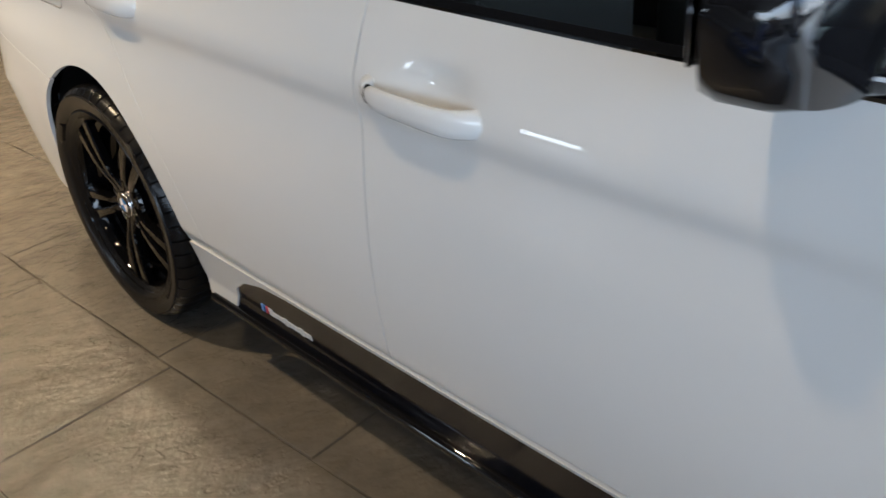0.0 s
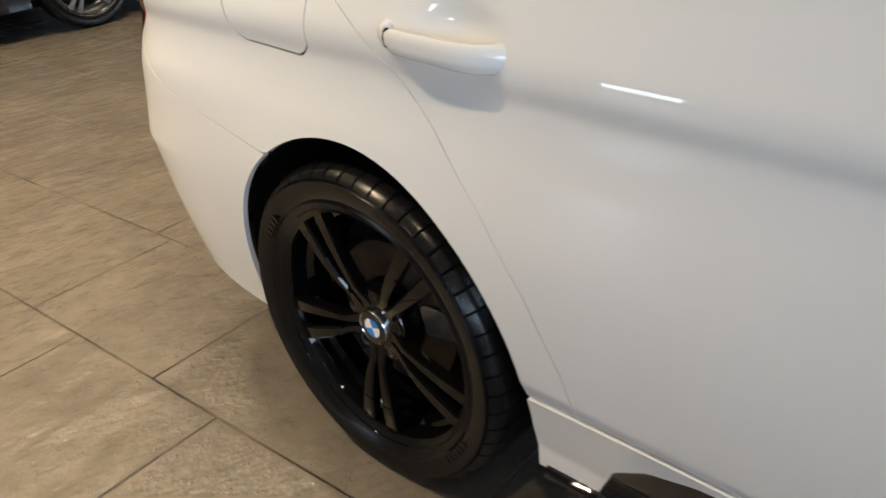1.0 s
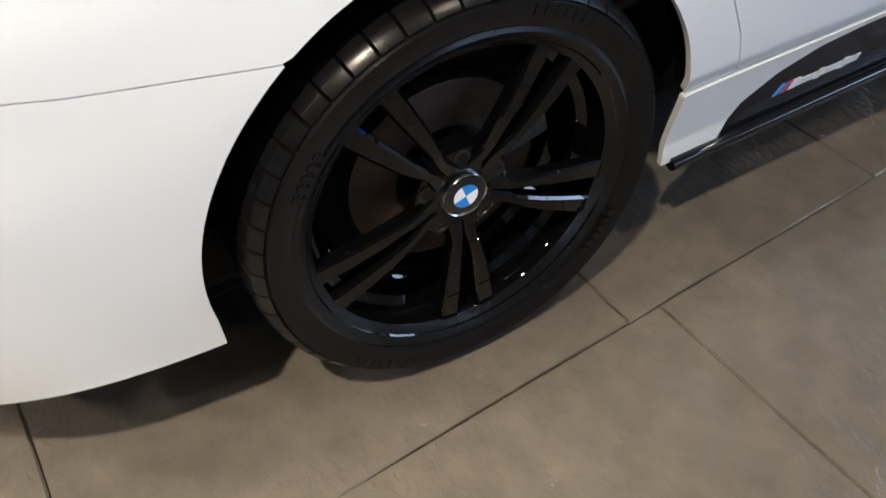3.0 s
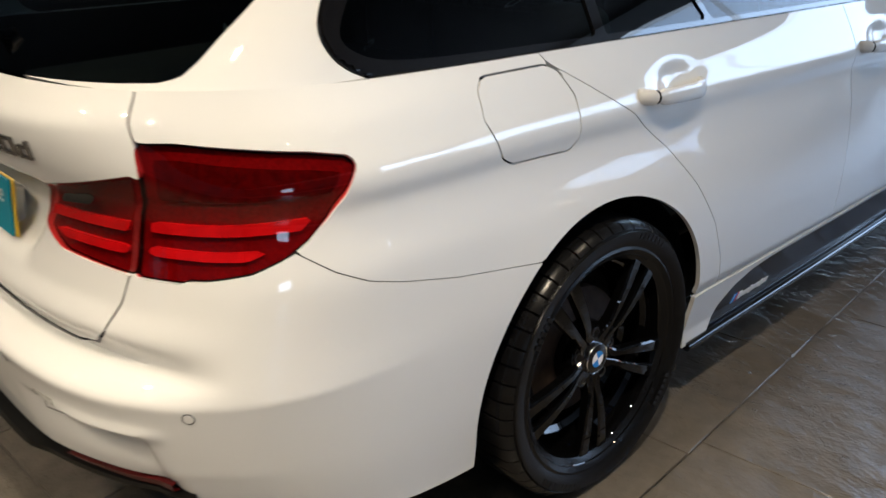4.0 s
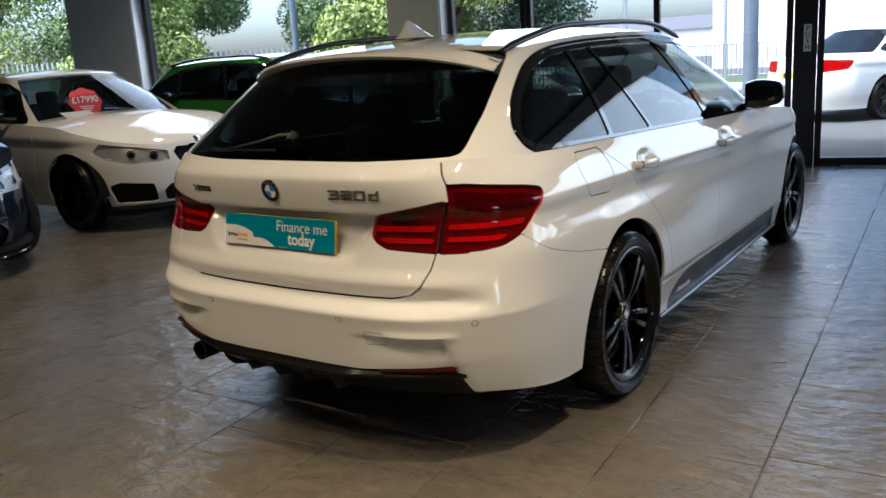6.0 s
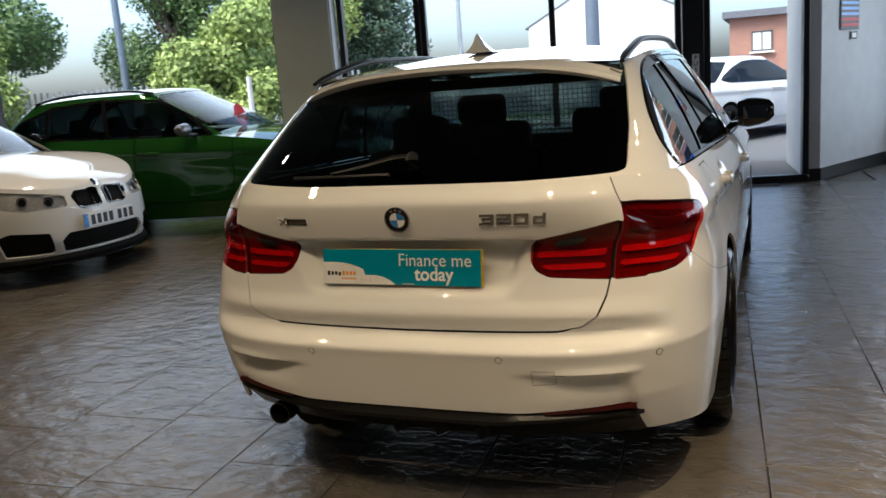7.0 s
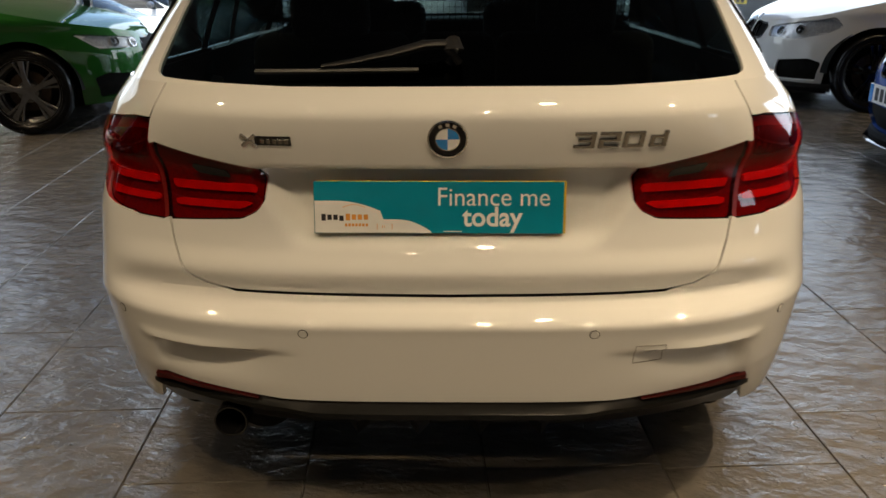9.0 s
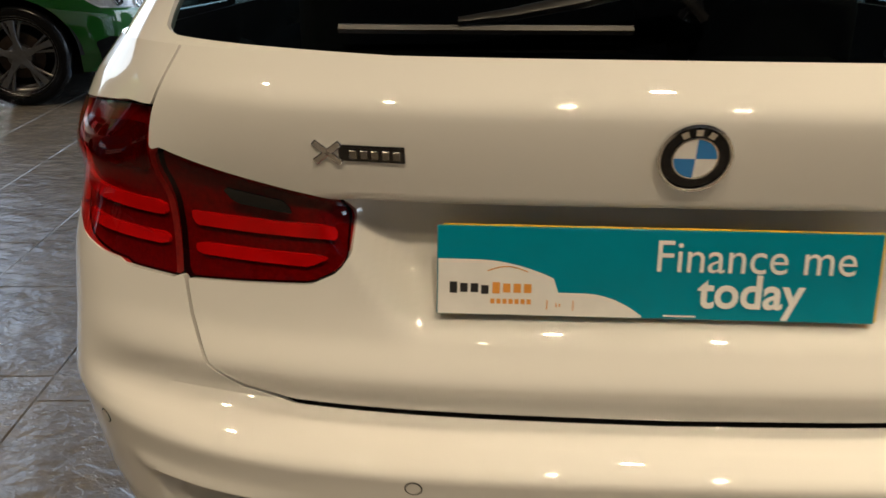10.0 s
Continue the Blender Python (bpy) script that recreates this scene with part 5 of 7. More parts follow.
def dealer_plate():
    """The printed board over the number plate."""
    pl = thing("dealer_plate", "teal and white printed board over the rear number plate", "number plate")
    bl, br, tl, tr = Vector((-0.281, 0.092, 0.732)), Vector((0.238, 0.092, 0.730)), Vector((-0.279, 0.106, 0.840)), Vector((0.241, 0.106, 0.837))
    r = (br - bl).normalized()
    u0 = (tl - bl).normalized()
    n = r.cross(u0).normalized()
    u = n.cross(r)
    M = Matrix.Translation((bl + br + tl + tr) / 4) @ Matrix((r, u, n)).transposed().to_4x4()
    pl.matrix_basis = M
    part("board", box_bm(-0.260, 0.260, -0.0545, 0.0545, -0.004, 0.0, 0.0012, 1), TEAL, pl, "teal board")
    # yellow plate behind, seen past one end
    part("yellow_backing", box_bm(-0.254, 0.2655, -0.0555, 0.0555, -0.0105, -0.0055, 0.002, 1), YELLOW, pl, "yellow plate behind the board")
    part("mount", box_bm(-0.22, 0.22, -0.040, 0.03, -0.040, -0.0125, 0.004, 1), WHITE, pl, "plate mount")
    # white swoosh
    v = []
    xs = np.linspace(-0.2585, -0.015, 40)
    ys = []
    for x in xs:
        a = 0.0145 - 0.035 * max(0.0, (x + 0.215) / 0.12) ** 2 if x < -0.118 else -9
        b = -0.0245 - 0.030 * max(0.0, (x + 0.085) / 0.075) ** 2 if x > -0.12 else -9
        ys.append(max(a, b, -0.0530))
    vv = [(x, -0.0533, 0.0012) for x in xs] + [(x, y, 0.0012) for x, y in zip(xs, ys)]
    k = len(xs)
    mk("white_swoosh", vv, [(i, i + 1, k + i + 1, k + i) for i in range(k - 1)], WHITE_PLASTIC, pl, "white curved field", smooth=False)
    for body, size, x, y, b in (("Finance me", 0.0520, 0.1140, 0.0212, 0.0), ("today", 0.0545, 0.1120, -0.0205, 0.0011)):
        mk("print", *placed(text_mesh(body, size, 0.0002, b), Matrix.Translation((x, y, 0.0012)) @ Matrix.Diagonal((1.0, 1.06, 1, 1))), WHITE_PLASTIC, pl, "white printed words", smooth=False)
    # lender's mark: plain bars and an arc
    def bar(x, y, w, h, col, nm="print_bar"):
        mk(nm, [(x - w / 2, y - h / 2, 0.0018), (x + w / 2, y - h / 2, 0.0018), (x + w / 2, y + h / 2, 0.0018), (x - w / 2, y + h / 2, 0.0018)], [(0, 1, 2, 3)], col, pl, smooth=False)
    for q in range(4):
        bar(-0.240 + q * 0.0125, -0.0205 - (0.002 if q == 3 else 0), 0.009, 0.011 if q else 0.014, INK)
    for q in range(4):
        bar(-0.189 + q * 0.0125, -0.0200, 0.009, 0.011 if q else 0.014, ORANGE)
    for q in range(7):
        bar(-0.193 + q * 0.0072, -0.0365, 0.005, 0.006, ORANGE)
    for x, h in ((-0.128, 0.012), (-0.117, 0.005), (-0.113, 0.004), (-0.097, 0.012)):
        bar(x, -0.040, 0.0012, h, ORANGE)
    bar(0.03, -0.0497, 0.038, 0.0022, WHITE_PLASTIC)
    arc = [(-0.200 + 0.048 * q / 12, 0.0005 + 0.006 * math.sin(math.pi * q / 12), 0.0016) for q in range(13)]
    mk("print_arc", *tube(arc, 0.0006, 4), ORANGE, pl, smooth=False)
    return pl


estate, estate_shape = estate_car()
dealer_plate()


# ---------------------------------------------------------------- other cars
SIMPLE_WHEELS = {}
OUT = "cars parked outside"


def ground_z(x, y):
    """The forecourt, with a sunken parking bay beside the entrance."""
    return -0.06 - 0.5 * float(sstep(-1.2, -2.8, x) * sstep(-9.5, -8.0, x) * sstep(9.0, 10.6, y) * sstep(18.6, 16.6, y))



def parked_car(name, label, body, nose, heading, length=4.63, width=0.90, style="saloon", grille="twin", wheels="double", rim=None, plate=True, tint=None, detail=True, group="cars in the showroom", top=None):
    """A car whose nose is at (x, y) and which points along heading (degrees from +x)."""
    x, y = nose
    M = Matrix.Translation((x, y, 0)) @ Matrix.Rotation(radians(heading - 90), 4, "Z") @ Matrix.Translation((0, -length, 0))
    M.translation.z = 0.0 if group != OUT else ground_z(*(M @ Vector((0, length / 2, 0))).xy)
    car = thing(name, label, "car", M, group)
    d = length - 4.62
    if style == "saloon":
        kw = dict(deck=[(0, 0.985), (0.4, 1.005), (0.9, 1.00), (1.4, 0.99)], cab_low=(0.72, 3.55 + d), cab_high=(1.45, 2.62 + d), waist=(1.0, -0.020), roof_w=0.57,
                  roof=[(0.7, 1.26), (1.3, 1.33), (1.8, 1.385), (2.3, 1.385), (2.7, 1.345), (3.7, 1.32)])
        dlo = [(1.02, 1.04), (1.15, 1.01), (2.0, 0.985), (3.10 + d, 0.965), (3.05 + d, 1.0), (2.72 + d, 1.22), (2.5 + d, 1.30), (2.1, 1.325), (1.75, 1.31), (1.4, 1.22), (1.15, 1.11)]
        cuts = [(1.42, 1.42), (2.08, 2.0)]
    elif style == "coupe":
        kw = dict(deck=[(0, 0.97), (0.4, 0.99), (0.9, 0.99), (1.4, 0.98)], cab_low=(0.62, 3.52 + d), cab_high=(1.5, 2.55 + d), waist=(0.99, -0.020), roof_w=0.56,
                  roof=[(0.7, 1.2), (1.3, 1.28), (1.8, 1.33), (2.3, 1.335), (2.7, 1.30), (3.7, 1.28)])
        dlo = [(0.95, 1.03), (1.15, 1.0), (2.0, 0.975), (3.08 + d, 0.95), (3.0 + d, 1.0), (2.7 + d, 1.18), (2.4 + d, 1.265), (2.0, 1.285), (1.6, 1.25), (1.2, 1.13)]
        cuts = [(1.6, 1.7)]
    else:
        kw = dict(cab_low=(0.14, 3.44 + d), cab_high=(0.62, 2.45 + d), waist=(1.03, -0.020), roof_w=0.58,
                  roof=[(0.4, 1.33), (0.8, 1.385), (1.3, 1.415), (1.8, 1.415), (2.3, 1.38), (2.8, 1.35), (3.7, 1.33)])
        dlo = [(0.50, 1.07), (0.62, 1.045), (1.2, 1.03), (3.0 + d, 0.985), (2.95 + d, 1.02), (2.65 + d, 1.23), (2.4 + d, 1.33), (1.5, 1.365), (0.95, 1.33), (0.62, 1.2)]
        cuts = [(0.95, 0.93), (1.62, 1.52)]
    front_ax = length - (0.78 if grille == "twin" else 0.86)
    base = 2.81 if length > 4.5 else (2.63 if length > 4.1 else 2.5)
    if style == "hatch" and length < 4.5:
        kw["nose_top"] = [(3.1 + d, 0.968), (3.4 + d, 0.935), (3.9 + d, 0.86), (4.4 + d, 0.77), (length, 0.70)]
    cowl = 3.15 + d if style != "hatch" else 3.1 + d
    kw.setdefault("nose_top", [(cowl, kw["waist"][0] + kw["waist"][1] * cowl), (3.6 + d, 0.92), (4.1 + d, 0.85), (4.42 + d, 0.765), (length, 0.715)])
    sh = Shape(length=length, width=width, axles=(front_ax - base, front_ax), cowl=cowl, crease=(0.88, -0.02), step=0.032, rows=34, cab_rows=20,
               plan=[(0, 0.075), (0.5, 0.032), (1.0, 0.012), (2.4, 0.0), (length - 0.78, 0.006), (length - 0.3, 0.03), (length, 0.07)],
               nose=[(0.2, 0.05), (0.34, 0.0), (0.5, 0.012), (0.58, 0.02), (0.68, 0.06), (0.75, 0.10), (1.0, 0.3)], **kw)
    S, Z, Y, X, G = sh.S, sh.Z, sh.Y, sh.X, sh.grid
    t, TX, TY = sh.tab
    ya, yb = sh.axles
    sy = sh.s_y

    def sf(v):
        return sh.s_x(v, True)

    two = style in ("saloon",) or (style == "hatch" and length > 4.2)
    split = (ya + yb) / 2 - 0.22
    shut = yb - 0.52
    outlines = []
    if two:
        outlines.append([(sy(ya + 0.02), 1.05), (sy(ya + 0.16), 0.86), (sy(ya + 0.33), 0.64), (sy(ya + 0.42), 0.36), (sy(split), 0.36), (sy(split), 1.05)])
        outlines.append([(sy(split + 0.006), 0.36), (sy(shut - 0.05), 0.36), (sy(shut), 0.6), (sy(shut), 1.05), (sy(split + 0.006), 1.05)])
    else:
        outlines.append([(sy(ya + 0.62), 0.36), (sy(shut - 0.05), 0.36), (sy(shut), 0.6), (sy(shut), 1.05), (sy(ya + 0.55), 1.05)])
    fd = [poly_sd(S, Z, o) for o in outlines]
    lamp = [(sf(0.33), 0.590), (sf(0.325), 0.672), (sf(0.55), 0.718), (sf(0.70), 0.748), (sy(length - 0.50), 0.784), (sy(length - 0.44), 0.772), (sy(length - 0.52), 0.70), (sf(0.76), 0.640), (sf(0.62), 0.586)]
    if grille == "single":
        lamp = [(sf(0.42), 0.60), (sf(0.40), 0.67), (sf(0.60), 0.70), (sy(length - 0.55), 0.735), (sy(length - 0.50), 0.72), (sf(0.72), 0.62)]
    f_lamp = poly_sd(S, Z, lamp)
    grilles = [[(sf(0.022), 0.575), (sf(0.022), 0.685), (sf(0.06), 0.70), (sf(0.24), 0.69), (sf(0.275), 0.655), (sf(0.25), 0.575), (sf(0.20), 0.555), (sf(0.05), 0.555)]]
    if grille == "single":
        grilles = [[(sh.smax + 0.2, 0.34), (sh.smax + 0.2, 0.68), (sf(0.33), 0.665), (sf(0.38), 0.60), (sf(0.28), 0.34)]]
    elif grille == "oval":
        grilles = [[(sh.smax + 0.2, 0.40), (sh.smax + 0.2, 0.62), (sf(0.35), 0.60), (sf(0.42), 0.5), (sf(0.35), 0.40)]]
    intakes = [[(sf(0.47), 0.24), (sf(0.49), 0.40), (sf(0.70), 0.43), (sf(0.76), 0.40), (sf(0.74), 0.25)], [(sh.smax + 0.2, 0.235), (sh.smax + 0.2, 0.385), (sf(0.36), 0.385), (sf(0.42), 0.33), (sf(0.40), 0.235)]]
    tails = [(sh.s_x(0.42), 0.78), (sh.s_x(0.42), 0.90), (sy(0.10), 0.945), (sy(0.36), 0.93), (sy(0.30), 0.80), (sy(0.1), 0.76)]
    if top:
        tails = [(sh.s_x(0.60), 0.66), (sh.s_x(0.585), 0.88), (sh.s_x(0.66), 0.94), (sy(0.16), 0.93), (sy(0.16), 0.70)]
    f_tail = poly_sd(S, Z, tails)
    holes = [f_lamp] + [poly_sd(S, Z, q) for q in grilles + intakes] + [f_tail]
    f_body = sh.arches(np.maximum.reduce([-f + 0.002 for f in fd] + [-(h - 0.002) for h in holes]))
    mk("body", *both(G.cut(f_body, 0, 0.02)), body, car)
    for k, f in enumerate(fd):
        for o, sgn in zip(pair("door", G.cut(sh.arches(f + 0.002), 0, 0.015), body, car), (1, -1)):
            if detail:
                yh = (ya + 0.42 if k == 0 else split + 0.15) if two else split + 0.25
                door_handle(yh, 0.845, sh, o, sgn, body, 9)
    mk("inner_shell", *both(G.cut(sh.arches(np.full(S.shape, -1.0)), -0.022)), DARK, car)
    mk("bonnet", *sh.bonnet(cowl - 0.05, None, 0.055), body, car)
    if kw.get("deck"):
        mk("boot_lid", *sh.bonnet(None, kw["cab_low"][0] + 0.35, 0.02), body, car)
    mk("roof", *sh.roof_skin(), top or body, car)
    # lamps and grilles
    for vf in (lambda q: q, mirrored):
        lb = mk("headlamp", *vf(G.cut(f_lamp, -0.019, 0.0)), LAMP_SILVER, car, "clear headlamp")
        if detail:
            for ux, uz in ((0.445, 0.640), (0.600, 0.662)):
                c, n = sh.panel_pts(sf(ux), uz, -0.014)
                at = Matrix.Translation(c) @ n.to_track_quat("X", "Z").to_matrix().to_4x4()
                mk("lamp_ring", *vf(placed(lathe([(0.030, -0.012), (0.032, 0.012), (0.038, 0.012), (0.041, -0.012)], 24), at)), CHROME, lb, "bright ring round a lamp")
                mk("lamp_eye", *vf(placed(lathe([(0.0, 0.012), (0.018, 0.008), (0.030, -0.008)], 24), at)), GLOSS_BLACK, lb, "dark round projector lens")
            mk("lamp_strip", *vf(G.cut(np.maximum(f_lamp + 0.004, -(f_lamp + 0.012)), -0.006, 0.004)), WHITE_PLASTIC, lb, "pale light strip")
        mk("lens", *vf(G.cut(f_lamp, 0.001)), CLEAR_LENS, lb).visible_shadow = False
        tl = mk("tail_lamp", *vf(G.cut(f_tail, -0.012)), RED_BAR, car, "red tail lamp")
        mk("lens", *vf(G.cut(f_tail, 0.001)), RED_LENS, tl).visible_shadow = False
        for q in grilles:
            f = poly_sd(S, Z, q)
            gr = mk("grille", *vf(G.cut(f, -0.028)), DARK, car, "black front grille")
            if detail:
                ring = mk("grille_frame", *vf(G.cut(np.abs(f + 0.004) - 0.007, 0.006, 0.02)), GLOSS_BLACK, gr)
                if grille == "twin":
                    for b in range(6):
                        c = 0.055 + b * 0.036
                        mk("grille_bar", *vf(G.cut(np.maximum(f, np.abs(S - sf(c)) - 0.005), -0.008, 0.012)), GLOSS_BLACK, gr)
        for q in intakes:
            mk("intake", *vf(G.cut(poly_sd(S, Z, q), -0.04)), DARK, car, "dark lower intake")
    if detail and grille == "twin":
        pts = [(sh.low(np.array([q]), np.array([0.23]))[0]) for q in np.linspace(sf(0.80), sh.smax, 16)]
        pts = [(p[0], p[1] + 0.02, 0.155) for p in pts]
        pts = pts + [(-p[0], p[1], p[2]) for p in reversed(pts[:-1])]
        mk("front_splitter", *tube(pts, 0.03, 8, flat=0.35), GLOSS_BLACK, car, "black splitter under the nose")
        sk = [(p[0], p[1] - 0.03, 0.19) for p in pts]
        mk("front_apron", *tube(sk, 0.035, 8), DARK, car)
    if plate:
        c = sh.low(np.array([sh.smax - 0.001]), np.array([0.455]))[0]
        pl = part("number_plate", box_bm(-0.26, 0.26, -0.004, 0.006, -0.056, 0.056, 0.002, 1), WHITE_PLASTIC, car, "white front number plate", m=Matrix.Translation((0, c[1] + 0.012, 0.455)))
        part("plate_band", box_bm(0.215, 0.258, -0.002, 0.0075, -0.053, 0.053), ROUNDEL_BLUE, pl, smooth=False)
        for k in range(7):
            bx = 0.165 - k * 0.062 - (0.03 if k > 3 else 0)
            part("plate_bar", box_bm(bx - 0.020, bx + 0.020, -0.002, 0.0078, -0.038, 0.038), INK, pl, smooth=False)
        pr = part("number_plate", box_bm(-0.26, 0.26, -0.006, 0.004, -0.056, 0.056, 0.002, 1), YELLOW, car, "yellow rear number plate", m=Matrix.Translation((0, float(sh.low(np.array([0.001]), np.array([0.72]))[0][1]) - 0.010, 0.72)))
        for k in range(7):
            bx = -0.20 + k * 0.062 + (0.03 if k > 3 else 0)
            part("plate_bar", box_bm(bx - 0.020, bx + 0.020, -0.0078, 0.0, -0.038, 0.038), INK, pr, smooth=False)
    if top:
        for sgn in (1, -1):
            c = sh.low(np.array([sh.s_x(0.66)]), np.array([0.80]))[0]
            at = Matrix.Translation((sgn * 0.66, c[1] + 0.01, 0.80)) @ Matrix.Rotation(-math.pi / 2 + sgn * 0.35, 4, "Z") @ Matrix.Diagonal((1, 1, 1.45, 1))
            lens = mk("round_tail_lamp", *placed(lathe([(0.0, 0.030), (0.05, 0.028), (0.075, 0.020), (0.080, 0.0)], 28), at), RED_BAR, car, "upright oval red tail lamp")
            mk("lamp_ring", *placed(lathe([(0.078, 0.0), (0.080, 0.024), (0.092, 0.022), (0.096, 0.0)], 28), at), CHROME, lens, "chrome ring round the lamp")
    if detail:
        c, n = sh.panel_pts(sh.smax - 0.02, 0.712, 0.0)
        mk("badge", *placed(lathe([(0.0, 0.012), (0.03, 0.010), (0.038, 0.004), (0.038, -0.02)], 24), Matrix.Translation((0, c.y - 0.02, 0.735)) @ Matrix.Rotation(math.pi / 2, 4, "Z") @ Matrix.Rotation(-0.7, 4, "Y")), CHROME, car, "round badge")
    # cabin
    C, CX, CY, CZ, CV = sh.cgrid, sh.CX, sh.CY, sh.CZ, sh.CV
    cXn = np.interp(np.repeat(np.linspace(0, sh.smax, CX.shape[0])[:, None], CX.shape[1], 1), t, TX)
    f_dlo = np.where(cXn > 0.90, poly_sd(CY, CZ, dlo), 1.0)
    f_scr = np.maximum.reduce([cXn - 0.92, length * 0.48 - CY, CV - 0.955])
    f_rw = np.maximum.reduce([cXn - 0.88, CY - length * 0.4, CV - 0.93, 0.08 - CV])
    mk("cabin_frame", *both(C.cut(np.maximum.reduce([-(f_dlo - 0.02), -f_scr, -f_rw]), 0, 0.02)), body, car)
    edges = [CY - (a + (b - a) * (CZ - 1.0) / 0.33) for a, b in cuts]
    zones = []
    for k in range(len(edges) + 1):
        f = f_dlo + 0.006
        if k > 0:
            f = np.maximum(f, -edges[k - 1] + 0.02)
        if k < len(edges):
            f = np.maximum(f, edges[k] + 0.02)
        zones.append(f)
    pair("window_trim", C.cut(np.maximum.reduce([f_dlo - 0.018] + [-f + 0.001 for f in zones]), 0.002, 0.01), GLOSS_BLACK, car)
    for f in zones:
        for o in pair("side_window", C.cut(f, -0.004), tint or TINT, car):
            o.visible_shadow = False
    for nm, f in (("windscreen", f_scr), ("rear_window", f_rw)):
        o = mk(nm, *both(C.cut(f, -0.004)), CLEAR if nm == "windscreen" else TINT, car)
        o.visible_shadow = False
    if grille == "single":
        rail = np.abs(f_dlo - 0.016) - 0.004
        pair("window_moulding", C.cut(rail, 0.006, 0.006), CHROME, car, "bright moulding round the side windows")
        # rails along the roof
        for sgn in (1, -1):
            ys = np.linspace(kw["cab_high"][0] + 0.12, kw["cab_high"][1] - 0.10, 18)
            mk("roof_rail", *tube([(sgn * (kw["roof_w"] - 0.015), y, float(sh.roof(y)) + 0.008 + 0.028 * min(1.0, 5 * min(k, 17 - k) / 17)) for k, y in enumerate(ys)], 0.013, 8), GLOSS_BLACK, car, "black roof rail")
    # mirrors
    ym = cowl - 0.30
    for sgn in (1, -1):
        v = []
        c = 12
        for i in range(7):
            q = i / 6
            hh, dd = 0.062 * (1 - 0.4 * q ** 3) * (0.7 if i in (0, 6) else 1), 0.07 * (1 - 0.3 * q ** 2) * (0.6 if i in (0, 6) else 1)
            for k in range(c):
                b = 2 * math.pi * k / c
                v.append((sgn * (width - 0.02 + 0.17 * q), ym + dd * math.cos(b), 1.05 + hh * math.sin(b)))
        f = [(i * c + k, i * c + (k + 1) % c, (i + 1) * c + (k + 1) % c, (i + 1) * c + k) for i in range(6) for k in range(c)] + [tuple(range(c)), tuple(72 + k for k in range(c))]
        mo = mk("door_mirror", v, f, RIM_GREY if grille == "single" else (GLOSS_BLACK if style != "coupe" else body), car)
        mk("mirror_foot", *tube([(sgn * (width - 0.12), ym + 0.06, 0.985), (sgn * (width + 0.02), ym + 0.02, 1.0)], 0.022, 8), SATIN_BLACK, mo)
    wheel_wells(car, sh)
    key = (wheels, rim)
    if key not in SIMPLE_WHEELS:
        SIMPLE_WHEELS[key] = wheel_meshes(detail=False, style=wheels, rim_mat={"grey": RIM_GREY, "black": RIM_BLACK, None: RIM_BLACK}[rim], turn=0.4)
    put_wheels(car, sh, SIMPLE_WHEELS[key], width - 0.07)
    part("underbody", box_bm(-0.70, 0.70, 0.4, length - 0.45, 0.17, 0.32, 0.03), DARK, car)
    part("cabin_floor", box_bm(-0.72, 0.72, ya + 0.1, cowl, 0.42, 0.5, 0.02), FABRIC, car)
    part("dashboard", box_bm(-0.68, 0.68, cowl - 0.25, cowl + 0.12, 0.6, 0.95, 0.05), SATIN_BLACK, car)
    for sx_, yy in ((-0.36, split - 0.12), (0.36, split - 0.12), (-0.36, split - 0.85), (0.36, split - 0.85)):
        st = part("seat_back", box_bm(sx_ - 0.24, sx_ + 0.24, yy - 0.07, yy + 0.07, 0.5, 1.07, 0.05, 2), FABRIC, car)
        part("headrest", box_bm(sx_ - 0.12, sx_ + 0.12, yy - 0.05, yy + 0.04, 1.06, 1.2, 0.035, 2), FABRIC, st)
    return car, sh, M


def price_card(M, sh, x, y, z, words, label, tilt=-28, size=0.15):
    """A red round-cornered card behind a windscreen, facing forward."""
    c = M @ Vector((x, y, z))
    fwd = (M.to_3x3() @ Vector((0, 1, 0)))
    rz = math.atan2(fwd.y, fwd.x) + math.pi / 2
    m = Matrix.Translation(c) @ Matrix.Rotation(rz, 4, "Z") @ Matrix.Rotation(radians(90 + tilt), 4, "X")
    card = thing("price_card", label, "price card", m, "price cards")
    pts = []
    n = 40
    for k in range(n):
        b = 2 * math.pi * k / n
        r = size * (1 + 0.05 * math.cos(8 * b))
        pts.append((r * math.cos(b), 0.82 * r * math.sin(b)))
    v = [(a, b, 0.0) for a, b in pts] + [(a, b, -0.003) for a, b in pts]
    mk("card", v, [tuple(range(n)), tuple(range(2 * n - 1, n - 1, -1))] + [(k, n + k, n + (k + 1) % n, (k + 1) % n) for k in range(n)], RED_CARD, card, "red card", smooth=False)
    if words:
        mk("price", *placed(text_mesh(words, size * 0.55, 0.0003, 0.001), Matrix.Translation((0.0, size * 0.12, 0.0025))), WHITE_PLASTIC, card, "white printed price", smooth=False)
    for k in range(3):
        w = size * (0.9 - 0.2 * k)
        mk("print_bar", [(-w / 2, -size * (0.30 + 0.12 * k), 0.002), (w / 2, -size * (0.30 + 0.12 * k), 0.002), (w / 2, -size * (0.25 + 0.12 * k), 0.002), (-w / 2, -size * (0.25 + 0.12 * k), 0.002)], [(0, 1, 2, 3)], WHITE_PLASTIC, card, smooth=False)
    return card


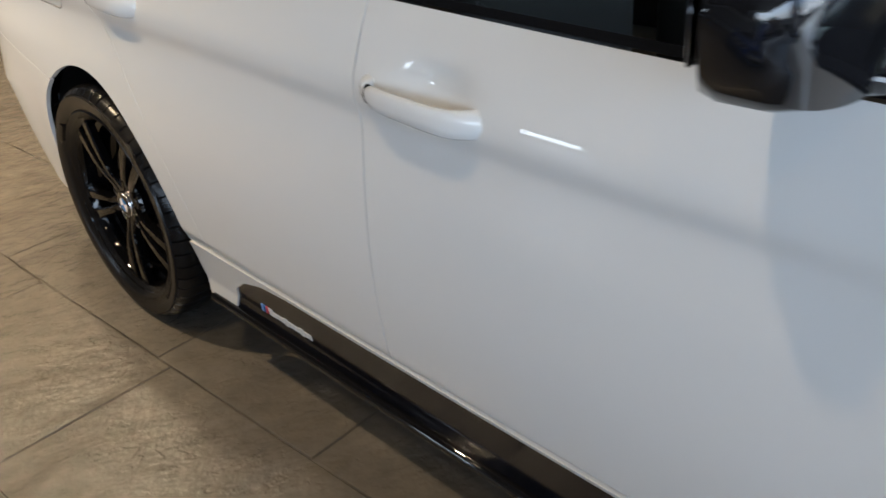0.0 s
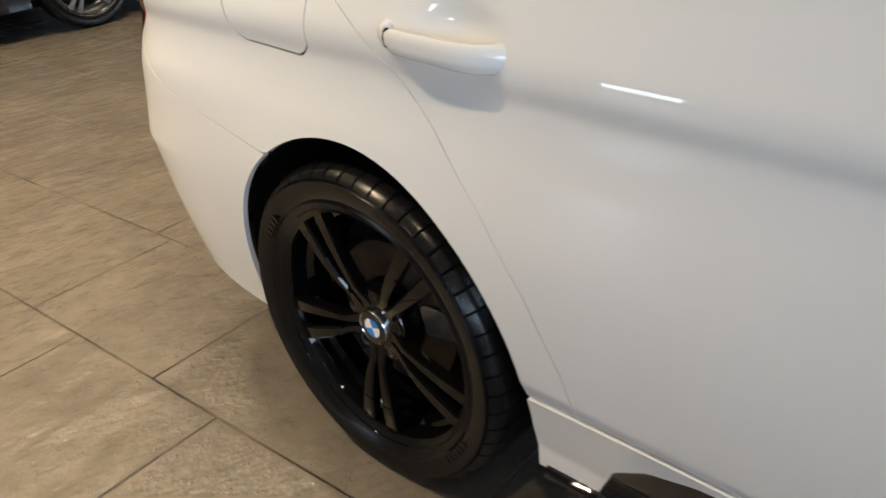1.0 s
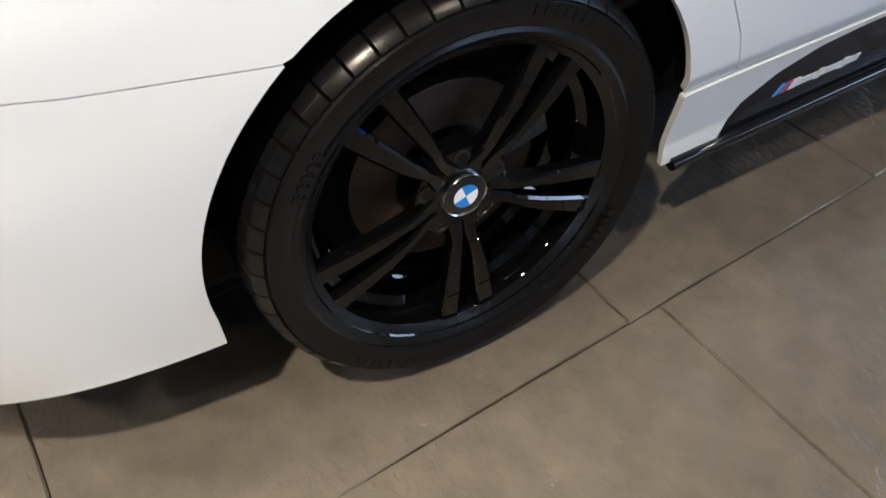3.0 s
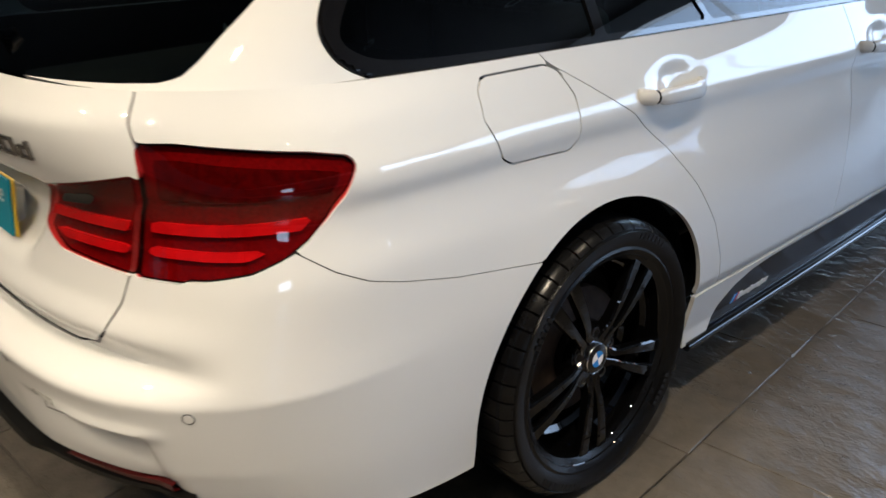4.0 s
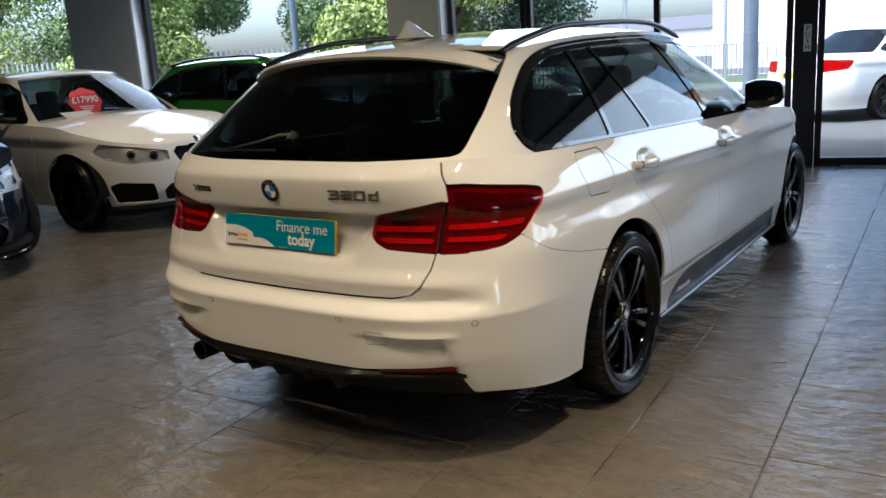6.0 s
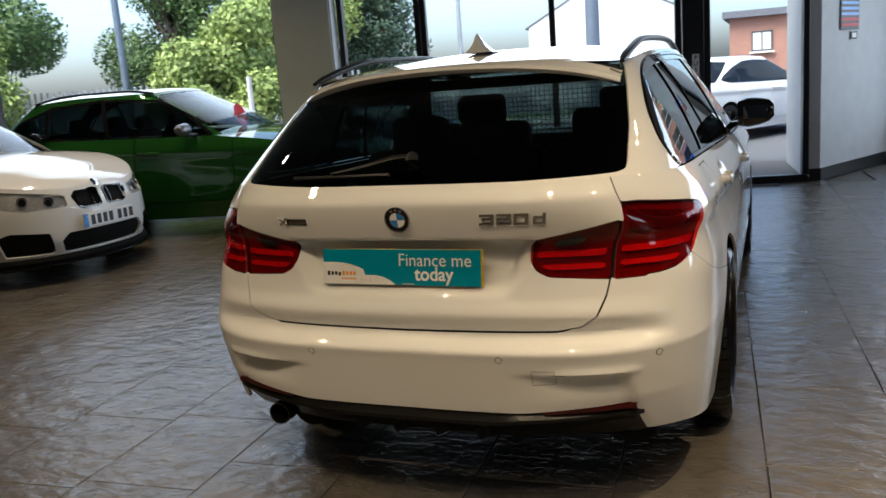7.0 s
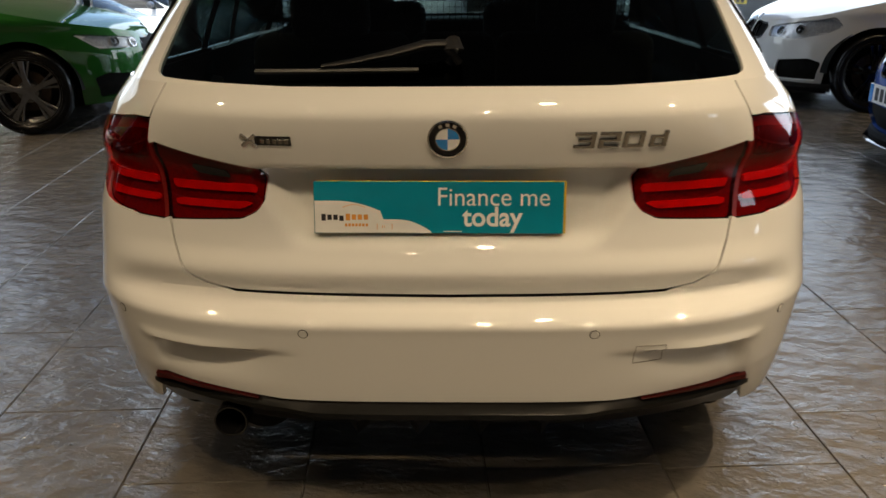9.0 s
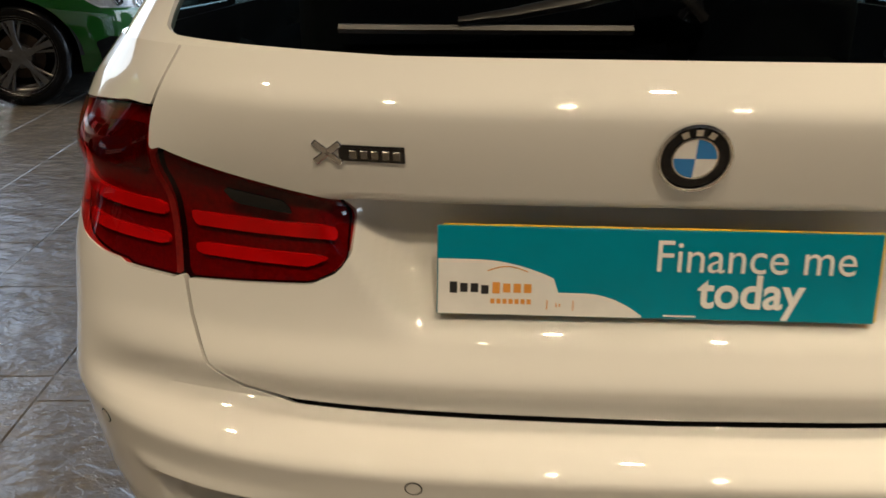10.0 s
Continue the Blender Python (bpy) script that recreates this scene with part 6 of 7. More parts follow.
saloon, saloon_sh, saloon_m = parked_car("saloon_car", "white saloon car with a black twin grille and black wheels", WHITE, (-3.98, 3.15), -3, style="saloon")
price_card(saloon_m, saloon_sh, 0.18, 3.10, 1.10, "£17990", "red price card behind the white saloon's windscreen", tilt=-20, size=0.17)
part_card = part("paper_sheet", box_bm(-0.15, 0.15, -0.001, 0.001, -0.10, 0.10), WHITE_PLASTIC, smooth=False, m=saloon_m @ Matrix.Translation((0.36, 3.28, 0.985)) @ Matrix.Rotation(radians(70), 4, "X"))
tagged(part_card, "white paper sheet on the saloon's dashboard", "paper")
parked_car("saloon_car", "dark navy saloon car with a twin grille and a splitter", NAVY, (-3.66, 0.72), 0, style="saloon")
green_car, green_sh, green_m = parked_car("hatchback_car", "green metallic hatchback car with grey alloy wheels", GREEN, (-2.55, 5.72), 11.5, length=4.30, width=0.89, style="hatch", grille="single", wheels="split", rim="grey", plate=False)
price_card(green_m, green_sh, 0.10, 2.72, 1.14, "", "red price card behind the green hatchback's windscreen", tilt=-15, size=0.14)
parked_car("coupe_car", "white coupe car with a black twin grille and a splitter", WHITE, (2.66, 6.40), 180, style="coupe")
parked_car("coupe_car", "blue metallic coupe car with a black grille and a pale plate", BLUE, (2.58, 3.48), 180, style="coupe")
dark_car = parked_car("saloon_car", "dark saloon car with black wheels on the tan floor", NAVY, (-4.45, -4.55), 180, style="saloon", rim="grey")
parked_car("saloon_car", "white saloon car parked outside the windows", WHITE, (1.55, 16.1), 58, style="saloon", group=OUT)
parked_car("hatchback_car", "white hatchback car parked outside the windows", WHITE, (-3.5, 11.6), 8, length=4.3, style="hatch", grille="single", detail=False, plate=False, group=OUT)
parked_car("hatchback_car", "white hatchback car seen over the green bonnet outside", WHITE, (-3.7, 14.6), 12, length=4.3, style="hatch", grille="single", detail=False, plate=False, group=OUT)
parked_car("hatchback_car", "white hatchback car beyond the column outside", WHITE, (-9.7, 7.7), -12, length=4.3, style="hatch", grille="single", detail=False, plate=False, group=OUT)
parked_car("small_car", "grey small car with a dark roof and yellow rear plate outside", SILVER, (5.5, 14.0), 62, length=3.85, width=0.865, style="hatch", grille="oval", detail=False, rim="grey", group=OUT, top=GLOSS_BLACK)
parked_car("hatchback_car", "blue hatchback car parked outside beside the small car", BLUE, (3.05, 19.2), 95, length=4.2, style="hatch", grille="oval", detail=False, group=OUT)
parked_car("hatchback_car", "white hatchback car parked outside by the brick flats", WHITE, (7.2, 17.6), 100, length=4.3, style="hatch", grille="oval", detail=False, group=OUT)
for pr in SIMPLE_WHEELS.values():
    for o in (*pr.children_recursive, pr):
        bpy.data.objects.remove(o)


# ---------------------------------------------------------------- outside
ASPHALT = simple("grey_asphalt", (0.11, 0.11, 0.115), 0.85, 0, 0.3, 60, 0.2)
PAVING = simple("pale_paving", (0.32, 0.31, 0.30), 0.8, 0, 0.15, 8, 0.1)
GRASS = simple("verge_grass", (0.07, 0.12, 0.03), 0.9, 0, 0.4, 25, 0.4)
RENDER = simple("pale_render", (0.74, 0.72, 0.70), 0.8, 0, 0.06, 3, 0.05)
SLATE_ROOF = simple("slate_roof", (0.13, 0.13, 0.15), 0.7, 0, 0.2, 12, 0.2)
GALV = simple("galvanised_steel", (0.42, 0.44, 0.46), 0.45, 0.6, 0.1, 20)
BARK = simple("bark", (0.10, 0.075, 0.055), 0.9, 0, 0.3, 18, 0.5)
SIGN_YELLOW = simple("yellow_road_sign", (0.80, 0.50, 0.02), 0.4, 0, 0.04, 20)
CURTAIN = simple("pale_curtain", (0.6, 0.6, 0.58), 0.8, 0, 0.15, 12)
SASH = simple("dark_grey_sash", (0.05, 0.055, 0.06), 0.5, 0, 0.1, 20)


def brick_material():
    m, nt, nl, b = mat("red_brick")
    tc = nt.new("ShaderNodeTexCoord")
    mp = nt.new("ShaderNodeMapping")
    mp.inputs["Rotation"].default_value = (radians(90), 0, 0)
    nl.new(tc.outputs["Object"], mp.inputs["Vector"])
    br = nt.new("ShaderNodeTexBrick")
    br.inputs["Scale"].default_value = 1.0
    br.inputs["Brick Width"].default_value = 0.225
    br.inputs["Row Height"].default_value = 0.075
    br.inputs["Mortar Size"].default_value = 0.010
    br.inputs["Color1"].default_value = (0.42, 0.17, 0.11, 1)
    br.inputs["Color2"].default_value = (0.36, 0.135, 0.09, 1)
    br.inputs["Mortar"].default_value = (0.32, 0.26, 0.22, 1)
    nl.new(mp.outputs["Vector"], br.inputs["Vector"])
    nl.new(br.outputs["Color"], b.inputs["Base Color"])
    b.inputs["Roughness"].default_value = 0.85
    return m


BRICK = brick_material()


def leaf_material(name, dark, light):
    m, nt, nl, b = mat(name)
    geo = nt.new("ShaderNodeNewGeometry")
    r = ramp(nt, nl, geo.outputs["Random Per Island"], [(0.0, dark), (1.0, light)])
    nl.new(r.outputs["Color"], b.inputs["Base Color"])
    b.inputs["Roughness"].default_value = 0.6
    b.inputs["Transmission Weight"].default_value = 0.0
    return m


LEAF_DARK = leaf_material("dark_leaves", (0.05, 0.09, 0.03), (0.16, 0.25, 0.07))
LEAF_LIGHT = leaf_material("yellow_green_leaves", (0.16, 0.22, 0.05), (0.36, 0.44, 0.12))
LEAF_FIR = leaf_material("fir_needles", (0.025, 0.055, 0.03), (0.07, 0.12, 0.06))

gx = [-260.0, -60.0] + [-12 + 0.5 * k for k in range(31)] + [60.0, 260.0]
gy = [-200.0, -20.0] + [7.5 + 0.5 * k for k in range(25)] + [60.0, 320.0]
ground = mk("ground", [(x, y, ground_z(x, y)) for y in gy for x in gx], [(j * len(gx) + i, j * len(gx) + i + 1, (j + 1) * len(gx) + i + 1, (j + 1) * len(gx) + i) for j in range(len(gy) - 1) for i in range(len(gx) - 1)], ASPHALT)
tagged(ground, "grey asphalt forecourt and street", "ground", kind="structure")
pv = part("pavement", box_bm(-40, 40, 20.0, 22.2, -0.06, 0.05, 0.02, 1), PAVING, smooth=False)
tagged(pv, "pale paved footway with a kerb", "pavement", kind="structure")
vg = part("verge", box_bm(-30, 12, 22.21, 24.5, -0.06, 0.07, 0.03, 1), GRASS, smooth=False)
tagged(vg, "grass verge beyond the footway", "verge", kind="structure")


def leaf_cloud(centres, n, size, rng, spread=1.0, flat=0.8):
    """n small leaves scattered through clumps (x, y, z, radius)."""
    cs = np.array(centres, float)
    w = cs[:, 3] ** 2
    c = cs[rng.choice(len(cs), n, p=w / w.sum())]
    d = rng.normal(size=(n, 3))
    d /= np.linalg.norm(d, axis=1)[:, None]
    p = c[:, :3] + d * (c[:, 3] * (0.5 + 0.55 * rng.random(n)) * spread)[:, None] * np.array([1, 1, flat])
    a = rng.normal(size=(n, 3))
    a /= np.linalg.norm(a, axis=1)[:, None]
    b = np.cross(a, d + 0.3 * rng.normal(size=(n, 3)))
    b /= np.linalg.norm(b, axis=1)[:, None] + 1e-9
    s = (size * (0.6 + 0.8 * rng.random(n)))[:, None]
    verts = np.stack([p - a * s, p + b * s * 0.55, p + a * s, p - b * s * 0.55], 1).reshape(-1, 3)
    faces = np.arange(4 * n).reshape(n, 4)
    return verts.tolist(), faces.tolist()


def tree(x, y, h, r, leaf, label, seed, n=34000, size=0.062):
    rng = np.random.default_rng(seed)
    t = thing("tree", label, "tree", Matrix.Translation((x, y, -0.06)), "trees across the street")
    pts = [(0, 0, 0), (0.1, 0.05, h * 0.25), (0.0, 0.1, h * 0.5), (0.1, 0, h * 0.8)]
    limbs = [tube(pts, [0.28, 0.22, 0.15, 0.05], 8)]
    cl = []
    for k in range(16):
        a, e = rng.random() * 2 * math.pi, rng.random()
        rr = r * (0.25 + 0.65 * math.sqrt(rng.random())) * (1 - 0.5 * e * e)
        c = (rr * math.cos(a), rr * math.sin(a), h * (0.22 + 0.68 * e), r * (0.30 + 0.22 * rng.random()))
        cl.append(c)
        z0 = h * (0.2 + 0.3 * e)
        limbs.append(tube([(0.05, 0.05, z0), (c[0] * 0.5, c[1] * 0.5, (z0 + c[2]) / 2 + 0.2), (c[0], c[1], c[2])], [0.09, 0.06, 0.02], 6))
    cl.append((0, 0, h * 0.6, r * 0.55))
    mk("trunk", *joined(*limbs), BARK, t)
    mk("crown", *leaf_cloud(cl, n, size, rng), leaf, t, smooth=False)
    return t


def fir(x, y, h, r, seed):
    rng = np.random.default_rng(seed)
    t = thing("tree", "dark tall conifer across the street", "tree", Matrix.Translation((x, y, -0.06)), "trees across the street")
    mk("trunk", *tube([(0, 0, 0), (0, 0, h)], [0.22, 0.03], 8), BARK, t)
    cl = []
    for k in range(46):
        e = k / 46
        a = k * 2.4
        rr = r * (1 - e) ** 0.8
        cl.append((rr * 0.6 * math.cos(a), rr * 0.6 * math.sin(a), 0.6 + h * 0.95 * e, 0.35 + rr * 0.45))
    mk("crown", *leaf_cloud(cl, 24000, 0.06, rng, 1.0, 0.6), LEAF_FIR, t, smooth=False)


for k, (x, y, h, r, leaf, lab) in enumerate((
        (-10.9, 14.8, 3.5, 1.75, LEAF_LIGHT, "yellow-green bushy tree across the forecourt"), (-19.9, 15.0, 9.5, 2.8, LEAF_DARK, "tall dark green tree across the street"),
        (-11.9, 19.5, 6.0, 2.2, LEAF_LIGHT, "yellow-green round tree across the street"), (-25.5, 13.0, 9.0, 3.6, LEAF_LIGHT, "broad light green tree across the street"),
        (-31.0, 11.0, 10.5, 4.2, LEAF_DARK, "broad dark green tree across the street"), (-16.4, 20.0, 8.0, 2.3, LEAF_DARK, "tall dark green tree behind the fence"),
        (-36.0, 17.0, 11.0, 4.6, LEAF_DARK, "broad dark green tree far along the street"), (-16.0, 28.0, 8.0, 2.4, LEAF_DARK, "dark green tree behind the fence"),
        (-33.0, 5.0, 9.0, 4.0, LEAF_LIGHT, "light green tree far along the street"), (-17.6, 12.6, 4.6, 1.9, LEAF_LIGHT, "light green bushy tree across the forecourt"))):
    tree(x, y, h, r, leaf, lab, 20 + k)
fir(-9.9, 21.5, 11.0, 1.3, 51)
fir(-12.0, 24.0, 12.0, 1.9, 52)


def facade_window(house, x, y, z, w=1.25, h=1.35, curtain=True):
    m = Matrix.Translation((x, y, z))
    win = part("window", box_bm(-w / 2, w / 2, -0.05, 0.10, -h / 2, h / 2), SASH, house, smooth=False, m=m)
    part("pane", box_bm(-w / 2 + 0.07, -0.03, -0.065, -0.052, -h / 2 + 0.07, h / 2 - 0.07), CURTAIN if curtain else GLOSS_BLACK, win, smooth=False)
    part("pane", box_bm(0.03, w / 2 - 0.07, -0.065, -0.052, -h / 2 + 0.07, h / 2 - 0.07), CURTAIN if curtain else PANE, win, smooth=False)
    part("sill", box_bm(-w / 2 - 0.08, w / 2 + 0.08, -0.16, -0.051, -h / 2 - 0.08, -h / 2), RENDER, win, smooth=False)


flats = thing("brick_flats", "orange-red brick flats with grey-framed windows and balcony rails", "building", Matrix.Translation((0, 48, 0)))
part("wall", box_bm(8.6, 14.12, 0.0, 10.0, -0.06, 10.8), BRICK, flats, smooth=False)
part("wall", box_bm(14.125, 16.2, 0.02, 10.0, -0.06, 4.5), BRICK, flats, smooth=False)
part("roof", box_bm(8.4, 14.3, -0.2, 10.2, 10.805, 11.0), SLATE_ROOF, flats, smooth=False)
part("parapet", box_bm(14.13, 16.26, -0.05, 10.0, 4.505, 4.62), RENDER, flats, smooth=False)
for zz in (0.74, 3.43, 6.12, 8.8):
    facade_window(flats, 10.38, -0.03, zz, 1.32, 1.75, False)
    part("balcony_rail", box_bm(9.6, 11.3, -0.42, -0.37, zz - 0.10, zz - 0.03), RENDER, flats, smooth=False)
for zz in (0.95, 3.65, 6.35, 9.05):
    facade_window(flats, 12.9, -0.03, zz, 1.10, 1.14, zz > 3)
    if zz < 4:
        facade_window(flats, 15.37, -0.01, zz, 1.02, 1.10)
corner_flats = thing("brick_flats", "low brick block beyond the gap", "building", Matrix.Translation((0, 50, 0)))
part("wall", box_bm(18.4, 36.0, 0.0, 10.0, -0.06, 4.7), BRICK, corner_flats, smooth=False)
part("roof", box_bm(18.2, 36.2, -0.2, 10.2, 4.705, 4.95), SLATE_ROOF, corner_flats, smooth=False)
for xx in (20.4, 23.4, 26.4, 29.4):
    facade_window(corner_flats, xx, -0.03, 2.6, 1.1, 1.1)
low = thing("brick_annexe", "low red brick building with a flat roof", "building", Matrix.Translation((0, 40, 0)))
part("wall", box_bm(-0.8, 6.5, 0, 8, -0.06, 3.1), BRICK, low, smooth=False)
part("roof", box_bm(-1.1, 6.8, -0.4, 8.3, 3.105, 3.4), SLATE_ROOF, low, smooth=False)
for xx in (0.6, 2.6, 4.8):
    facade_window(low, xx, -0.03, 2.0, 0.9, 0.9)
gable = thing("rendered_house", "pale rendered gable end of a house", "building", Matrix.Translation((0, 35, 0)))
pts = [(-8.96, -0.06), (-2.34, -0.06), (-2.34, 3.475), (-5.68, 5.04), (-8.96, 3.28)]
mk("wall", [(x, 0, z) for x, z in pts] + [(x, 9, z) for x, z in pts], [(4, 3, 2, 1, 0), (5, 6, 7, 8, 9)] + [(k, (k + 1) % 5, 5 + (k + 1) % 5, 5 + k) for k in range(5)], RENDER, gable, smooth=False)
for (xa, za), (xb, zb) in (((-9.1, 3.21), (-5.68, 5.045)), ((-5.676, 5.045), (-2.2, 3.415))):
    mk("roof", [(xa, -0.03, za), (xb, -0.03, zb), (xb, 9.2, zb), (xa, 9.2, za), (xa, -0.03, za + 0.07), (xb, -0.03, zb + 0.07), (xb, 9.2, zb + 0.07), (xa, 9.2, za + 0.07)], [(0, 3, 2, 1), (7, 4, 5, 6), (0, 1, 5, 4), (1, 2, 6, 5), (2, 3, 7, 6), (3, 0, 4, 7)], SLATE_ROOF, gable, smooth=False)
part("chimney", box_bm(-4.6, -4.15, 2.0, 2.6, 4.2, 5.0), BRICK, gable, smooth=False)
part("chimney_pot", box_bm(-4.5, -4.28, 2.15, 2.4, 5.002, 5.25, 0.03), BRICK, gable)
east = thing("brick_terrace", "row of brick houses beyond the side glazing", "building", Matrix.Translation((34, 0, 0)))
part("wall", box_bm(0, 8, -8, 16, -0.06, 5.2), BRICK, east, smooth=False)
mk("roof", [(-0.3, -8.3, 5.2), (-0.3, 16.3, 5.2), (4, 16.3, 7.4), (4, -8.3, 7.4), (8.3, 16.3, 5.2), (8.3, -8.3, 5.2)], [(0, 3, 2, 1), (3, 5, 4, 2), (0, 5, 3), (1, 2, 4)], SLATE_ROOF, east, smooth=False)
for yy in (-5.0, -1.0, 3.0, 7.0, 11.0):
    for zz in (1.5, 3.9):
        part("window", box_bm(-0.06, -0.004, yy - 0.6, yy + 0.6, zz - 0.65, zz + 0.65), SASH, east, smooth=False)
far = thing("far_terrace", "far row of low pale houses", "building", Matrix.Translation((0, 60, 0)))
part("wall", box_bm(-26, -9, 0, 8, -0.06, 1.9), RENDER, far, smooth=False)
mk("roof", [(-26.3, -0.3, 1.9), (-8.7, -0.3, 1.9), (-8.7, 4, 2.9), (-26.3, 4, 2.9), (-8.7, 8.3, 1.9), (-26.3, 8.3, 1.9)], [(0, 1, 2, 3), (3, 2, 4, 5), (0, 3, 5), (1, 4, 2)], SLATE_ROOF, far, smooth=False)

# steel fence before the trees
fence = thing("steel_fence", "grey steel palisade fence before the trees", "fence")
fa, fb = Vector((-24.0, 10.5, 0)), Vector((-9.0, 18.0, 0))
slat_me = None
for k in range(110):
    p = fa.lerp(fb, k / 109)
    if slat_me is None:
        o = part("slat", box_bm(-0.03, 0.03, -0.006, 0.006, -0.06, 1.75), GALV, fence, smooth=False)
        slat_me = o.data
    else:
        o = new("slat", slat_me)
        o.parent = fence
    o.matrix_basis = Matrix.Translation(p) @ Matrix.Rotation(math.atan2(fb.y - fa.y, fb.x - fa.x), 4, "Z")
for z in (0.4, 1.4):
    mk("rail", *tube([fa + Vector((0, 0, z)), fb + Vector((0, 0, z))], 0.025, 6), GALV, fence)


railing = thing("steel_railing", "dark steel railing before the rendered house", "railing")
bar_me = None
for k in range(64):
    if bar_me is None:
        o = part("picket", box_bm(-0.012, 0.012, -0.012, 0.012, -0.06, 1.05), FRAME_GREY, railing, smooth=False)
        bar_me = o.data
    else:
        o = new("picket", bar_me)
        o.parent = railing
    o.matrix_basis = Matrix.Translation((-8.6 + k * 0.13, 24.9, 0.0))
for z in (0.12, 1.05):
    mk("rail", *tube([(-8.65, 24.9, z), (-0.3, 24.9, z)], 0.022, 6), FRAME_GREY, railing)


def pole(x, y, h, r, material, label, arm=0.0):
    t = thing("street_pole", label, "street pole", Matrix.Translation((x, y, ground_z(x, y))))
    mk("shaft", *tube([(0, 0, 0), (0, 0, h * 0.4), (0, 0, h)], [r, r, r * 0.8], 14), material, t)
    mk("foot", *tube([(0, 0, 0), (0, 0, 0.12)], [r * 2, r * 1.4], 12), material, t)
    if arm:
        mk("lantern", *tube([(0, 0, h), (-arm * 0.6, 0, h + 0.3), (-arm, 0, h + 0.3)], [0.05, 0.05, 0.12], 8), material, t)


pole(-2.34, 15.3, 7.5, 0.14, FRAME_GREY, "thick blue-grey steel post on the forecourt")
pole(-7.2, 21.0, 8.0, 0.06, GALV, "grey lamp post on the footway", 1.2)
pole(-5.3, 24.0, 8.0, 0.05, GALV, "thin grey lamp post across the street", 1.2)
pole(-13.6, 14.6, 8.0, 0.09, FRAME_GREY, "blue-grey lamp post before the trees", 1.2)
pole(-6.65, 9.4, 1.75, 0.045, WHITE_PLASTIC, "short white marker post beside the parking bay")
pole(-21.0, 13.0, 7.5, 0.06, GALV, "grey lamp post before the trees", 1.2)


def road_sign(x, y, z, kind):
    t = thing("road_sign", "yellow diversion sign with a black arrow" if kind == "arrow" else "white speed limit sign with a ringed number", "road sign", Matrix.Translation((x, y, 0)) @ Matrix.Rotation(-0.3, 4, "Z"))
    part("post", box_bm(-0.03, 0.03, 0.02, 0.08, -0.06, z + 0.1), GALV, t, smooth=False)
    up = Matrix.Rotation(math.pi / 2, 4, "X")
    if kind == "arrow":
        part("plate", box_bm(-0.27, 0.27, -0.008, 0.008, z - 0.25, z + 0.25, 0.02), SIGN_YELLOW, t, smooth=False)
        mk("words", *placed(text_mesh("Diversion", 0.11, 0.001, 0.001), Matrix.Translation((0, -0.012, z + 0.12)) @ up), INK, t, smooth=False)
        part("arrow", box_bm(-0.13, 0.06, -0.014, -0.009, z - 0.125, z - 0.075), INK, t, smooth=False)
        mk("arrow_head", [(0.04, -0.012, z), (0.15, -0.012, z - 0.1), (0.04, -0.012, z - 0.2), (0.04, -0.009, z), (0.15, -0.009, z - 0.1), (0.04, -0.009, z - 0.2)], [(0, 2, 1), (3, 4, 5), (0, 1, 4, 3), (1, 2, 5, 4), (2, 0, 3, 5)], INK, t, smooth=False)
    else:
        part("plate", box_bm(-0.18, 0.18, -0.008, 0.008, z - 0.34, z + 0.25, 0.02), WHITE_PLASTIC, t, smooth=False)
        ring = [(0.135 * math.cos(b), -0.012, z + 0.08 + 0.135 * math.sin(b)) for b in np.linspace(0, 2 * math.pi, 28, endpoint=False)]
        mk("ring", *tube(ring, 0.014, 6, closed=True), simple("sign_ring", (0.15, 0.05, 0.06), 0.5), t)
        mk("number", *placed(text_mesh("30", 0.15, 0.001, 0.003), Matrix.Translation((0, -0.012, z + 0.08)) @ up), INK, t, smooth=False)


road_sign(6.77, 16.0, 1.71, "arrow")
road_sign(5.60, 16.0, 1.56, "limit")

# ---------------------------------------------------------------- small things indoors
def fitting(lx, ly):
    t = thing("downlight_fitting", "round recessed ceiling downlight", "downlight", Matrix.Translation((lx, ly, CEIL)), "ceiling downlights")
    m = Matrix.Rotation(math.pi / 2, 4, "Y")
    mk("ring", *placed(lathe([(0.082, 0.0), (0.085, 0.012), (0.105, 0.010), (0.110, 0.0)], 28), m), WHITE_PLASTIC, t)


for lx, ly, _, _ in LAMPS:
    fitting(lx, ly)

notice = thing("wall_notice", "small framed notice with blue and red printed bands", "notice", Matrix.Translation((1.79, 8.035, 1.69)) @ Matrix.Rotation(math.atan2(1.45, 0.78), 4, "Z"))
part("board", box_bm(-0.22, 0.22, -0.012, -0.003, -0.155, 0.155, 0.004, 1), INK, notice, smooth=False)
for k in range(5):
    part("band", box_bm(-0.20, 0.20, -0.016, -0.0125, 0.105 - k * 0.056, 0.135 - k * 0.056), PALE_BLUE if k < 3 else RED_CARD, notice, smooth=False)
part("tag", box_bm(0.02, 0.18, -0.012, -0.003, -0.255, -0.175, 0.003, 1), INK, notice, smooth=False)
part("tag_field", box_bm(0.05, 0.15, -0.015, -0.0125, -0.24, -0.19), WHITE_PLASTIC, notice, smooth=False)

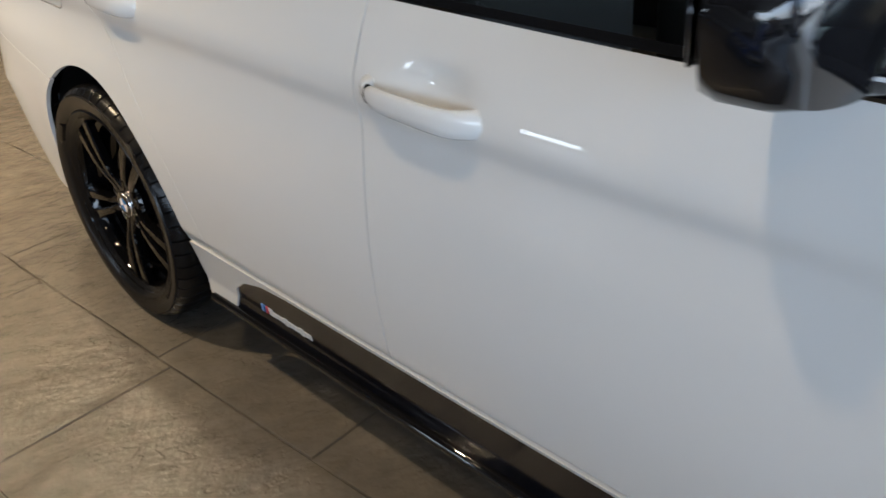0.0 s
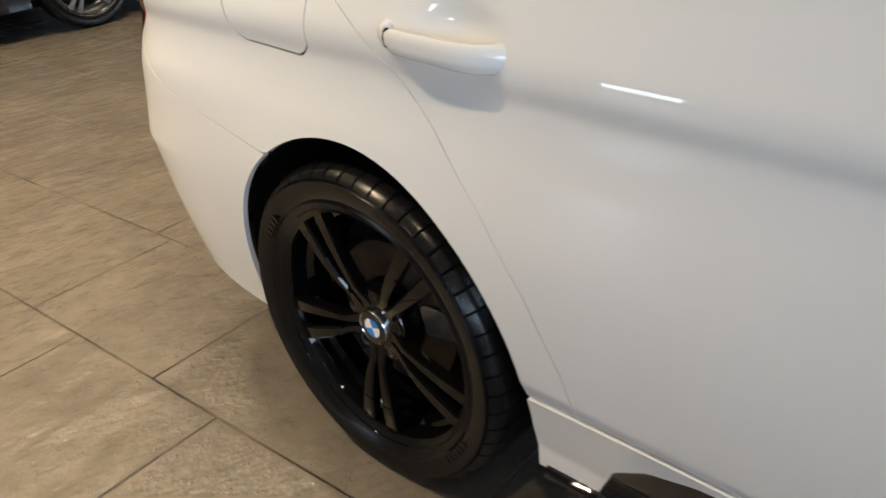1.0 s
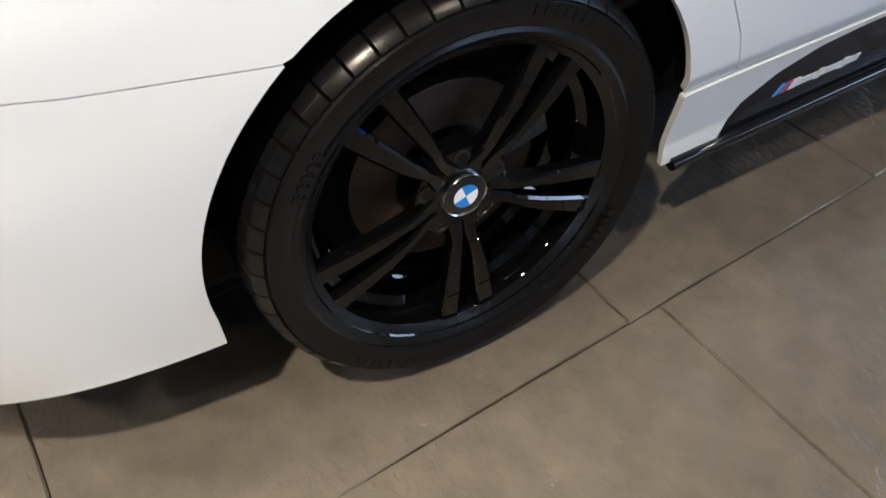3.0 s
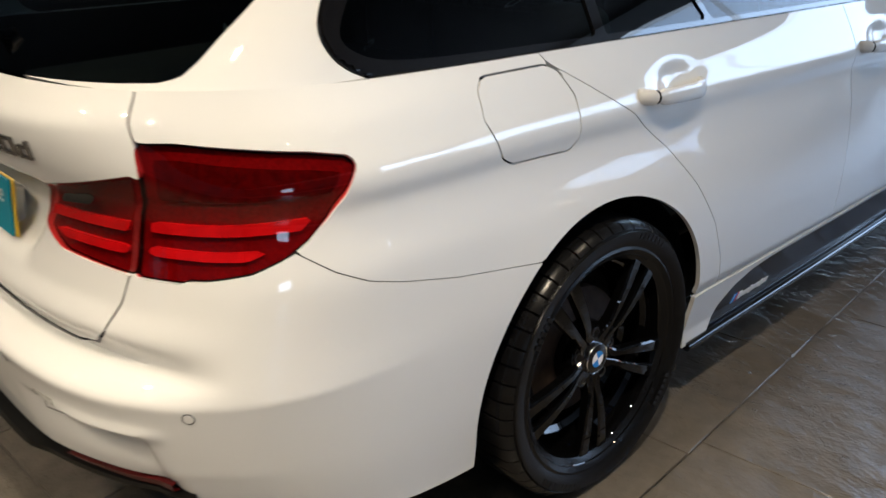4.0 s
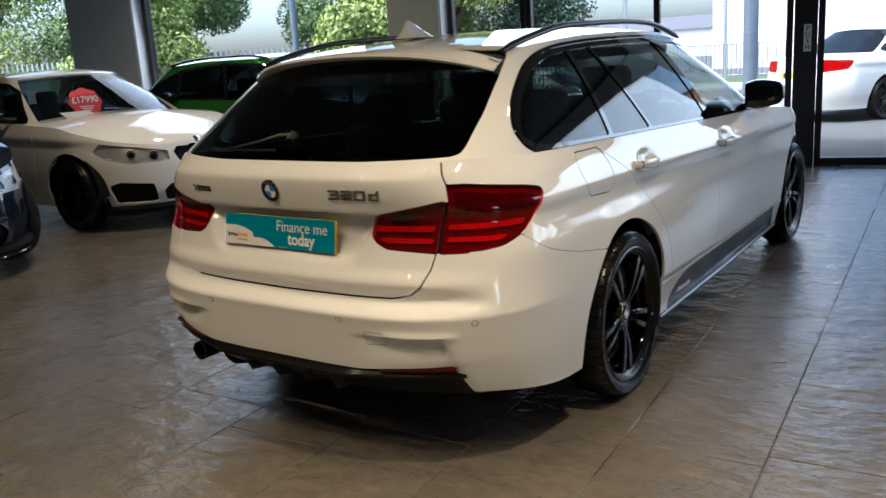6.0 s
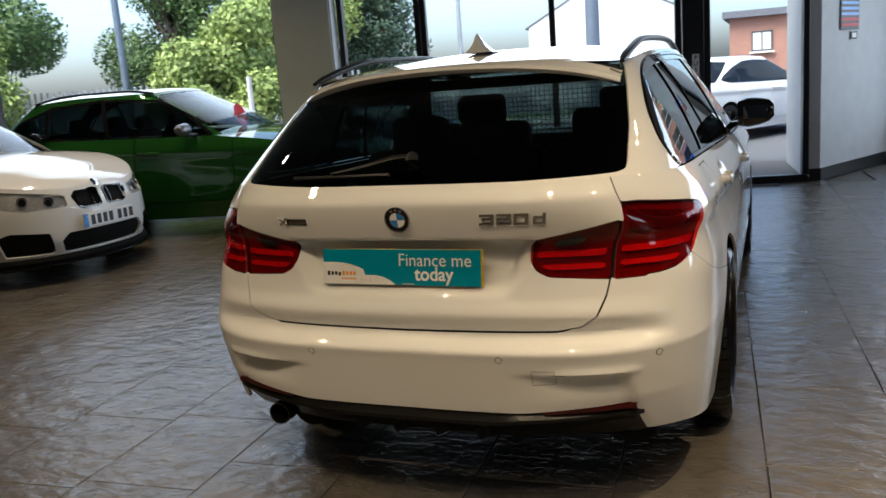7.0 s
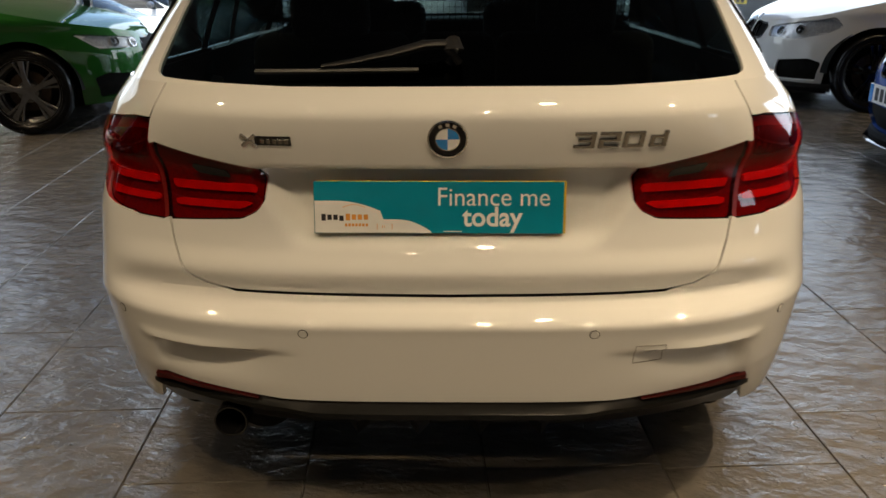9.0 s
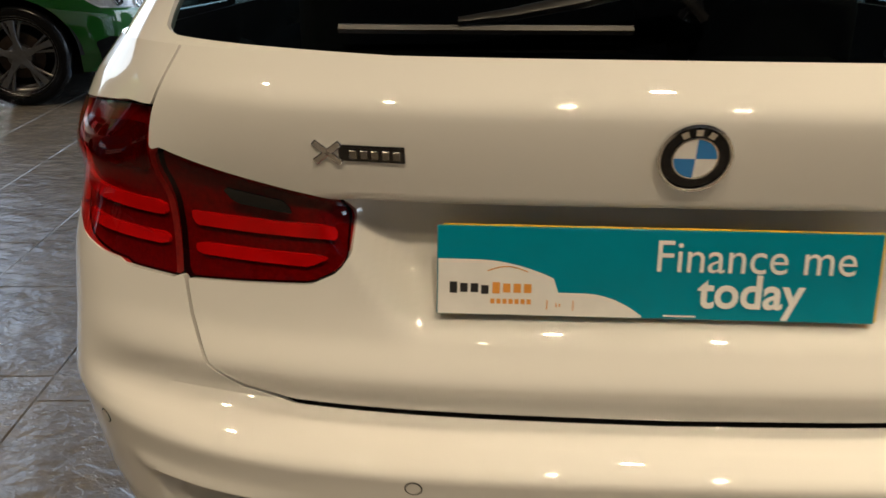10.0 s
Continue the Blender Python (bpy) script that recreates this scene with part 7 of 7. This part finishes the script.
push = thing("door_label", "white push label on the black door post", "label", Matrix.Translation((0.29, front_y(0.29) - 0.092, 1.27)) @ Matrix.Rotation(TURN, 4, "Z"))
part("plate", box_bm(-0.035, 0.035, -0.002, 0.002, -0.13, 0.13, 0.001, 1), WHITE_PLASTIC, push, smooth=False)
for k, ch in enumerate("PUSH"):
    mk("letter", *placed(text_mesh(ch, 0.062, 0.0005, 0.001), Matrix.Translation((0, -0.0035, 0.09 - k * 0.06)) @ Matrix.Rotation(math.pi / 2, 4, "X")), INK, push, smooth=False)
handle = thing("pull_bar", "black upright pull bar on the glass door", "pull bar", Matrix.Translation((-2.66, front_y(-2.66) - 0.09, 0)))
mk("bar", *tube([(0, 0, 0.85), (0, 0, 1.25)], 0.03, 10), FRAME, handle)
part("plate", box_bm(-0.05, 0.05, 0.0, 0.05, 0.80, 1.32, 0.01, 1), FRAME, handle)
rng = np.random.default_rng(5)
pot = thing("window_plants", "row of low plants and clutter on the window ledge", "plant", Matrix.Translation((2.9, 9.0, 0.45)))
part("trough", box_bm(-0.5, 0.5, -0.07, 0.07, 0.0, 0.05, 0.01, 1), SATIN_BLACK, pot)
mk("leaves", *leaf_cloud([(-0.4 + 0.1 * k, 0, 0.06, 0.07) for k in range(9)], 260, 0.03, rng), LEAF_DARK, pot, smooth=False)
mk("flowers", *leaf_cloud([(-0.1, 0, 0.09, 0.05), (0.15, 0, 0.09, 0.05)], 50, 0.02, rng), RED_CARD, pot, smooth=False)

# ---------------------------------------------------------------- floor slabs
slab_rng = random.Random(11)
SLAB_M = Matrix.Rotation(radians(3.4), 4, "Z")
slab_meshes = {}


def slab_mesh(w, l, kind):
    key = (w, l, kind)
    if key not in slab_meshes:
        r = random.Random(w * 100 + l * 7 + kind)
        g, b = 0.0009, 0.0026
        n = 5
        top, low = [], []
        edge = []
        for a, c, d, e in ((0, 0, 1, 0), (1, 0, 1, 1), (1, 1, 0, 1), (0, 1, 0, 0)):
            for k in range(n):
                t = k / n
                edge.append((a + (d - a) * t, c + (e - c) * t))
        v = []
        W, L = w / 1000, l / 1000
        for u, q in edge:
            x, y = g + u * (W - 2 * g), g + q * (L - 2 * g)
            jx, jy = (r.random() - 0.5) * 0.003, (r.random() - 0.5) * 0.003
            v.append((x + jx, y + jy, -0.004))
        for u, q in edge:
            x, y = g + b + u * (W - 2 * g - 2 * b), g + b + q * (L - 2 * g - 2 * b)
            v.append((x, y, 0.0))
        m = len(edge)
        f = [tuple(range(m, 2 * m))] + [(k, (k + 1) % m, m + (k + 1) % m, m + k) for k in range(m)]
        me = bpy.data.meshes.new("slab")
        me.from_pydata(v, [], f)
        me.materials.append(SLATE)
        slab_meshes[key] = me
    return slab_meshes[key]


slabs = []
# columns whose cross joints are known: a first joint, then lengths in millimetres
KNOWN = {0: (0.56, (720, 900, 610)), 1: (0.64, (480, 180, 900)), -5: (0.68, (440, 915, 610)), -6: (0.62, (630, 610, 915)), -1: (0.30, (915, 610, 915))}
for c in range(-38, 20):
    x0 = 1.05 + c * 0.47
    runs = list(KNOWN[c][1]) if c in KNOWN else []
    y = KNOWN[c][0] - 12.2 if c in KNOWN else -11.6 + slab_rng.choice((0.0, 0.13, 0.2, 0.31, 0.45))
    while y < 9.6:
        if c in KNOWN and y < KNOWN[c][0] - 0.01:
            l = 610
        elif runs:
            l = runs.pop(0)
        else:
            l = slab_rng.choice((470, 610, 720, 915, 915, 1220))
        slabs.append((x0, y, 470, l))
        y += l / 1000
near, rest = [], []
for s in slabs:
    cx, cy = s[0] + 0.24, s[1] + 0.3
    (near if (-2.6 < cx < 2.6 and -2.2 < cy < 6.0) else rest).append(s)
near.sort(key=lambda s: abs(s[0] - 0.7) + 0.5 * abs(s[1] - 0.8))
rest += near[300:]
for x0, y0, w, l in near[:300]:
    o = new("slab", slab_mesh(w, l, slab_rng.randrange(4)))
    o.parent = floor
    o.matrix_basis = SLAB_M @ Matrix.Translation((x0, y0, -slab_rng.random() * 0.0008))
V, F = [], []
for x0, y0, w, l in rest:
    mid = SLAB_M @ Vector((x0 + 0.235, y0 + l / 2000, 0))
    if not (-15.7 < mid.x < 9.9 and -10.6 < mid.y < 9.3) or mid.y > (8.7 if mid.x > 2.2 else front_y(mid.x) + 0.05):
        continue
    me = slab_mesh(w, l, 0)
    k = len(V)
    V += [tuple(SLAB_M @ (p.co + Vector((x0, y0, 0)))) for p in me.vertices]
    F += [tuple(i + k for i in p.vertices) for p in me.polygons]
tagged(mk("far_slabs", V, F, SLATE, floor, smooth=False), "slate-look slabs further off", kind="stuff")
